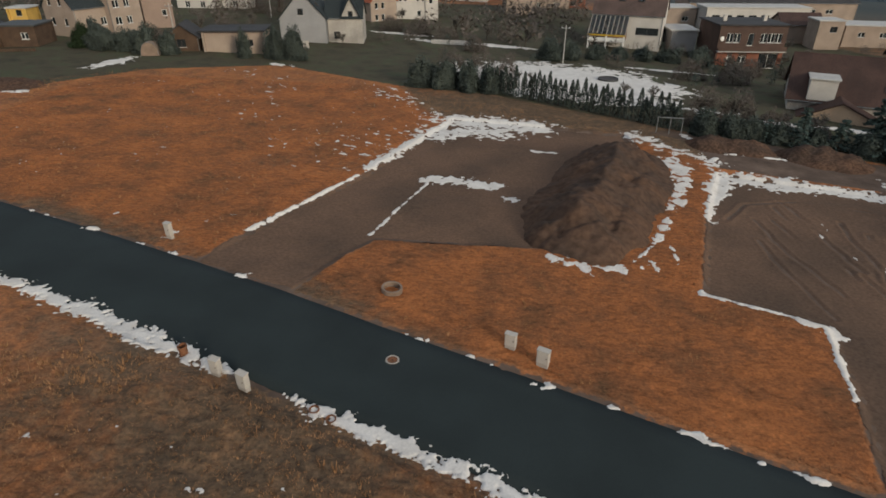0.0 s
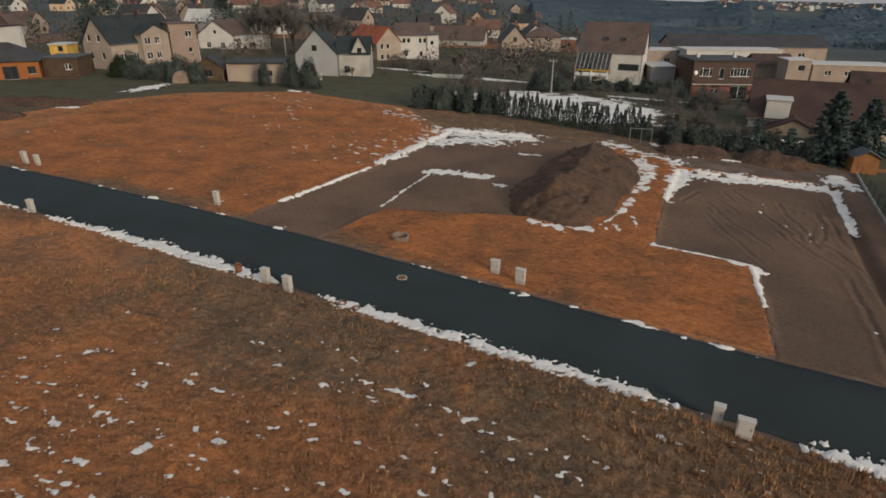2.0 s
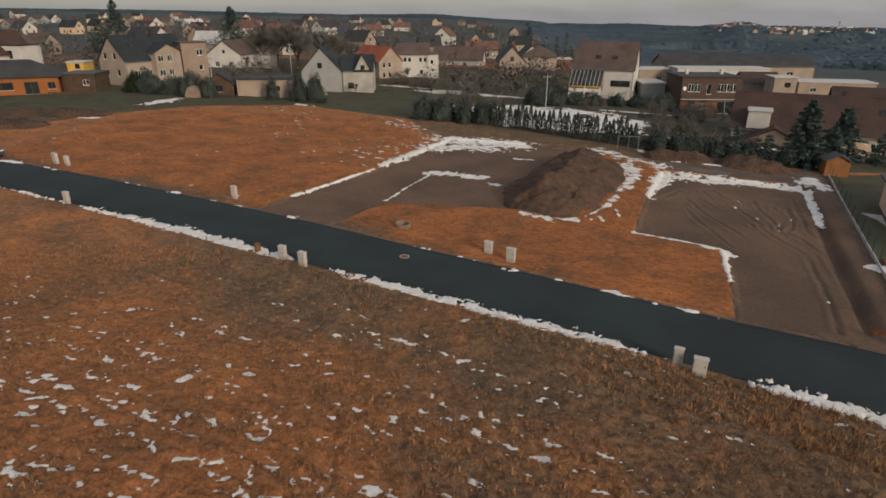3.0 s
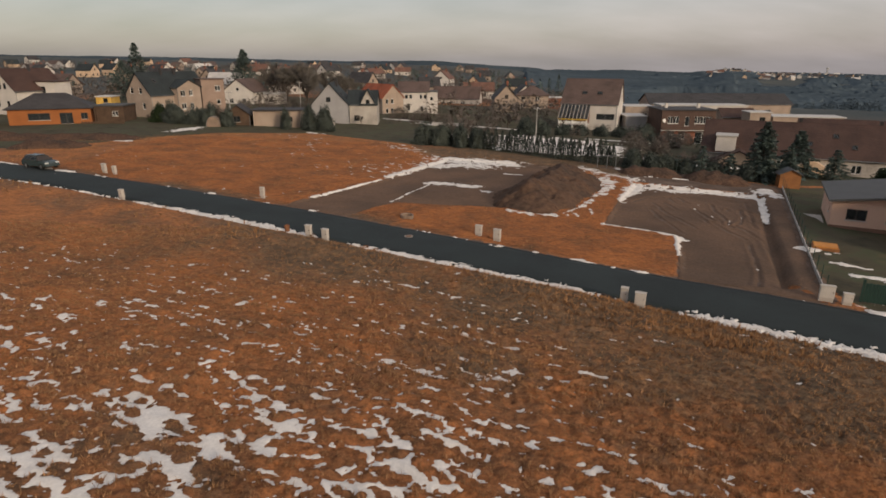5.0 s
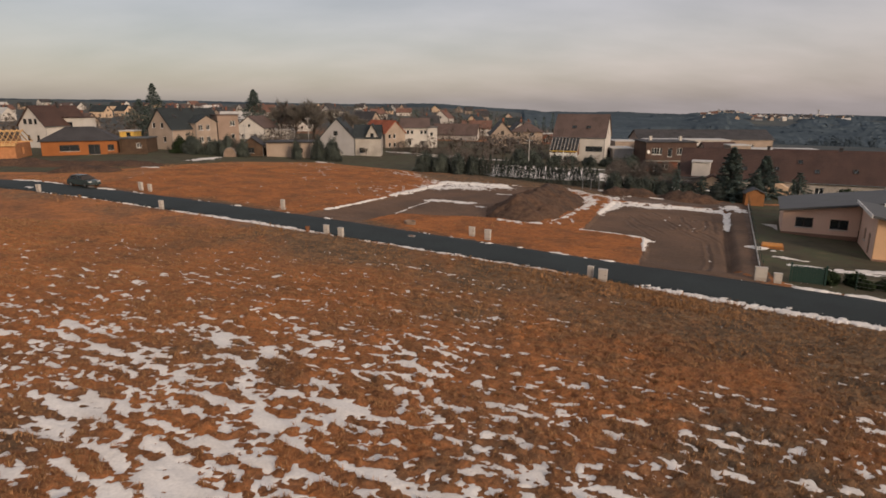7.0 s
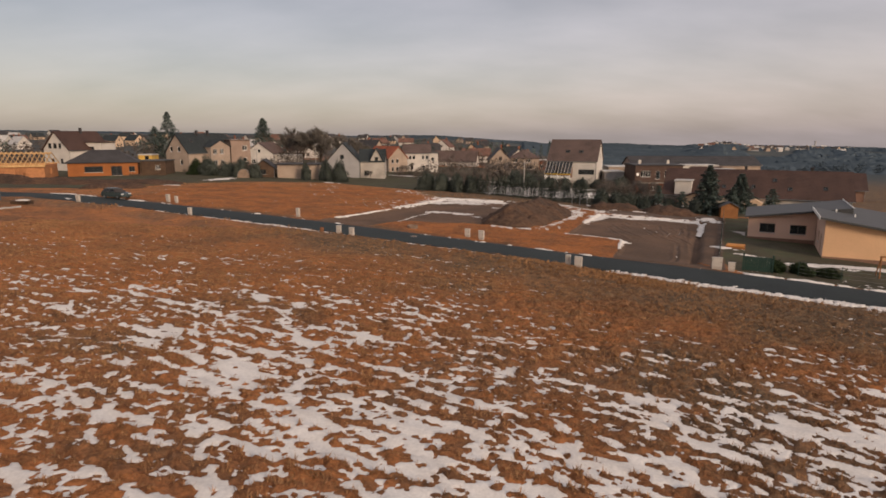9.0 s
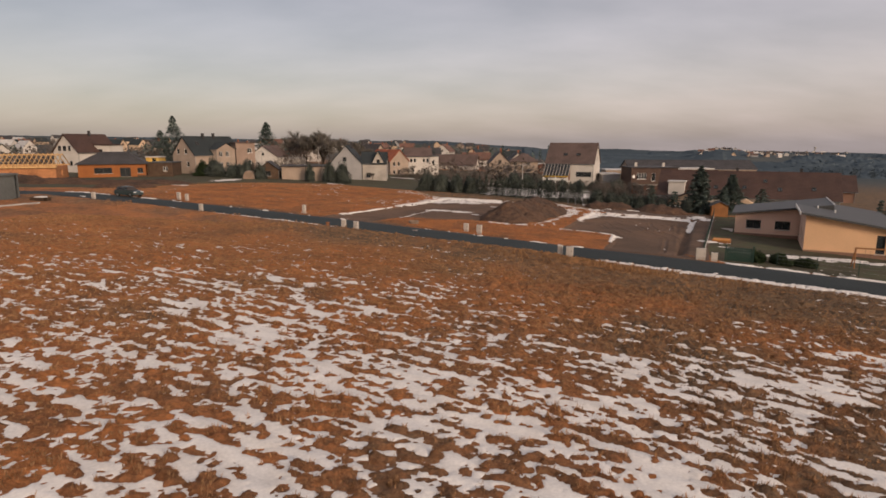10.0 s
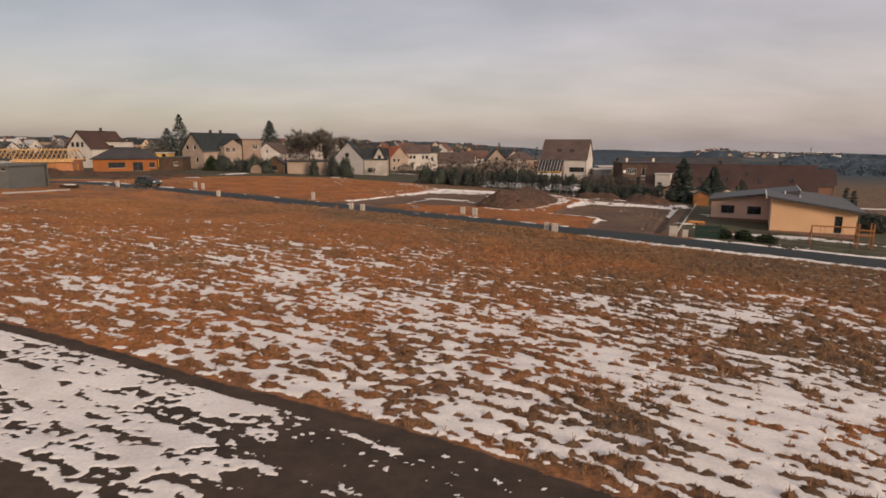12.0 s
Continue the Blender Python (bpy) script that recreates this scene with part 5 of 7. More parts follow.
# red-roofed house and white row
house("beige gabled house with bright red tiled roof", -13.4, 146, 42, 7.4, 12, 5.0, 8.4, "plaster_beige", "roof_red",
      [("f", 1.2, 3.4, 0.9, 1.3), ("f", 3.0, 3.4, 0.9, 1.3), ("f", 1.2, 0.9, 0.9, 1.3), ("f", 3.0, 0.9, 0.9, 1.3), ("l", 8.0, 3.4, 1.0, 1.3), ("l", 5.4, 3.4, 1.0, 1.3), ("l", 8.0, 0.9, 1.0, 1.3)], z=-1.3, over=0.35, chimneys=[(0.8, 6, 9.3)])
house("white rendered house with dark brown roof", -12.2, 155, -88, 8.5, 8.6, 6.3, 8.8, "plaster_white", "roof_brown",
      [("r", 1.4, 4.3, 0.9, 1.2), ("r", 2.6, 4.3, 0.9, 1.2), ("r", 5.6, 4.3, 0.8, 1.2), ("r", 6.8, 4.3, 0.8, 1.2), ("r", 2.0, 1.0, 0.9, 1.3), ("r", 5.8, 1.0, 0.9, 1.3)], z=-1.2, over=0.35)
flat_block("white flat-roofed cube annex", -2.4, 151, 2, 3.0, 5.0, 6.0, "plaster_white", "sheet_grey", [("f", 0.8, 3.6, 0.9, 1.1)], z=-1.0)

# low house with snowy white gable, and pyramid-roofed house
house("long low house with brown roof and white gable", 14.5, 199, 78, 8.0, 17, 3.4, 7.2, "plaster_white", "roof_brown",
      [("l", 3.0, 1.0, 1.2, 1.3), ("l", 6.0, 1.0, 1.2, 1.3), ("l", 10.0, 1.0, 1.2, 1.3), ("f", 2.0, 1.0, 1.2, 1.3)], z=-2.8, over=0.4)
hip_house("beige cube house with pyramid roof", 31.8, 186, -6, 11.0, 10.0, 5.6, 8.4, "plaster_beige", "roof_brown",
          [("f", 1.6, 3.6, 1.2, 1.3), ("f", 6.6, 3.6, 1.2, 1.3), ("f", 1.6, 1.0, 1.2, 1.3), ("f", 6.6, 1.0, 1.2, 1.3)], z=-3.0)
flat_block("brown brick annex with terrace", 39.5, 188, -6, 6.0, 7.0, 4.2, "brick", "sheet_pale", [("f", 1.6, 1.4, 1.6, 1.2)], z=-3.0)


# tall white house with conservatory roof on the slope side
def conservatory_house():
    big = house("tall cream house with broad brown roof and conservatory", 44.1, 123.6, 68, 12.4, 13.2, 5.6, 11.0, "plaster_white", "roof_brown",
                [("l", 8.1, 2.0, 4.2, 1.35), ("f", 5.6, 6.2, 1.3, 1.4)], "joinery_dark", z=-1.7, over=0.25,
                skylights=[("l", 4.6, 0.42, 1.3, 1.0), ("l", 8.2, 0.42, 1.3, 1.0)])
    big.children[0].name = "gable_wall"
    # glazed lean-to: bars and panes down from the eave
    x_eave, x_foot = -6.3, -9.9
    y0, y1 = 6.2, 13.2
    z_top, z_low = 5.4, 2.3
    part("lean_to_beam", box_bm(x_foot - 0.1, y0, z_low - 0.25, x_foot + 0.1, y1, z_low), M["metal_yellow"], big, "yellow painted beam")
    k = 8
    run = Vector((x_foot - x_eave, 0, z_low - z_top))
    for i in range(k + 1):
        y = y0 + (y1 - y0) * i / k
        bm = bmesh.new()
        add_tube(bm, (x_eave, y, z_top), (x_foot, y, z_low + 0.05), 0.09, 0.09, 4)
        part("glazing_bar", bm, M["bar_grey"], big)
    for i in range(k):
        a, b = y0 + (y1 - y0) * i / k + 0.09, y0 + (y1 - y0) * (i + 1) / k - 0.09
        bm = bmesh.new()
        vs = [bm.verts.new(p) for p in ((x_eave, a, z_top), (x_eave, b, z_top), (x_foot, b, z_low + 0.03), (x_foot, a, z_low + 0.03))]
        f = bm.faces.new(vs)
        ext = bmesh.ops.extrude_face_region(bm, geom=[f])
        bmesh.ops.translate(bm, verts=[v for v in ext["geom"] if isinstance(v, bmesh.types.BMVert)], vec=(0, 0, 0.03))
        bmesh.ops.recalc_face_normals(bm, faces=bm.faces)
        part("roof_pane", bm, PANE, big)
    for y in (y0 + 0.2, (y0 + y1) / 2, y1 - 0.2):
        part("post", box_bm(x_foot - 0.15, y - 0.15, -1.0, x_foot + 0.15, y + 0.15, z_low - 0.25), M["joinery_white"], big)
    part("terrace_deck", box_bm(x_foot, y0, 0.9, -6.25, y1, 1.1), M["concrete"], big)
    part("terrace_rail", box_bm(x_foot + 0.02, y0 + 0.4, 1.1, x_foot + 0.08, y1 - 0.4, 1.75), M["joinery_white"], big)
    part("back_wall", box_bm(-6.34, y0 + 0.1, 1.1, -6.26, y1 - 0.1, 4.9), M["plaster_brown"], big)


conservatory_house()
flat_block("grey flat-roofed garage behind a fence", 47.5, 121, -4, 5.0, 8.0, 3.0, "plaster_grey", "sheet_pale", (), z=-2.2, name="garage", category="garage")

# brick house with balcony storey
brick = flat_block("brick house with dark upper storey and balcony", 56.4, 112, -2, 12.2, 10, 7.4, "clad_brown", "roof_dark",
                   [("f", 1.5, 4.5, 1.2, 1.6), ("f", 2.8, 4.5, 1.2, 1.6), ("f", 5.4, 4.0, 1.0, 2.1), ("f", 7.6, 4.5, 1.2, 1.6), ("f", 8.9, 4.5, 1.2, 1.6), ("f", 10.2, 4.5, 1.2, 1.6), ("f", 2.2, 0.0, 1.0, 2.1, "door"), ("f", 4.2, 1.0, 1.6, 1.1), ("f", 8.0, 0.0, 3.4, 2.6)], z=-4.4, over=0.3)
for a, b in ((0.0, 2.2), (3.2, 4.2), (5.8, 8.0), (11.4, 12.2)):
    part("brick_facing", box_bm(a - 6.1, -0.06, 0.0, b - 6.1, -0.004, 2.98), M["brick"], brick, "red brick facing")
part("balcony_slab", box_bm(-6.1, -1.2, 3.0, 6.1, -0.06, 3.18), M["concrete"], brick)
part("balcony_rail", box_bm(-6.1, -1.2, 3.18, 6.1, -1.12, 4.0), M["clad_brown"], brick)
bm = bmesh.new()
bmesh.ops.create_cone(bm, cap_ends=True, segments=16, radius1=0.45, radius2=0.3, depth=0.12)
bm.transform(pose(-5.4, -0.25, 5.2, 80, 0, 20))
part("satellite_dish", bm, M["joinery_white"], brick)
for x in (-3.6, 3.8):
    chimney(brick, x, 5, 7.4, 8.6, "plaster_white", 0.6)


# long maroon-roofed terrace with dormer and yellow bay
def maroon_terrace():
    h = house("long terrace with dark maroon tiled roof", 74.6, 66.4, 63.4, 11.5, 31.0, 3.2, 7.6, "plaster_old", "roof_maroon",
              [("l", 4.0 + 3.4 * i, 0.9, 1.3, 1.3) for i in range(7)], "joinery_white", z=-3.7, over=0.4,
              skylights=[("l", 4.0, 0.35, 0.8, 1.0), ("l", 9.5, 0.30, 0.8, 1.0), ("l", 12.0, 0.62, 0.8, 1.0), ("l", 15.5, 0.35, 0.8, 1.0), ("l", 20.5, 0.32, 0.8, 1.0)],
              chimneys=[(0.6, 6, 8.4), (0.6, 17, 8.4)])
    m = pose(-6.0, 27.6, 3.0)
    bm = box_bm(-0.2, -1.5, 0.2, 3.2, 1.5, 2.7)
    bm.transform(m)
    dormer = part("dormer", bm, M["plaster_white"], h, "white box dormer with roller blind")
    bm = box_bm(-0.45, -1.7, 2.7, 3.9, 1.7, 2.86)
    bm.transform(m)
    part("dormer_roof", bm, M["sheet_pale"], dormer)
    bm = bmesh.new()
    add_prism(bm, [(-4.8, -1.2), (4.8, -1.2), (4.8, 0.9), (0.0, 3.2), (-4.8, 0.9)], 0, 3.2)
    bm.transform(pose(-5.8, 25.4, 0.4, 0, 0, 90))
    bay = part("gabled_bay", bm, M["plaster_cream"], h, "cream gabled bay below the dormer")
    bm = bmesh.new()
    add_prism(bm, [(-5.2, 0.75), (0.0, 3.24), (5.2, 0.75), (5.2, 0.95), (0.0, 3.44), (-5.2, 0.95)], -1.5, 3.5)
    bm.transform(pose(-5.8, 25.4, 0.4, 0, 0, 90))
    part("bay_roof", bm, M["roof_maroon"], bay)
    bm = bmesh.new()
    add_prism(bm, [(-1.9, -0.8), (1.9, -0.8), (1.9, 1.5), (0.0, 2.6), (-1.9, 1.5)], 0, 2.6)
    bm.transform(pose(-5.8, 15.2, 0.4, 0, 0, 90))
    part("yellow_bay", bm, M["plaster_cream"], h, "pale yellow gabled bay")
    return h


maroon_terrace()

# long halls and smaller houses behind
house("long hall with dark brown sheet roof", 121, 190, 87, 14, 48, 4.6, 7.6, "plaster_beige", "roof_dark", [("l", 4 + 5.0 * i, 1.6, 2.0, 1.2) for i in range(8)], z=-5.0, over=0.4)
flat_block("long low white workshop with a row of windows", 81, 161, -3, 26, 8, 5.6, "plaster_white", "sheet_pale", [("f", 1.6 + 3.1 * i, 2.6, 2.0, 1.3) for i in range(8)], "joinery_dark", z=-5.0, name="workshop", category="workshop")
flat_block("low beige workshop with flat roof", 63.5, 168, -4, 9, 9, 4.8, "plaster_beige", "sheet_pale", [("f", 5.4, 1.6, 1.6, 1.2)], z=-5.0)
house("beige house with dark brown gable roof", 90, 150, 84, 7.6, 9, 3.6, 5.6, "plaster_beige", "roof_maroon", [("f", 3.6, 4.0, 1.3, 1.3)], "joinery_dark", z=-5.0)
flat_block("small pale cube house", 86.5, 138, -8, 5.4, 6.0, 5.2, "plaster_beige", "sheet_pale", [("f", 2.6, 2.9, 1.5, 1.2)], "joinery_dark", z=-4.8)
flat_block("long low beige storehouse", 101, 140, -12, 18, 8, 3.8, "plaster_beige", "sheet_pale", [("f", 3 + 4.5 * i, 1.4, 1.4, 1.1) for i in range(3)], z=-4.8)
house("maroon-roofed row house further down", 98, 96, 63, 10, 22, 3.0, 6.2, "plaster_brown", "roof_maroon", [("l", 4 + 4 * i, 0.9, 1.2, 1.3) for i in range(4)], z=-4.4)


# peach bungalow: shallow roof from one ridge, with a projecting block
def peach_bungalow():
    turn = -28.0
    e = Vector((math.cos(radians(turn)), math.sin(radians(turn)), 0))
    nrm = Vector((-e.y, e.x, 0))
    zb = -2.45
    origin = e * 26.6 + nrm * 47.5
    h = thing("bungalow", pose(origin.x, origin.y, zb, 0, 0, turn), "peach plastered bungalow with shallow grey sheet roof", "house")
    # local: x along the front, y away from the road; inner corner at the origin
    eave_l, peak, eave_r = 2.75, 4.25, 2.75
    ridge_x, left_x, right_x = 3.4, -7.3, 8.8
    zl = lambda x: peak - (peak - eave_l) * (ridge_x - x) / (ridge_x - left_x)
    zr = lambda x: 4.0 - (4.0 - eave_r) * (x - 0.6) / (right_x - 0.6)
    zb2 = lambda x: zr(x)

    def wall(m, length, top, holes, paint="plaster_peach"):
        bm = wall_bm(length, top, [o[:4] for o in holes])
        bm.transform(m)
        part("wall", bm, M[paint], h)
        for o in holes:
            add_window(h, m, *o[:4], "joinery_dark", *o[4:5])
    wall(pose(left_x, 0, 0), -left_x - 0.02, [(0, zl(left_x)), (-left_x, zl(0))], [(1.3, 0.95, 1.7, 1.1), (4.6, 0.95, 1.7, 1.1)])
    wall(pose(0, -10, 0), right_x, [(0, zr(0)), (right_x, zr(right_x))], [(6.6, 0.25, 0.8, 2.0)], "plaster_apricot")
    wall(pose(0, -0.34, 0, 0, 0, -90), 9.3, [(0, zr(0)), (9.3, zr(0))], [(3.2, 0.9, 1.0, 1.2), (6.0, 0.0, 1.0, 2.1, "door")])
    wall(pose(left_x, 9.0, 0, 0, 0, -90), 8.66, [(0, zl(left_x)), (8.66, zl(left_x))], [(6.6, 1.2, 0.5, 0.6)])
    wall(pose(right_x, -9.66, 0, 0, 0, 90), 18.6, [(0, zr(right_x)), (18.6, zr(right_x))], [(4, 0.9, 1.6, 1.2), (9, 0.9, 1.6, 1.2)])
    wall(pose(right_x, 9.3, 0, 0, 0, 180), right_x - left_x, [(0, zb2(right_x)), (right_x - ridge_x - 0.01, zb2(ridge_x)), (right_x - ridge_x, peak), (right_x - left_x, zl(left_x))], [])
    roof_slab(h, left_x - 0.4, zl(left_x - 0.4) + 0.02, ridge_x, peak + 0.02, -0.75, 10.0, "sheet_grey", 0.22)
    roof_slab(h, ridge_x + 0.05, zr(ridge_x + 0.05) + 0.03, right_x + 0.7, zr(right_x + 0.7) + 0.03, -0.778, 10.0, "sheet_grey", 0.22)
    roof_slab(h, -0.6, zr(-0.6) + 0.03, right_x + 0.7, zr(right_x + 0.7) + 0.03, -10.8, -0.78, "sheet_grey", 0.22)
    bm = bmesh.new()
    add_prism(bm, [(-0.2, zr(0) - 0.5), (ridge_x, zr(ridge_x) - 0.4), (ridge_x, peak - 0.02), (-0.2, zl(0) - 0.02)], -0.77, 9.9)
    part("roof_upstand", bm, M["sheet_grey"], h, "grey sheet step between the roofs")
    part("barge_board", box_bm(-0.68, -10.85, zr(-0.6) + 0.0, -0.61, -0.8, zr(-0.6) + 0.34), M["joinery_white"], h, "white edge board")
    part("barge_board", box_bm(ridge_x - 0.03, -0.85, peak + 0.20, ridge_x + 0.03, 10.0, peak + 0.36), M["joinery_white"], h, "white ridge strip")
    part("plinth", box_bm(left_x - 0.04, -0.04, -0.7, -0.05, -0.004, 0.3), M["plaster_brown"], h, "dark base band")
    part("plinth", box_bm(0.0, -10.04, -0.7, right_x + 0.04, -10.004, 0.2), M["plaster_brown"], h, "dark base band")
    for vx, vy in ((3.2, -4.0), (1.6, -2.0)):
        bm = bmesh.new(); add_tube(bm, (vx, vy, zr(vx)), (vx, vy, zr(vx) + 0.6), 0.07, 0.07, 8)
        part("vent_pipe", bm, M["joinery_white"], h)
    # paved apron at the side
    bm = box_bm(left_x - 2.2, -4.5, -0.35, left_x - 0.3, 5.0, 0.07)
    part("side_paving", bm, M["concrete"], h, "grey paved strip")


peach_bungalow()


# timber garden shed
def timber_shed():
    x, y = 46.4, 52.4
    h = thing("garden_shed", pose(x, y, ground_at(x, y), 0, 0, -18), "orange timber garden shed with grey felt roof", "shed")
    w, l = 2.5, 2.2
    for i in range(9):                       # boards of the front gable
        a, b = -w / 2 + i * w / 9, -w / 2 + (i + 1) * w / 9 - 0.015
        top = lambda q: 2.45 - 0.62 * abs(q) / (w / 2)
        bm = bmesh.new()
        add_column(bm, a, b, -0.3, top(a), top(b), 0.05)
        part("board", bm, M["wood_orange"], h)
    part("side_wall", box_bm(-w / 2, 0.06, -0.3, -w / 2 + 0.06, l, 1.83), M["wood_orange"], h)
    part("side_wall", box_bm(w / 2 - 0.06, 0.06, -0.3, w / 2, l, 1.83), M["wood_orange"], h)
    part("back_wall", box_bm(-w / 2 + 0.06, l - 0.06, -0.3, w / 2 - 0.06, l, 1.83), M["wood_orange"], h)
    for s in (-1, 1):
        roof_slab(h, 0, 2.47, s * (w / 2 + 0.25), 1.72, -0.25, l + 0.2, "sheet_grey", 0.07)


timber_shed()


# ---- utility cabinets along the road ----
def cabinet(x, y, turn, w, h, d, label, group="utility cabinets along the road", lean=0.0):
    c = thing("utility_cabinet", pose(x, y, ground_at(x, y) - 0.03, lean, lean * 0.6, turn), label, "cabinet", group)
    part("plinth", box_bm(-w / 2 + 0.02, -d / 2 + 0.02, -0.25, w / 2 - 0.02, d / 2 - 0.02, h * 0.27, bevel=0.01), M["cabinet_base"], c)
    body = part("body", box_bm(-w / 2, -d / 2, h * 0.27 + 0.004, w / 2, d / 2, h - 0.05, bevel=0.015), M["cabinet"], c)
    part("lid", box_bm(-w / 2 - 0.03, -d / 2 - 0.03, h - 0.046, w / 2 + 0.03, d / 2 + 0.03, h, bevel=0.02), M["cabinet"], c)
    for s in (-1, 1):
        door = part("door", box_bm(-w / 2 + 0.04, s * d / 2 - 0.012, h * 0.27 + 0.05, w / 2 - 0.04, s * d / 2 + 0.012, h - 0.1, bevel=0.006), M["cabinet"], c)
        part("lock", box_bm(w / 2 - 0.12, s * (d / 2 + 0.02) - 0.01, h * 0.6, w / 2 - 0.08, s * (d / 2 + 0.02) + 0.01, h * 0.66), M["joinery_dark"], door)
    return c


ROADWAY = -25.5
for x, y, w, h, label, lean in [
    (-17.9, 34.5, 0.48, 1.42, "narrow cream utility cabinet standing alone", 3), (3.5, 23.9, 0.62, 1.15, "cream plastic utility cabinet, one of a pair", 0), (4.95, 22.6, 0.66, 1.25, "cream plastic utility cabinet, one of a pair", 1),
    (-10.3, 21.0, 0.52, 1.25, "cream utility cabinet by the snow ridge", 2), (-8.8, 20.1, 0.56, 1.25, "cream utility cabinet by the snow ridge", 2), (11.75, 9.8, 0.46, 1.28, "narrow cream utility cabinet in tall grass", 0),
    (12.45, 8.9, 0.68, 1.2, "wide cream utility cabinet in tall grass", 0), (-30.3, 31.0, 0.5, 1.2, "cream utility cabinet beside the lane", 2), (-38.5, 43.1, 0.66, 1.35, "cream utility cabinet near a parked car", 3),
    (-37.2, 42.8, 0.5, 1.2, "small cream utility cabinet near a parked car", 3), (25.8, 11.8, 0.95, 1.35, "broad cream utility cabinet by the fence", 0), (26.9, 11.3, 0.62, 1.0, "low cream utility cabinet by the fence", 0),
    (-47.2, 36.4, 0.6, 1.1, "cream utility cabinet at the lane end", 0)]:
    cabinet(x, y, ROADWAY + 4 * math.sin(x), w * 0.92, h * 0.86, 0.3, label, lean=lean)


# ---- manhole rings, covers and pipes ----
def lathe(bm, profile, segments=32):
    rings = []
    for r, z in profile:
        rings.append([bm.verts.new((r * math.cos(2 * math.pi * i / segments), r * math.sin(2 * math.pi * i / segments), z)) for i in range(segments)])
    k = len(profile)
    for a in range(k):
        b = (a + 1) % k
        for i in range(segments):
            j = (i + 1) % segments
            bm.faces.new((rings[a][i], rings[a][j], rings[b][j], rings[b][i]))
    bmesh.ops.recalc_face_normals(bm, faces=bm.faces)


def well_ring():
    w = thing("well_ring", pose(-2.9, 28.9, ground_at(-2.9, 28.9) + 0.02, 2, 3, 0), "soiled concrete well ring rising from dry grass", "well ring")
    bm = bmesh.new()
    lathe(bm, [(0.62, -0.4), (0.62, 0.30), (0.60, 0.33), (0.50, 0.33), (0.48, 0.30), (0.48, -0.4)])
    part("ring", bm, M["concrete_dirty"], w)
    bm = bmesh.new()
    lathe(bm, [(0.47, -0.12), (0.47, -0.06), (0.02, -0.06), (0.02, -0.12)])
    part("bottom", bm, M["soil"], w)
    for k in range(3):
        a = 0.6 + 2.1 * k
        bm = bmesh.new()
        add_tube(bm, (0.47 * math.cos(a), 0.47 * math.sin(a), 0.2), (0.36 * math.cos(a), 0.36 * math.sin(a), 0.2), 0.02, 0.02)
        part("step_iron", bm, M["rust"], w)


well_ring()


def manhole(x, y, lift, rim, cover):
    m = thing("manhole_cover", pose(x, y, float(land(x, y)) + lift), "round manhole cover set in the ground", "manhole")
    bm = bmesh.new(); lathe(bm, [(0.34, -0.1), (0.34, 0.02), (0.26, 0.02), (0.26, -0.1)])
    part("rim", bm, M[rim], m)
    bm = bmesh.new(); lathe(bm, [(0.255, -0.06), (0.255, 0.015), (0.05, 0.02), (0.05, -0.06)])
    part("cover", bm, M[cover], m)


manhole(-2.4, 22.6, 0.095, "cabinet_base", "rust")


def pipe_stub(x, y, h=0.55, r=0.2):
    p = thing("drain_pipe", pose(x, y, ground_at(x, y), 3, -2, 0), "rusty brown drain pipe stub in snow", "pipe")
    bm = bmesh.new(); lathe(bm, [(r, -0.2), (r, h), (r - 0.03, h), (r - 0.03, -0.2)], 20)
    part("pipe", bm, M["rust"], p)
    bm = bmesh.new(); lathe(bm, [(r + 0.03, h - 0.1), (r + 0.03, h + 0.02), (r + 0.003, h + 0.02), (r + 0.003, h - 0.1)], 20)
    part("collar", bm, M["rust"], p)


pipe_stub(-12.4, 22.5)
pipe_stub(-5.5, 19.0, 0.14, 0.2)
pipe_stub(-4.7, 18.5, 0.12, 0.2)


# ---- fence, gate and hedge round the bungalow plot ----
def panel_fence():
    f = thing("wall_fence", pose(0, 0, 0), "low pale concrete plot fence with posts", "fence")
    pts = FENCE
    total = sum(math.hypot(b[0] - a[0], b[1] - a[1]) for a, b in zip(pts[:-1], pts[1:]))
    k = 17
    d = np.cumsum([0] + [math.hypot(b[0] - a[0], b[1] - a[1]) for a, b in zip(pts[:-1], pts[1:])])
    s = np.linspace(0, total, k + 1)
    X, Y = np.interp(s, d, [p[0] for p in pts]), np.interp(s, d, [p[1] for p in pts])
    for i in range(k + 1):
        g = float(land(X[i], Y[i]))
        bm = bmesh.new(); add_tube(bm, (X[i], Y[i], g - 0.4), (X[i], Y[i], g + 1.45), 0.03, 0.03)
        part("post", bm, M["metal_green"], f)
        if i < k:
            a, b = Vector((X[i], Y[i], g)), Vector((X[i + 1], Y[i + 1], float(land(X[i + 1], Y[i + 1]))))
            n = (b - a).cross(Vector((0, 0, 1))).normalized() * 0.04
            bm = bmesh.new()
            lo, hi = Vector((0, 0, -0.3)), Vector((0, 0, 0.28))
            vs = [bm.verts.new(p) for p in (a - n + lo, b - n + lo, b + n + lo, a + n + lo, a - n + hi, b - n + hi, b + n + hi, a + n + hi)]
            for q in ((3, 2, 1, 0), (4, 5, 6, 7), (0, 1, 5, 4), (1, 2, 6, 5), (2, 3, 7, 6), (3, 0, 4, 7)):
                bm.faces.new([vs[j] for j in q])
            part("kerb_board", bm, M["concrete"], f)
            bm = bmesh.new()
            for z in (0.5, 0.8, 1.1, 1.4):
                add_tube(bm, a + Vector((0, 0, z)), b + Vector((0, 0, z)), 0.006, 0.006, 3)
            part("wires", bm, M["metal_green"], f)


panel_fence()


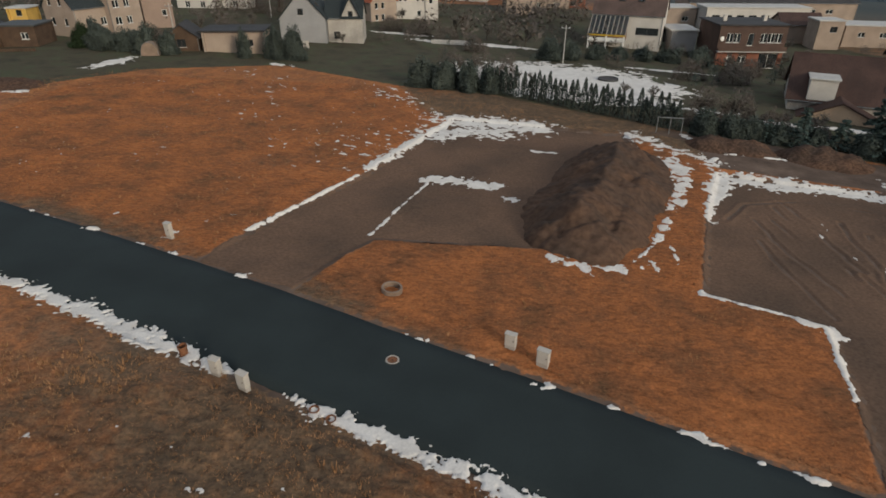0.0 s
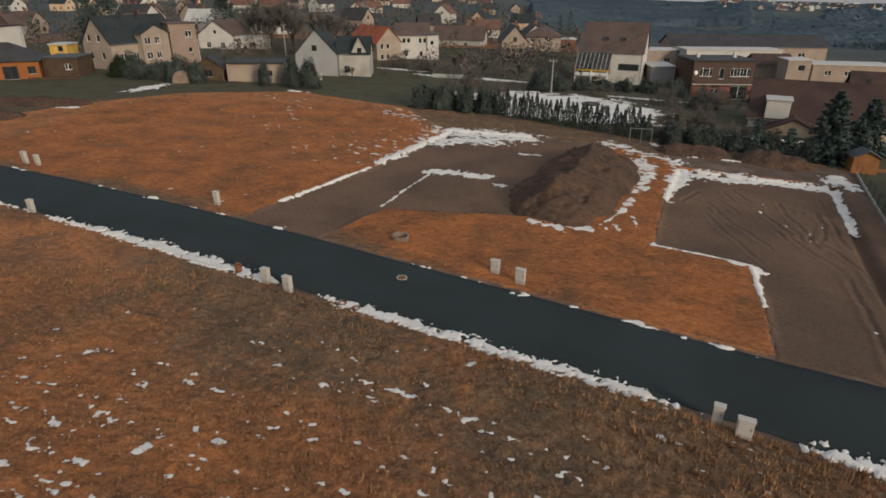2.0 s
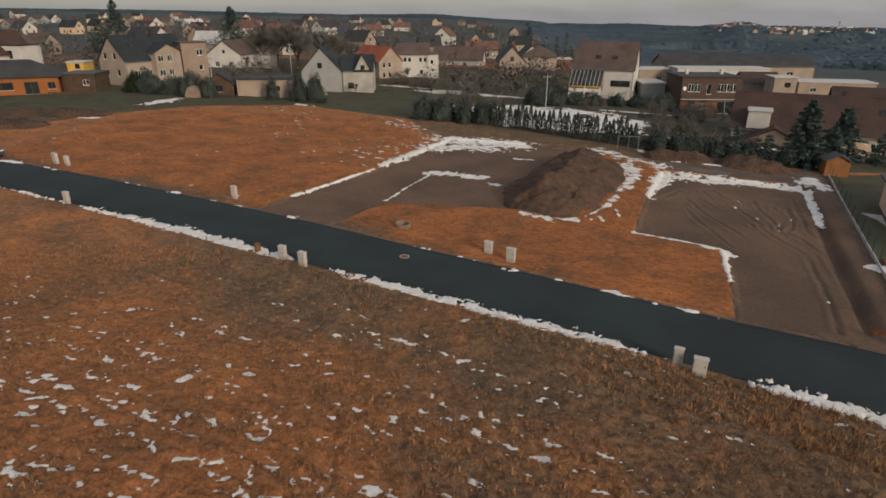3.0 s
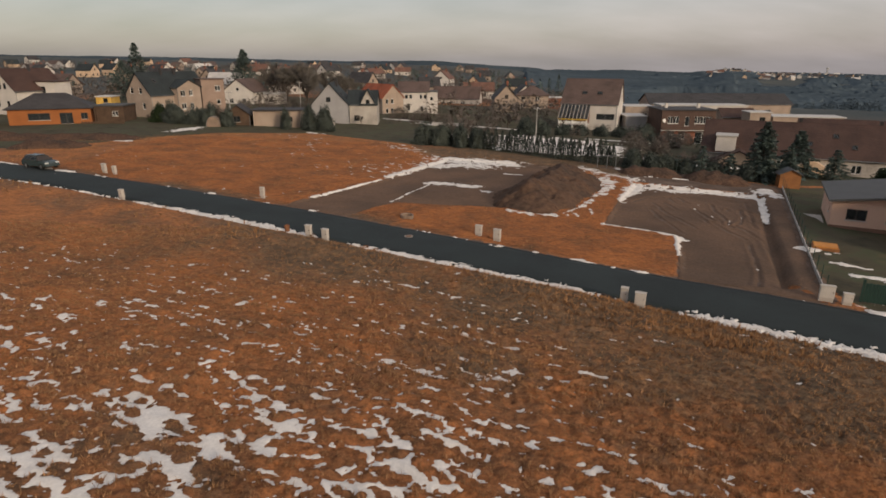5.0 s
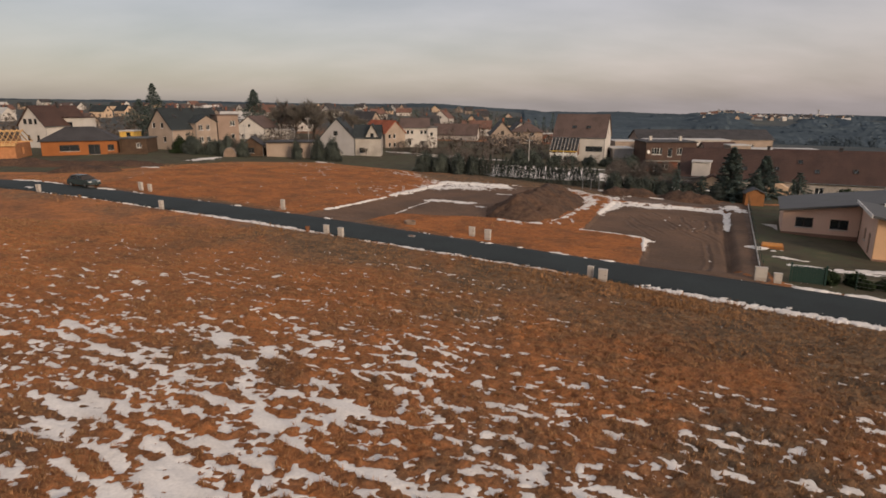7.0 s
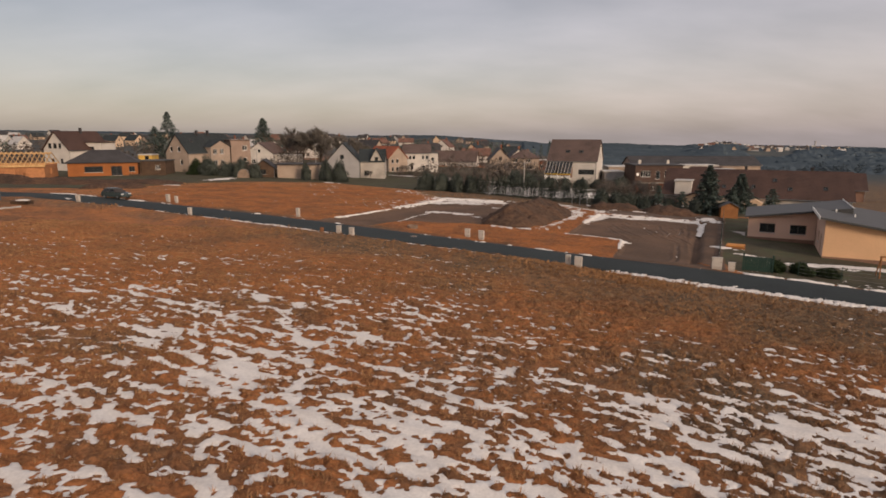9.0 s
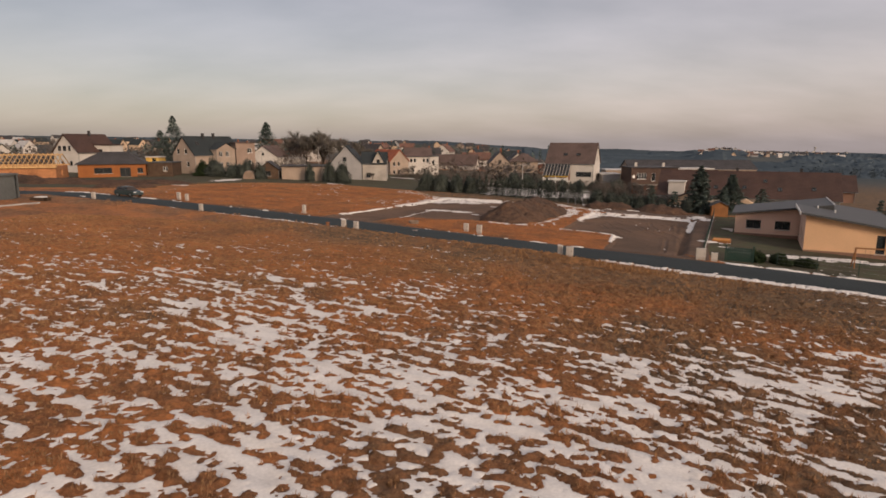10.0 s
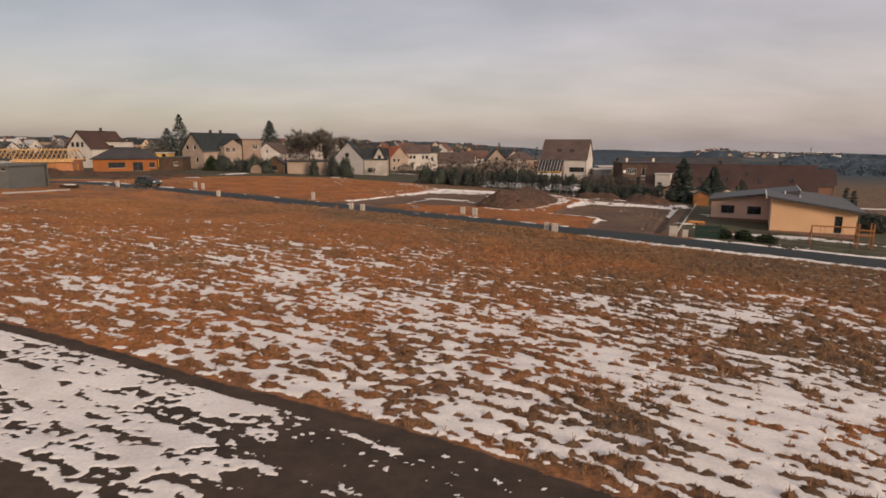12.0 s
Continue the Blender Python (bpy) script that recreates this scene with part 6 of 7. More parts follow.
def green_gate():
    a, b = Vector((28.3, 12.0, 0)), Vector((30.4, 10.9, 0))
    mid = (a + b) / 2
    g = thing("gate", pose(mid.x, mid.y, ground_at(mid.x, mid.y), 0, 0, math.degrees(math.atan2(b.y - a.y, b.x - a.x))), "dark green sheet metal yard gate", "gate")
    L = (b - a).length
    for s in (-1, 1):
        part("gate_post", box_bm(s * L / 2 - 0.07, -0.07, -0.4, s * L / 2 + 0.07, 0.07, 1.6), M["metal_green"], g)
    for i in range(12):
        x = -L / 2 + 0.1 + i * (L - 0.2) / 12
        part("slat", box_bm(x, -0.02, 0.05, x + (L - 0.2) / 12 - 0.012, 0.02, 1.35 + 0.03 * (i % 2)), M["metal_green"], g)
    part("rail", box_bm(-L / 2 + 0.07, 0.021, 0.3, L / 2 - 0.07, 0.06, 0.38), M["metal_green"], g)
    part("rail", box_bm(-L / 2 + 0.07, 0.021, 1.0, L / 2 - 0.07, 0.06, 1.08), M["metal_green"], g)


green_gate()


def wire_fence():
    f = thing("wire_fence", pose(0, 0, 0), "thin wire fence with dark posts along the lane", "fence")
    pts = [Vector((x, float(np.interp(x, [32.2, 75], [10.0, -10.6])), 0)) for x in np.arange(32.2, 70, 2.9)]
    tops = []
    for p in pts:
        g = ground_at(p.x, p.y)
        bm = bmesh.new(); add_tube(bm, (p.x, p.y, g - 0.3), (p.x, p.y, g + 1.35), 0.035, 0.035)
        part("post", bm, M["metal_green"], f)
        tops.append(Vector((p.x, p.y, g)))
    for a, b in zip(tops[:-1], tops[1:]):
        bm = bmesh.new()
        for z in (0.35, 0.7, 1.0, 1.3):
            add_tube(bm, a + Vector((0, 0, z)), b + Vector((0, 0, z)), 0.008, 0.008, 3)
        part("wires", bm, M["metal_grey"], f)


wire_fence()


def swing_set():
    x, y = 42.4, 10.9
    s = thing("swing_set", pose(x, y, ground_at(x, y), 0, 0, -24), "brown timber swing frame with climbing tower", "swing set")
    beam_z = 2.0
    bm = bmesh.new(); add_tube(bm, (-2.0, 0, beam_z), (2.4, 0, beam_z), 0.07, 0.07, 8)
    part("beam", bm, M["wood_orange"], s)
    for sx in (-1.9,):
        for sy in (-0.8, 0.8):
            bm = bmesh.new(); add_tube(bm, (sx - 0.15, sy, -0.2), (sx, 0, beam_z), 0.06, 0.06, 8)
            part("leg", bm, M["wood_orange"], s)
    for sx in (2.2, 3.5):
        for sy in (-0.65, 0.65):
            part("tower_post", box_bm(sx - 0.06, sy - 0.06, -0.2, sx + 0.06, sy + 0.06, 2.5), M["wood_orange"], s)
    part("platform", box_bm(2.1, -0.75, 1.2, 3.6, 0.75, 1.28), M["wood_orange"], s)
    part("tower_rail", box_bm(2.1, -0.75, 1.75, 3.6, -0.68, 1.9), M["wood_orange"], s)
    for i in range(5):
        part("rung", box_bm(3.62, -0.4, 0.15 + 0.24 * i, 3.68, 0.4, 0.21 + 0.24 * i), M["wood_orange"], s)
    for sx in (-0.9, 0.7):
        for dx in (-0.22, 0.22):
            bm = bmesh.new(); add_tube(bm, (sx + dx, 0, 0.5), (sx + dx, 0, beam_z - 0.06), 0.012, 0.012, 4)
            part("rope", bm, M["joinery_dark"], s)
        part("swing_seat", box_bm(sx - 0.26, -0.1, 0.46, sx + 0.26, 0.1, 0.5), M["joinery_dark"], s)


swing_set()


def sandbox():
    x, y = 33.8, 24.6
    s = thing("sandbox", pose(x, y, ground_at(x, y), 0, 0, -28), "orange covered sandbox with snow on its rim", "sandbox")
    part("cover", box_bm(-0.9, -0.8, 0.22, 0.9, 0.8, 0.34, bevel=0.04), M["tarp"], s)
    for a in ((-1.0, -0.95, -0.1, 1.0, -0.82, 0.25), (-1.0, 0.82, -0.1, 1.0, 0.95, 0.25), (-1.0, -0.82, -0.1, -0.9, 0.82, 0.25), (0.9, -0.82, -0.1, 1.0, 0.82, 0.25)):
        part("board", box_bm(*a), M["wood_orange"], s)


sandbox()


def goal_frame():
    s = thing("carpet_rack", pose(24.8, 62.6, ground_at(24.8, 62.6), 0, 0, -12), "pale green metal frame standing by the hedge", "frame")
    for x in (-1.3, 0.05, 1.3):
        bm = bmesh.new(); add_tube(bm, (x, 0, -0.3), (x, 0, 1.75), 0.05, 0.05)
        part("upright", bm, M["metal_grey"], s)
    bm = bmesh.new(); add_tube(bm, (-1.35, 0, 1.75), (1.35, 0, 1.75), 0.05, 0.05)
    part("bar", bm, M["metal_grey"], s)


goal_frame()


# ---- parked car ----
def parked_car(x, y, turn, label, paint="car_paint"):
    z = float(land(x, y)) + 0.05
    c = thing("car", pose(x, y, z, 0, 0, turn), label, "car")
    # side outlines, front towards +x
    low = [(-2.15, 0.35), (-2.15, 0.85), (-2.0, 0.98), (-1.2, 1.02), (0.75, 0.98), (1.9, 0.86), (2.12, 0.66), (2.15, 0.35), (1.75, 0.28), (-1.8, 0.28)]
    bm = bmesh.new()
    add_prism(bm, low, -0.86, 0.86)
    bmesh.ops.bevel(bm, geom=[e for e in bm.edges if abs(e.verts[0].co.y) > 0.8 and abs(e.verts[1].co.y) > 0.8 and e.verts[0].co.y * e.verts[1].co.y > 0], offset=0.08, segments=2, affect="EDGES")
    body = part("body", bm, M[paint], c)
    top = [(-1.95, 1.0), (-1.55, 1.44), (-0.1, 1.5), (0.55, 1.40), (1.05, 0.98)]
    bm = bmesh.new()
    rings = []
    for s in (-1, 1):
        rings.append([bm.verts.new((px, s * (0.80 if pz < 1.1 else 0.62), pz)) for px, pz in top])
    for i in range(len(top) - 1):
        bm.faces.new((rings[0][i], rings[0][i + 1], rings[1][i + 1], rings[1][i]))
    bm.faces.new(rings[0][::-1]); bm.faces.new(rings[1])
    bmesh.ops.recalc_face_normals(bm, faces=bm.faces)
    part("cabin", bm, M["joinery_dark"], c)
    part("roof_panel", box_bm(-1.5, -0.6, 1.485, 0.35, 0.6, 1.52, bevel=0.012), M[paint], c)
    for s in (-1, 1):
        for x0, x1 in ((-1.45, -0.45), (-0.35, 0.6)):
            bm = bmesh.new()
            y0, y1 = s * 0.79, s * 0.655
            vs = [bm.verts.new(p) for p in ((x0, y0, 1.05), (x1, y0, 1.05), (min(x1, 0.42), y1, 1.40), (x0 + 0.05, y1, 1.40))]
            f = bm.faces.new(vs)
            ext = bmesh.ops.extrude_face_region(bm, geom=[f])
            bmesh.ops.translate(bm, verts=[v for v in ext["geom"] if isinstance(v, bmesh.types.BMVert)], vec=(0, s * 0.02, 0))
            part("side_window", bm, PANE, c)
    for px in (-1.35, 1.35):
        for s in (-1, 1):
            bm = bmesh.new()
            lathe(bm, [(0.32, -0.1), (0.32, 0.1), (0.2, 0.1), (0.2, -0.1)], 20)
            bm.transform(pose(px, s * 0.80, 0.32, 90, 0, 0))
            tyre = part("wheel", bm, M["tyre"], c)
            bm = bmesh.new()
            lathe(bm, [(0.2, -0.08), (0.2, 0.08), (0.03, 0.1), (0.03, -0.1)], 16)
            bm.transform(pose(px, s * 0.80, 0.32, 90, 0, 0))
            part("rim", bm, M["metal_grey"], tyre)
    for s in (-1, 1):
        part("headlight", box_bm(2.0, s * 0.62 - 0.2, 0.66, 2.14, s * 0.62 + 0.2, 0.8, bevel=0.03), M["lamp_clear"], c)
        part("tail_light", box_bm(-2.17, s * 0.66 - 0.14, 0.72, -2.06, s * 0.66 + 0.14, 0.92, bevel=0.02), M["lamp_red"], c)
        part("mirror", box_bm(0.62, s * 0.95 - 0.09, 1.0, 0.78, s * 0.95 + 0.09, 1.13, bevel=0.03), M[paint], c)
    part("bumper", box_bm(2.08, -0.8, 0.32, 2.22, 0.8, 0.55, bevel=0.04), M[paint], c)
    part("bumper", box_bm(-2.22, -0.8, 0.32, -2.08, 0.8, 0.6, bevel=0.04), M[paint], c)


parked_car(-46.6, 44.4, -24, "dark green grey hatchback parked on the lane")


def snowy_pallets():
    x, y = -52.6, 33.6
    s = thing("pallet_stack", pose(x, y, ground_at(x, y), 0, 0, -10), "low dark stack of pallets topped with snow", "pallets")
    for k in range(3):
        z = 0.16 * k
        for i in range(6):
            part("plank", box_bm(-1.1 + 0.37 * i, -0.7, z + 0.10, -1.1 + 0.37 * i + 0.28, 0.7, z + 0.13), M["wood_dark"], s)
        for yy in (-0.65, -0.05, 0.55):
            part("bearer", box_bm(-1.1, yy, z + 0.004, 1.03, yy + 0.1, z + 0.098), M["wood_dark"], s)
    bm = bmesh.new(); bmesh.ops.create_uvsphere(bm, u_segments=16, v_segments=8, radius=1)
    bm.transform(Matrix.Translation((0.1, 0, 0.47)) @ Matrix.Diagonal((0.95, 0.6, 0.12, 1)))
    part("snow_cap", bm, M["snow"], s)


snowy_pallets()


def yard_edging():
    """Pale kerb stones in front of the dark garage."""
    k = thing("yard_edging", pose(-52.4, 21.6, 0), "pale concrete kerb edging of the garage yard", "kerb")
    a, b = Vector((-52.6, 20.6)), Vector((-50.7, 30.6))
    n = 10
    turn = math.degrees(math.atan2(b.y - a.y, b.x - a.x))
    for i in range(n):
        c = a.lerp(b, (i + 0.5) / n)
        bm = box_bm(-0.49, -0.09, -0.25, 0.49, 0.09, 0.20, bevel=0.02)
        bm.transform(pose(c.x + 52.4, c.y - 21.6, ground_at(c.x, c.y), 0, 0, turn))
        part("kerb_stone", bm, M["concrete"], k)


yard_edging()


# ---- plants ----
def leaf_cloud(points, size, rng, flat=0.6):
    """A small triangle at each point."""
    n = len(points)
    a = rng.uniform(0, 2 * math.pi, n); b = rng.uniform(-flat, flat, n)
    t1 = np.column_stack([np.cos(a), np.sin(a), b])
    t2 = np.column_stack([-np.sin(a), np.cos(a), rng.uniform(-1, 1, n)])
    s = (size * rng.uniform(0.5, 1.4, n))[:, None]
    V = np.stack([points + t1 * s, points - t1 * s * 0.6 + t2 * s * 0.6, points - t1 * s * 0.6 - t2 * s * 0.6], 1).reshape(-1, 3)
    return V, np.arange(3 * n).reshape(-1, 3)


def conifer_parts(h, r, seed, count=2600, size=0.13, open_=0.25):
    """Trunk and needle crown: whorls of drooping boughs that shorten towards the tip."""
    rng = np.random.default_rng(seed)
    pts = []
    whorls = int(h / 0.42)
    per = max(4, count // (whorls * 9))
    for k in range(whorls):
        f = (k + 0.3) / whorls
        z = h * (0.07 + 0.93 * f)
        reach = r * (1 - f) ** 0.75 * rng.uniform(0.75, 1.12) + 0.12
        for i in range(8):
            a = 2 * math.pi * (i + rng.uniform(-0.3, 0.3)) / 8 + k * 0.7
            L = reach * rng.uniform(0.7, 1.15)
            if rng.random() < open_ * 0.4:
                continue
            m = per + int(3 * (1 - f))
            t = np.sqrt(rng.random(m))
            side = rng.normal(0, 0.16, m) * L * (1.1 - t)
            droop = -0.38 * L * t ** 1.6 + 0.10 * L * np.maximum(t - 0.75, 0) * 4
            pts.append(np.column_stack([np.cos(a) * L * t - np.sin(a) * side, np.sin(a) * L * t + np.cos(a) * side, z + droop + rng.normal(0, 0.05, m)]))
    P = np.concatenate(pts)
    V, F = leaf_cloud(P, size * (0.9 + 0.075 * h), rng, 0.5)
    bm = bmesh.new()
    add_tube(bm, (0, 0, -0.3), (0, 0, h * 0.6), 0.035 * h * 0.5 + 0.06, 0.05, 8)
    add_tube(bm, (0, 0, h * 0.6), (0, 0, h * 0.99), 0.05, 0.012, 6)
    return bm, quick_mesh("crown", V, F, M["needles"])


def conifer(x, y, h, r, seed, label, z=None, count=2600, name="spruce"):
    t = thing(name, pose(x, y, ground_at(x, y) if z is None else z, 0, 0, seed * 37), label, "tree")
    bm, crown = conifer_parts(h, r, seed, count)
    part("trunk", bm, M["bark"], t)
    ob = new("crown", crown)
    ob.parent = t
    return t


conifer(45.0, 57.4, 8.2, 3.4, 1, "dense dark green spruce behind the timber shed", count=17000)
conifer(53.0, 62.6, 6.8, 3.6, 2, "broad dark green spruce below the terrace", count=15000)
conifer(37.6, 59.6, 4.4, 1.5, 3, "young dark spruce in the hedge line", count=3000)
conifer(34.8, 61.0, 2.6, 0.9, 4, "small dark conifer in the hedge line", count=900)
conifer(41.2, 58.6, 3.6, 1.6, 5, "young dark spruce in the hedge line", count=3000)
conifer(49.6, 58.4, 4.2, 2.0, 6, "small spruce beside the shed", count=4000)
conifer(57.5, 60.5, 4.6, 2.6, 16, "small spruce below the terrace", count=5000)
conifer(60.2, 35.4, 5.4, 0.9, 17, "slim dark conifer beyond the bungalow", count=2600)
conifer(61.6, 35.8, 5.0, 0.9, 18, "slim dark conifer beyond the bungalow", count=2600)
conifer(-96.4, 171, 17.4, 7.4, 7, "tall spruce above the roofs", z=1.2, count=7000)
conifer(-99.8, 168, 12.4, 7.4, 8, "shorter spruce beside a tall one", z=1.2, count=6000)
conifer(-68.6, 190, 16.5, 8.2, 9, "tall dense dark spruce above the roofs", z=0.6, count=12000)
conifer(25.2, 205, 11.5, 2.6, 10, "slim dark spruce among houses", z=-3.0, count=1600)
conifer(11.5, 225, 9.0, 2.6, 11, "slim dark spruce among houses", z=-3.0, count=1300)
conifer(46.0, 235, 10.0, 3.0, 12, "dark spruce among houses", z=-3.4, count=1400)
conifer(50.5, 238, 11.5, 3.2, 13, "dark spruce among houses", z=-3.4, count=1400)
conifer(-4.0, 240, 8.0, 2.6, 14, "dark spruce among houses", z=-2.4, count=1200)
conifer(62.0, 146, 5.0, 1.8, 15, "small spruce between flat roofs", z=-4.6, count=900)


# thuja hedge: one column built, then copied along the line
def thuja(h, r, seed, label, group):
    rng = np.random.default_rng(seed)
    n = 700
    f = rng.random(n) ** 0.8
    rad = r * (np.sin(np.clip(f * 0.92 + 0.08, 0, 1) * math.pi) ** 0.55 * (1 - 0.62 * f)) * np.sqrt(rng.uniform(0.35, 1.0, n)) * 1.25
    a = rng.uniform(0, 2 * math.pi, n)
    P = np.column_stack([rad * np.cos(a), rad * np.sin(a), f * h + 0.05])
    V, F = leaf_cloud(P, 0.115, rng, 1.2)
    V[:, 2] = np.maximum(V[:, 2], 0.02)
    t = thing("thuja", pose(0, 0, -50), label, "thuja", group)
    bm = bmesh.new(); add_tube(bm, (0, 0, -0.2), (0, 0, h * 0.8), 0.05, 0.02, 5)
    part("trunk", bm, M["bark"], t)
    ob = new("foliage", quick_mesh("foliage", V, F, M["thuja"])); ob.parent = t
    return t


HEDGE = [(7.2, 77.6), (13.5, 73.4), (19.0, 69.6), (24.2, 65.4), (26.5, 63.4)]


def thuja_row():
    kinds = [thuja(3.5, 0.52, 201, "narrow dark green thuja column in a hedge row", "thuja hedge row"), thuja(3.1, 0.48, 202, "narrow dark green thuja column in a hedge row", "thuja hedge row"),
             thuja(3.7, 0.54, 203, "narrow dark green thuja column in a hedge row", "thuja hedge row")]
    d = np.cumsum([0] + [math.hypot(b[0] - a[0], b[1] - a[1]) for a, b in zip(HEDGE[:-1], HEDGE[1:])])
    rng = random.Random(5)
    s, used = 0.0, 0
    while s < d[-1]:
        x, y = np.interp(s, d, [p[0] for p in HEDGE]), np.interp(s, d, [p[1] for p in HEDGE])
        m = pose(x + rng.uniform(-0.1, 0.1), y + rng.uniform(-0.1, 0.1), ground_at(x, y), rng.uniform(-2, 2), rng.uniform(-2, 2), rng.uniform(0, 360))
        if used < len(kinds):
            kinds[used].matrix_world = m
        else:
            copy_thing(kinds[rng.randrange(3)], m).scale = (1, 1, rng.uniform(0.82, 1.12))
        used += 1
        s += rng.choice((0.62, 0.66, 0.72, 0.78, 0.82, 1.25 if rng.random() < 0.5 else 0.75))


thuja_row()


def shrub(x, y, a, b, h, seed, label, mat="thuja", count=1500, size=0.2, z=None, name="shrub", turn=0):
    rng = np.random.default_rng(seed)
    th, ph = rng.uniform(0, 2 * math.pi, count), np.arccos(rng.uniform(-0.2, 1, count))
    d = np.column_stack([np.sin(ph) * np.cos(th), np.sin(ph) * np.sin(th), np.cos(ph)])
    lump = 0.72 + 0.5 * value_noise(th * 1.8 + seed, ph * 2.4, seed)
    rad = lump * rng.uniform(0.55, 1.0, count) ** 0.5
    P = d * rad[:, None] * [a, b, h]
    P[:, 2] = np.abs(P[:, 2]) + 0.02
    V, F = leaf_cloud(P, size, rng, 1.0)
    if mat != "scrub":                                  # dense inside
        A, B = np.meshgrid(np.linspace(0, 2 * math.pi, 19), np.linspace(0, math.pi / 2, 8))
        rr = 0.80 * (0.72 + 0.5 * value_noise(A * 1.8 + seed, B * 2.4, seed))
        C = np.stack([np.sin(B) * np.cos(A) * rr * a, np.sin(B) * np.sin(A) * rr * b, np.cos(B) * rr * h], -1).reshape(-1, 3)
        q = np.arange(19 * 8).reshape(8, 19)
        tri = np.concatenate([np.stack([q[:-1, :-1], q[1:, :-1], q[1:, 1:]], -1).reshape(-1, 3), np.stack([q[:-1, :-1], q[1:, 1:], q[:-1, 1:]], -1).reshape(-1, 3)])
        F = np.concatenate([F, tri + len(V)])
        V = np.concatenate([V, C])
    t = thing(name, pose(x, y, ground_at(x, y) if z is None else z, 0, 0, turn), label, "shrub")
    ob = new("foliage", quick_mesh("foliage", V, F, M[mat])); ob.parent = t
    for k in range(4):
        bm = bmesh.new()
        add_tube(bm, (0.1 * k - 0.15, 0, -0.2), (a * 0.4 * math.cos(k * 1.7), b * 0.4 * math.sin(k * 1.7), h * 0.6), 0.05, 0.015, 5)
        part("stem", bm, M["bark"], t)
    return t


for i, (x, y, a, b, h, mat) in enumerate([
    (-2.6, 80.6, 2.5, 1.5, 3.8, "thuja"), (0.6, 79.9, 2.5, 1.4, 3.7, "thuja"), (3.6, 79.2, 2.4, 1.4, 3.9, "thuja"), (6.2, 78.4, 2.0, 1.3, 3.6, "thuja"), (1.6, 83.6, 2.6, 1.8, 4.6, "scrub"), (5.4, 82.4, 2.6, 1.8, 4.8, "scrub"), (8.6, 80.8, 2.4, 1.6, 4.4, "scrub"),
    (28.6, 62.4, 1.8, 1.5, 3.0, "thuja"), (31.2, 61.4, 1.9, 1.4, 2.8, "thuja"), (33.4, 61.6, 1.6, 1.3, 2.4, "thuja"), (36.0, 60.8, 1.5, 1.3, 2.2, "thuja"), (39.6, 59.8, 1.8, 1.3, 2.0, "thuja"), (43.0, 57.0, 1.6, 1.3, 2.4, "thuja"),
    (30.0, 66.0, 2.4, 1.8, 4.6, "scrub"), (33.4, 65.6, 2.4, 1.8, 4.2, "scrub"), (37.0, 64.6, 2.4, 1.8, 2.6, "scrub"), (41.0, 63.0, 2.4, 1.8, 2.2, "scrub"),
    (-53.6, 97.0, 3.4, 2.2, 4.2, "thuja"), (-48.6, 96.4, 3.2, 2.2, 3.6, "thuja"), (-57.0, 98.4, 2.4, 2.0, 3.6, "hedge_green"), (-43.6, 96.2, 2.4, 2.0, 3.6, "scrub"),
    (-26.4, 96.4, 2.4, 1.7, 4.8, "thuja"), (-23.2, 96.0, 2.2, 1.6, 4.9, "thuja"), (-30.8, 95.2, 1.1, 1.1, 4.4, "thuja"), (-45.6, 95.2, 2.5, 1.8, 4.4, "thuja"), (-42.4, 95.0, 1.8, 1.5, 3.6, "thuja"),
    (-10.6, 132, 3.0, 2.0, 3.0, "scrub"), (-5.0, 128, 3.0, 2.0, 3.4, "scrub"), (1.0, 121, 3.4, 2.0, 2.8, "scrub"), (6.0, 112, 3.0, 2.0, 2.6, "scrub"),
    (18.5, 105, 2.4, 2.0, 3.6, "thuja"), (22.0, 106, 2.2, 2.0, 3.4, "thuja"), (27.5, 107.5, 2.4, 1.6, 2.4, "thuja"), (31.5, 108, 2.4, 1.6, 2.2, "thuja"), (35.5, 107.5, 2.4, 1.6, 2.4, "thuja"), (39.6, 107, 2.4, 1.6, 2.2, "thuja"),
    (44.4, 105, 2.4, 1.8, 3.4, "thuja"), (50, 98, 3.0, 2.2, 2.6, "scrub"), (57, 96, 3.0, 2.2, 2.4, "scrub"), (44.0, 90, 3.0, 2.4, 3.0, "scrub"), (38.0, 92, 2.6, 2.2, 2.8, "scrub"), (-38.6, 112, 2.6, 2.0, 3.8, "scrub"),
    (-63.0, 108.0, 1.6, 1.2, 1.5, "scrub"), (57.4, 26.2, 2.2, 1.8, 2.6, "thuja"), (60.6, 27.4, 2.2, 1.8, 2.4, "thuja"), (-46, 150, 5.0, 4.0, 7.5, "scrub"), (-38, 148, 6.0, 4.0, 8.2, "scrub"), (-30.5, 152, 5.0, 4.0, 7.5, "scrub"), (65.5, 60.0, 2.6, 2.0, 2.4, "hedge_green"), (56, 9, 3, 2, 1.6, "thuja"), (52.5, 24, 2.5, 2, 2, "thuja"), (31.4, 12.0, 1.2, 0.8, 1.0, "hedge_green"), (33.2, 11.3, 1.3, 0.8, 1.0, "hedge_green"), (35.2, 10.6, 1.2, 0.8, 0.9, "hedge_green")]):
    names = {"thuja": "dense dark evergreen shrub in a garden hedge", "scrub": "leafless brown garden shrub", "hedge_green": "dull green garden shrub"}
    shrub(x, y, a, b, h, 300 + i, names[mat], mat, int(1000 + min(7000, 480 * a * h)), 0.11 if mat != "scrub" else 0.08, turn=i * 40)


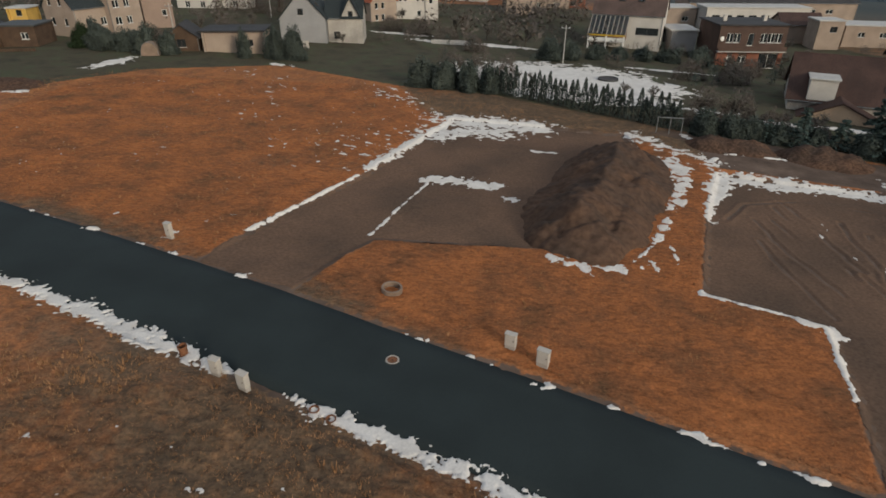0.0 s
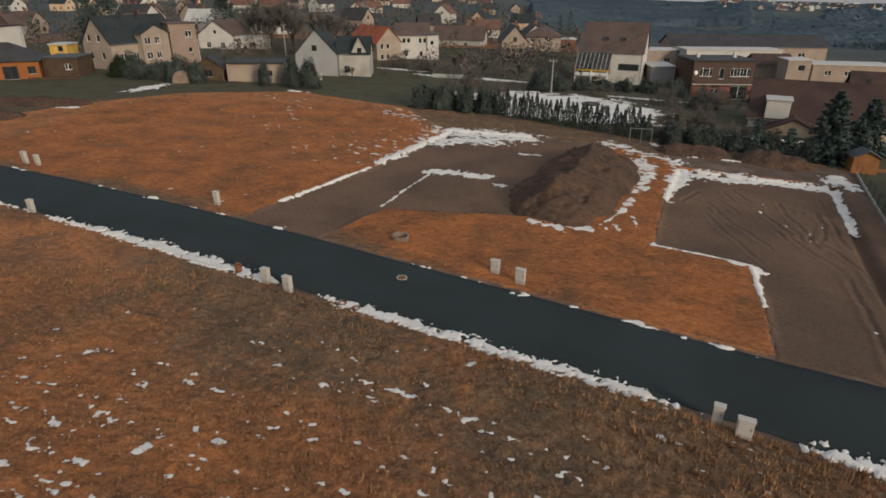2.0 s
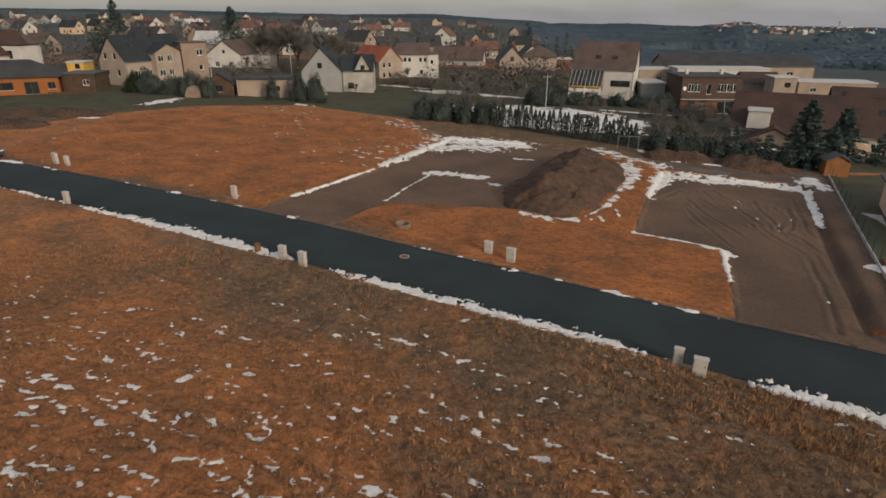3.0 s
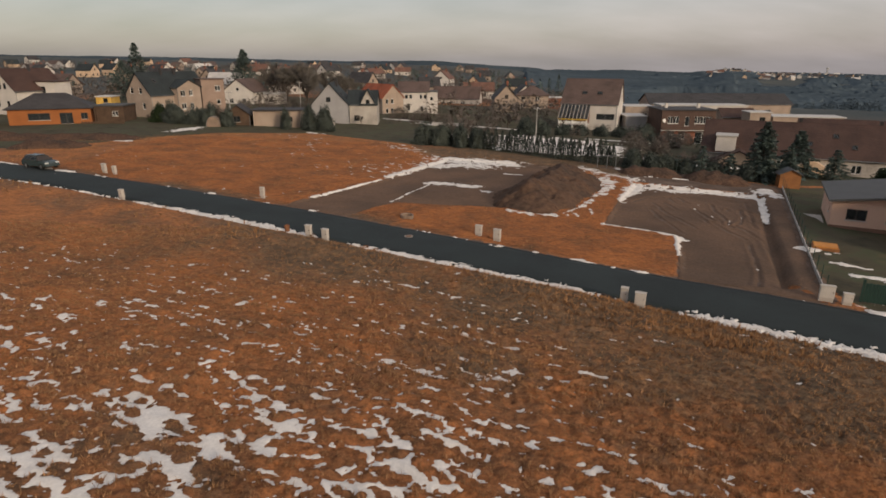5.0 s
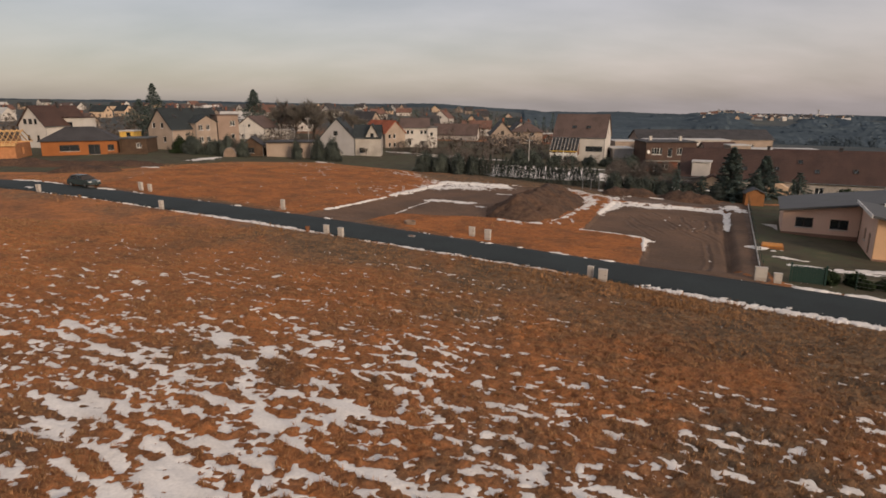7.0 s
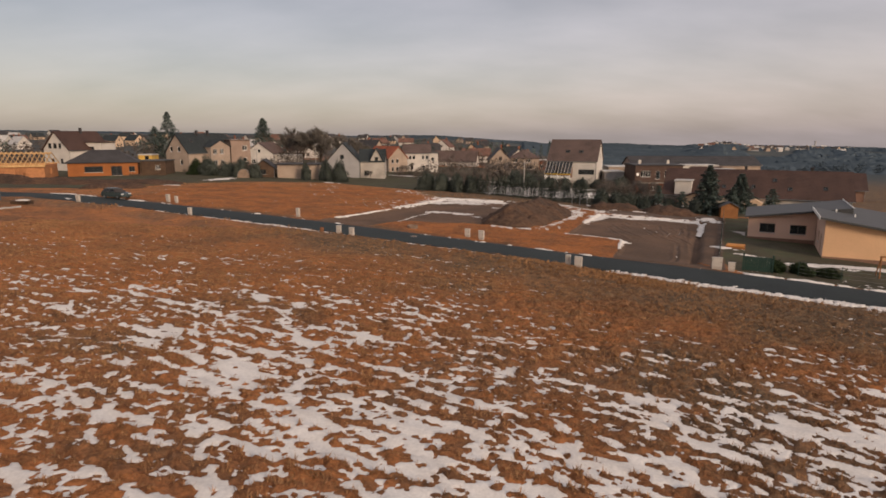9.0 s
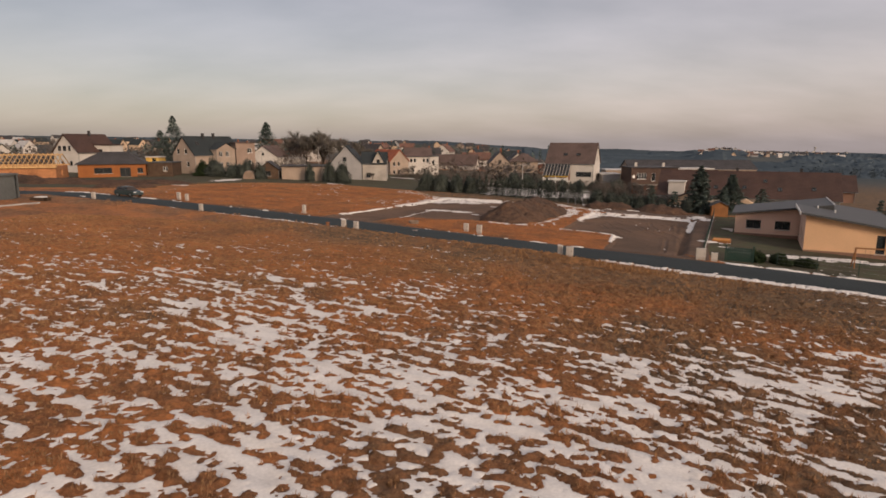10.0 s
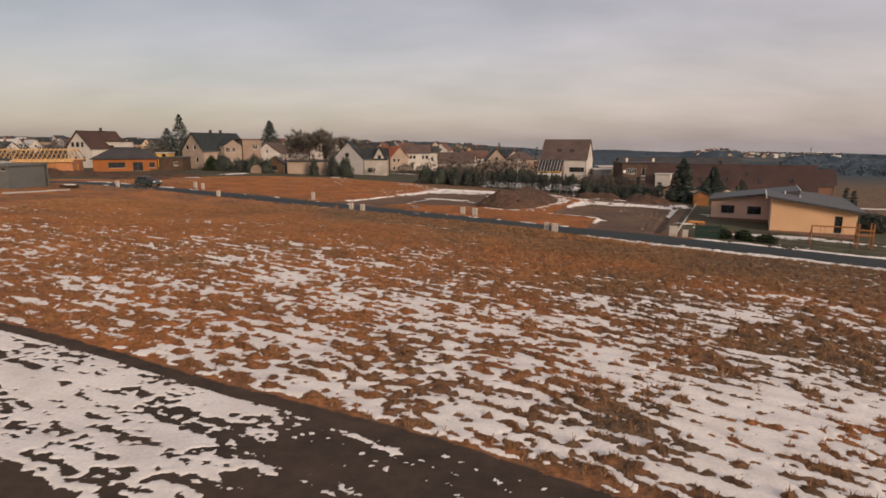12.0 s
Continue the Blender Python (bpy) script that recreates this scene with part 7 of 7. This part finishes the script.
def bare_tree_parts(h, spread, seed, twigs=1400):
    """Forking limbs, then fine twigs all along the thinner ones."""
    rng = random.Random(seed)
    bm = bmesh.new()
    thin = []
    last = 4 if h > 10 else 3

    def grow(p, d, length, r, depth):
        q = p + d * length
        add_tube(bm, p, q, r, r * 0.66, 5 if depth < 2 else 3)
        if depth >= last - 2:
            thin.append((p, q, d))
        if depth >= last:
            return
        for _ in range(3 if depth else 4):
            nd = (d + Vector((rng.uniform(-1, 1), rng.uniform(-1, 1), rng.uniform(-0.25, 0.5))) * spread).normalized()
            grow(p.lerp(q, rng.uniform(0.55, 1.0)), nd, length * rng.uniform(0.68, 0.9), r * 0.6, depth + 1)
    grow(Vector((0, 0, -0.3)), Vector((0, 0, 1)), h * 0.24, 0.018 * h, 0)
    g = np.random.default_rng(seed)
    V, F = [], []
    for k in range(twigs):
        p, q, d = thin[k % len(thin)]
        t = (Vector(g.normal(0, 1, 3)) * 0.6 + d + Vector((0, 0, 0.3))).normalized()
        a = p.lerp(q, float(g.uniform(0.2, 1.0)))
        b = a + t * h * float(g.uniform(0.05, 0.12))
        w = Vector(g.normal(0, 1, 3)).cross(t).normalized() * (0.006 + 0.0022 * h)
        k = len(V)
        V += [a - w, a + w, b]
        F.append((k, k + 1, k + 2))
    return bm, quick_mesh("crown", np.array([tuple(v) for v in V]), np.array(F), M["twig"])


def bare_tree(x, y, h, spread, seed, label, z=None, twigs=1400):
    t = thing("bare_tree", pose(x, y, ground_at(x, y) if z is None else z, 0, 0, seed * 53), label, "tree")
    bm, crown = bare_tree_parts(h, spread, seed, twigs)
    part("trunk", bm, M["bark"], t)
    ob = new("crown", crown); ob.parent = t
    return t


for i, (x, y, h, s, tw) in enumerate([
    (-38.5, 150, 16.5, 0.8, 9000), (-45.0, 154, 15.5, 0.8, 8000), (-33.0, 156, 15.0, 0.8, 8000), (-50.5, 160, 14.5, 0.8, 8000), (-28.5, 160, 13.5, 0.8, 7000), (-50.0, 168, 12.0, 0.7, 2600), (-42.0, 165, 12.0, 0.7, 2600),
    (-18.0, 112.0, 4.4, 0.6, 900), (10.6, 84.0, 3.8, 0.9, 900), (12.4, 83.2, 3.2, 0.9, 700), (24.0, 78.0, 3.6, 0.8, 900), (27.6, 76.6, 3.4, 0.8, 900), (30.5, 68.0, 5.0, 0.8, 1500), (32.8, 66.4, 5.4, 0.8, 1600), (35.4, 66.0, 4.2, 0.85, 1200),
    (38.2, 65.2, 4.2, 0.85, 1200), (40.8, 64.2, 3.8, 0.9, 1000), (43.6, 66.6, 3.6, 0.9, 1000), (-9.0, 141, 6.5, 0.7, 900), (3.0, 131, 6.0, 0.7, 900), (9.0, 124, 5.5, 0.75, 900), (16.0, 118, 6.0, 0.75, 900), (15.0, 140, 6.5, 0.75, 900), (22.0, 150, 6.5, 0.75, 900),
    (-36.0, 120, 6.0, 0.75, 1100), (-45.0, 116, 6.0, 0.75, 1100), (-48.0, 125, 6.5, 0.75, 1100), (47.5, 100, 5.0, 0.8, 900), (63, 112, 5.0, 0.8, 900), (66, 100, 5.0, 0.8, 900), (-74.0, 126, 6.0, 0.75, 900), (-86.0, 128, 6.5, 0.75, 900), (-40.2, 104, 4.6, 0.8, 900), (72, 128, 6, .8, 900)]):
    bare_tree(x, y, h, s, 400 + i, "large leafless broad tree behind the houses" if h > 10 else "small leafless garden tree with fine twigs", twigs=tw)


# ---- utility poles ----
def utility_pole(x, y, h, label):
    p = thing("utility_pole", pose(x, y, ground_at(x, y)), label, "pole")
    bm = bmesh.new(); add_tube(bm, (0, 0, -0.4), (0, 0, h), 0.11, 0.07, 8)
    part("pole", bm, M["concrete"], p)
    part("crossarm", box_bm(-0.7, -0.05, h - 0.5, 0.7, 0.05, h - 0.4), M["metal_grey"], p)
    for s in (-0.6, 0, 0.6):
        part("insulator", box_bm(s - 0.04, -0.04, h - 0.396, s + 0.04, 0.04, h - 0.25), M["joinery_white"], p)


utility_pole(20.1, 100.5, 6.2, "pale concrete utility pole by the garden")
utility_pole(-43.8, 101.5, 6.6, "grey utility pole beside a white gable")
utility_pole(-38.0, 140, 7.5, "grey utility pole among houses")
utility_pole(63.0, 30.0, 5.0, "grey utility pole beyond the bungalow")


# ---- further garden details ----
def pool_cover():
    x, y = 24.6, 88.4
    p = thing("garden_pool", pose(x, y, ground_at(x, y), 0, 0, 0), "round garden pool with dark cover in snow", "pool")
    bm = bmesh.new(); lathe(bm, [(1.5, -0.1), (1.5, 0.35), (1.4, 0.35), (1.4, -0.1)])
    part("rim", bm, M["sheet_grey"], p)
    bm = bmesh.new(); lathe(bm, [(1.39, 0.1), (1.39, 0.25), (0.05, 0.28), (0.05, 0.1)])
    part("cover", bm, M["joinery_dark"], p)


pool_cover()


def slat_fence(a, b, h, n, label, mat="joinery_white"):
    a, b = Vector(a), Vector(b)
    mid = (a + b) / 2
    f = thing("garden_fence", pose(mid.x, mid.y, ground_at(mid.x, mid.y), 0, 0, math.degrees(math.atan2(b.y - a.y, b.x - a.x))), label, "fence")
    L = (b - a).length
    for i in range(n):
        x = -L / 2 + i * L / n
        part("board", box_bm(x, -0.02, 0.05, x + L / n * 0.8, 0.02, h), M[mat], f)
    part("rail", box_bm(-L / 2, 0.021, h * 0.3, L / 2, 0.05, h * 0.3 + 0.08), M[mat], f)
    part("rail", box_bm(-L / 2, 0.021, h * 0.75, L / 2, 0.05, h * 0.75 + 0.08), M[mat], f)


slat_fence((-26.6, 105.4), (-22.6, 105.0), 1.4, 6, "pale board fence panel below the grey house", "cabinet")
slat_fence((-70, 92.6), (-62, 93.6), 0.5, 14, "low weathered board edging by the annex", "wood_dark")
slat_fence((-2, 118), (6, 116), 0.9, 16, "low pale garden fence beyond the lawn", "sheet_pale")


def greenhouse():
    x, y = -44.4, 92.8
    g = thing("greenhouse", pose(x, y, ground_at(x, y), 0, 0, 10), "small arched grey greenhouse with ribs", "greenhouse")
    w, l, h = 2.6, 4.0, 2.0
    arc = [(w / 2 * math.cos(a), h * math.sin(a) ** 0.8) for a in np.linspace(0, math.pi, 9)]
    for k in range(5):
        bm = bmesh.new()
        for p, q in zip(arc[:-1], arc[1:]):
            add_tube(bm, (p[0], k * l / 4, p[1]), (q[0], k * l / 4, q[1]), 0.03, 0.03, 5)
        part("rib", bm, M["metal_grey"], g)
    bm = bmesh.new()
    outer, inner = arc, [(p[0] * 0.97, p[1] * 0.97) for p in arc]
    add_prism(bm, outer + inner[::-1], 0.02, l - 0.02)
    for y in (0.0, l - 0.03):
        b2 = bmesh.new()
        add_prism(b2, [(p[0] * 0.96, p[1] * 0.96) for p in arc], y, y + 0.03)
        part("end_panel", b2, M["concrete_dirty"], g)
    part("film", bm, M["concrete_dirty"], g, "dull grey film cover")


greenhouse()


# ---- the village further out ----
def village_kit(w, l, eave, ridge, wall, roof):
    """Shared meshes of a plain far house: walls, roof, window."""
    bm = bmesh.new()
    add_prism(bm, [(-w / 2, -1.5), (w / 2, -1.5), (w / 2, eave), (0, ridge), (-w / 2, eave)], 0, l)
    a = bpy.data.meshes.new("wall"); bm.to_mesh(a); bm.free(); a.materials.append(M[wall])
    bm = bmesh.new()
    o = 0.4
    s = (ridge - eave) / (w / 2)
    add_prism(bm, [(-w / 2 - o, eave - s * o + 0.03), (0, ridge + 0.03), (w / 2 + o, eave - s * o + 0.03), (w / 2 + o, eave - s * o + 0.25), (0, ridge + 0.28), (-w / 2 - o, eave - s * o + 0.25)], -o, l + o)
    b = bpy.data.meshes.new("roof"); bm.to_mesh(b); bm.free(); b.materials.append(M[roof])
    return a, b, w, l, eave, ridge


def far_village():
    bm = bmesh.new()
    add_box(bm, -0.55, -0.05, -0.65, 0.55, 0.06, 0.65)
    pane = bpy.data.meshes.new("window"); bm.to_mesh(pane); bm.free(); pane.materials.append(M["joinery_dark"])
    bm = bmesh.new()
    add_box(bm, -0.3, -0.3, -1.0, 0.3, 0.3, 1.0)
    stack = bpy.data.meshes.new("chimney"); bm.to_mesh(stack); bm.free(); stack.materials.append(M["brick"])
    walls = ["plaster_white", "plaster_cream", "plaster_beige", "plaster_white", "plaster_white", "plaster_grey", "plaster_beige", "plaster_white"]
    roofs = ["roof_brown", "roof_dark", "sheet_pale", "roof_brown", "roof_slate", "roof_faded", "roof_dark", "roof_dark"]
    words = {"plaster_white": "white", "plaster_cream": "cream", "plaster_beige": "beige", "plaster_brown": "brown", "plaster_grey": "grey", "plaster_yellow": "yellow",
             "roof_brown": "brown", "roof_red": "red", "roof_dark": "dark", "roof_maroon": "maroon", "roof_slate": "slate", "roof_faded": "faded red", "sheet_pale": "pale snowy"}
    rng = random.Random(77)
    kits = []
    for k in range(14):
        w, l = rng.uniform(7, 9.5), rng.uniform(8, 14)
        eave = rng.uniform(3.0, 5.4)
        kits.append((village_kit(w, l, eave, eave + rng.uniform(2.6, 4.2), walls[k % 8], roofs[(k * 3 + 1) % 8]), walls[k % 8], roofs[(k * 3 + 1) % 8]))
    placed = []
    tries = 0
    while len(placed) < 110 and tries < 6000:
        tries += 1
        y = 165 + 620 * rng.random() ** 1.5
        x = rng.uniform(-0.92, 0.14) * (y + 50)
        if y < 200 and -75 < x < 20:
            continue
        if any(math.hypot(x - p[0], y - p[1]) < 19 for p in placed):
            continue
        placed.append((x, y))
    # a second village on the slope across the valley
    tries = 0
    while len(placed) < 215 and tries < 4000:
        tries += 1
        d = rng.uniform(1150, 2150)
        x = rng.uniform(0.43, 0.69) * d
        if any(math.hypot(x - p[0], d - 50 - p[1]) < 22 for p in placed):
            continue
        placed.append((x, d - 50))
    for x, y in placed:
        (a, b, w, l, eave, ridge), wall, roof = rng.choice(kits)
        turn = rng.choice((-25, 65, -25, 65, 0, 90)) + rng.uniform(-12, 12)
        z = float(land(x, y)) - 0.2
        t = thing("village_house", pose(x, y, z, 0, 0, turn), words[wall] + " village house with " + words[roof] + " gabled roof", "house", "houses of the village")
        for nm, me in (("wall", a), ("roof", b)):
            ob = new(nm, me); ob.parent = t
        if y < 520:
            for wx, wz in ((-w * 0.24, 1.7), (w * 0.24, 1.7), (0.0, eave + 0.5)):
                ob = new("window", pane); ob.parent = t; ob.location = (wx, 0, wz)
            for wy in (l * 0.3, l * 0.7):
                for s in (-1, 1):
                    ob = new("window", pane); ob.parent = t; ob.location = (s * w / 2, wy, 1.7); ob.rotation_euler = (0, 0, math.pi / 2)
            ob = new("chimney", stack); ob.parent = t; ob.location = (w * 0.12, l * 0.6, ridge + 0.2)


far_village()


def clumps(name, centres, sizes, mat, label, per=7, seed=1, tall=1.3, leaf=0.42):
    """Many small trees as loose clusters of triangles, one mesh."""
    rng = np.random.default_rng(seed)
    n = len(centres)
    d = rng.normal(0, 1, (n, per, 3))
    d /= np.linalg.norm(d, axis=2, keepdims=True)
    P = centres[:, None, :] + d * rng.uniform(0.35, 0.95, (n, per, 1)) * sizes[:, None, None] * [1, 1, tall] * 0.6
    P[:, :, 2] += sizes[:, None] * tall * 0.55
    V, F = leaf_cloud(P.reshape(-1, 3), 1.0, rng, 1.0)
    mid = np.repeat(P.reshape(-1, 3), 3, 0)
    V = mid + (V - mid) * np.repeat(np.repeat(sizes, per) * leaf, 3)[:, None]
    return tagged(new(name, quick_mesh(name, V, F, M[mat])), label, "trees", kind="stuff")


def scatter(seed, count, d0, d1, s0, s1, keep):
    rng = np.random.default_rng(seed)
    d = d0 + (d1 - d0) * rng.random(count)
    s = rng.uniform(s0, s1, count)
    x, y = s * d, d - 50
    ok = keep(x, y, s, d, rng.random(count))
    x, y = x[ok], y[ok]
    return np.column_stack([x, y, land(x, y)]), rng


# village trees and scrub between the houses
c, g = scatter(501, 3000, 165, 800, -1.0, 0.2, lambda x, y, s, d, r: (cloud_noise(x / 28, y / 28, 502, 2) > 0.45))
clumps("village_trees", c, g.uniform(1.6, 5.0, len(c)), "scrub", "leafless brown trees and scrub among the village houses", 66, 503, 1.2, 0.095)
c, g = scatter(511, 260, 200, 800, -1.0, 0.3, lambda x, y, s, d, r: r < 0.8)
clumps("village_evergreens", c, g.uniform(1.8, 4.2, len(c)), "needles", "dark evergreens among the village houses", 70, 513, 1.9, 0.15)
# scrub and fruit trees in the gardens behind the hedge
def garden_keep(x, y, s, d, r):
    clear = (np.hypot((x - 18) / 17, (y - 89) / 11) > 1) & (np.hypot((x + 12) / 11, (y - 97) / 11) > 1)
    return clear & (cloud_noise(x / 9, y / 9, 542, 2) > 0.47) & (y > 84 - 0.55 * np.maximum(x, 0)) & (y - 50 > -0.45 * (x - 110)) & (r < 0.8)


c, g = scatter(541, 900, 108, 215, -0.28, 0.62, garden_keep)
clumps("garden_scrub", c, g.uniform(0.9, 2.3, len(c)), "scrub", "leafless brown scrub and fruit bushes in the gardens", 190, 543, 1.1, 0.055)
c, g = scatter(551, 240, 104, 170, 0.0, 0.6, garden_keep)
clumps("garden_evergreens", c, g.uniform(0.8, 1.7, len(c)), "thuja", "dark evergreen bushes in the gardens", 200, 553, 1.5, 0.08)
# woods in the valley and on the ridges, in the haze-tinted wood colour
def canopy(name, label, s0, s1, d0, d1, ns, nd, mask, crown, tall):
    """A far wood as one uneven sheet of crowns."""
    s, d = np.linspace(s0, s1, ns), np.geomspace(d0, d1, nd)
    S, D = np.meshgrid(s, d)
    rng = np.random.default_rng(524)
    X = S * D + rng.uniform(-0.4, 0.4, S.shape) * D * (s[1] - s[0])
    Y = D - 50 + rng.uniform(-0.4, 0.4, S.shape) * D * (d[1] / d[0] - 1)
    over = mask(X, Y, S, D)
    on = over > 0
    on[0] = on[-1] = on[:, 0] = on[:, -1] = False
    rise = tall * (0.72 + 0.42 * cloud_noise(X / (crown * 1.4), Y / (crown * 1.4), 525, 2) + 0.5 * (cloud_noise(X / 60, Y / 60, 526, 2) - 0.5))
    Z = land(X, Y) + np.where(on, rise * smooth_step(0, 0.09, over) * smooth_step(d0, d0 * 1.25, D) - 0.3, -0.5)
    idx = np.arange(X.size).reshape(X.shape)
    F = np.stack([idx[:-1, :-1], idx[:-1, 1:], idx[1:, 1:], idx[1:, :-1]], -1)
    F = F[on[:-1, :-1] | on[:-1, 1:] | on[1:, 1:] | on[1:, :-1]]
    used, inv = np.unique(F, return_inverse=True)
    me = quick_mesh(name, np.stack([X, Y, Z], -1).reshape(-1, 3)[used], inv.reshape(-1, 4), M["hazy_wood"], True)
    return tagged(new(name, me), label, "trees", kind="stuff")


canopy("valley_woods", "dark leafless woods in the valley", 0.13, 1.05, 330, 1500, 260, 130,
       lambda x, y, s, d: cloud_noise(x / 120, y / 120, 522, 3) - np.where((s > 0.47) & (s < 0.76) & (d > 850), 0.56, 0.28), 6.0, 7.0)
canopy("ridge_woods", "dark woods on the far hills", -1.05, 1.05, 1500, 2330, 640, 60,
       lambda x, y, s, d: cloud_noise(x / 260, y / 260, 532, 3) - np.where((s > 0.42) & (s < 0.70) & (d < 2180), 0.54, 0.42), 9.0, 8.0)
c, g = scatter(521, 800, 250, 620, 0.36, 1.0, lambda x, y, s, d, r: (cloud_noise(x / 40, y / 40, 522, 2) > 0.40) & (x > 95))
clumps("slope_woods", c, g.uniform(2.2, 4.2, len(c)), "hazy_wood", "dark leafless trees on the slope to the valley", 90, 523, 1.2, 0.09)


def radio_mast():
    x, y = 0.62 * 1950, 1900
    m = thing("radio_mast", pose(x, y, float(land(x, y))), "slim grey radio mast on the far hill", "mast")
    bm = bmesh.new(); add_tube(bm, (0, 0, -2), (0, 0, 20), 2.2, 1.6, 8)
    part("shaft", bm, M["concrete"], m)
    bm = bmesh.new(); add_tube(bm, (0, 0, 20), (0, 0, 24), 3.6, 3.6, 10)
    part("head", bm, M["concrete"], m)


radio_mast()
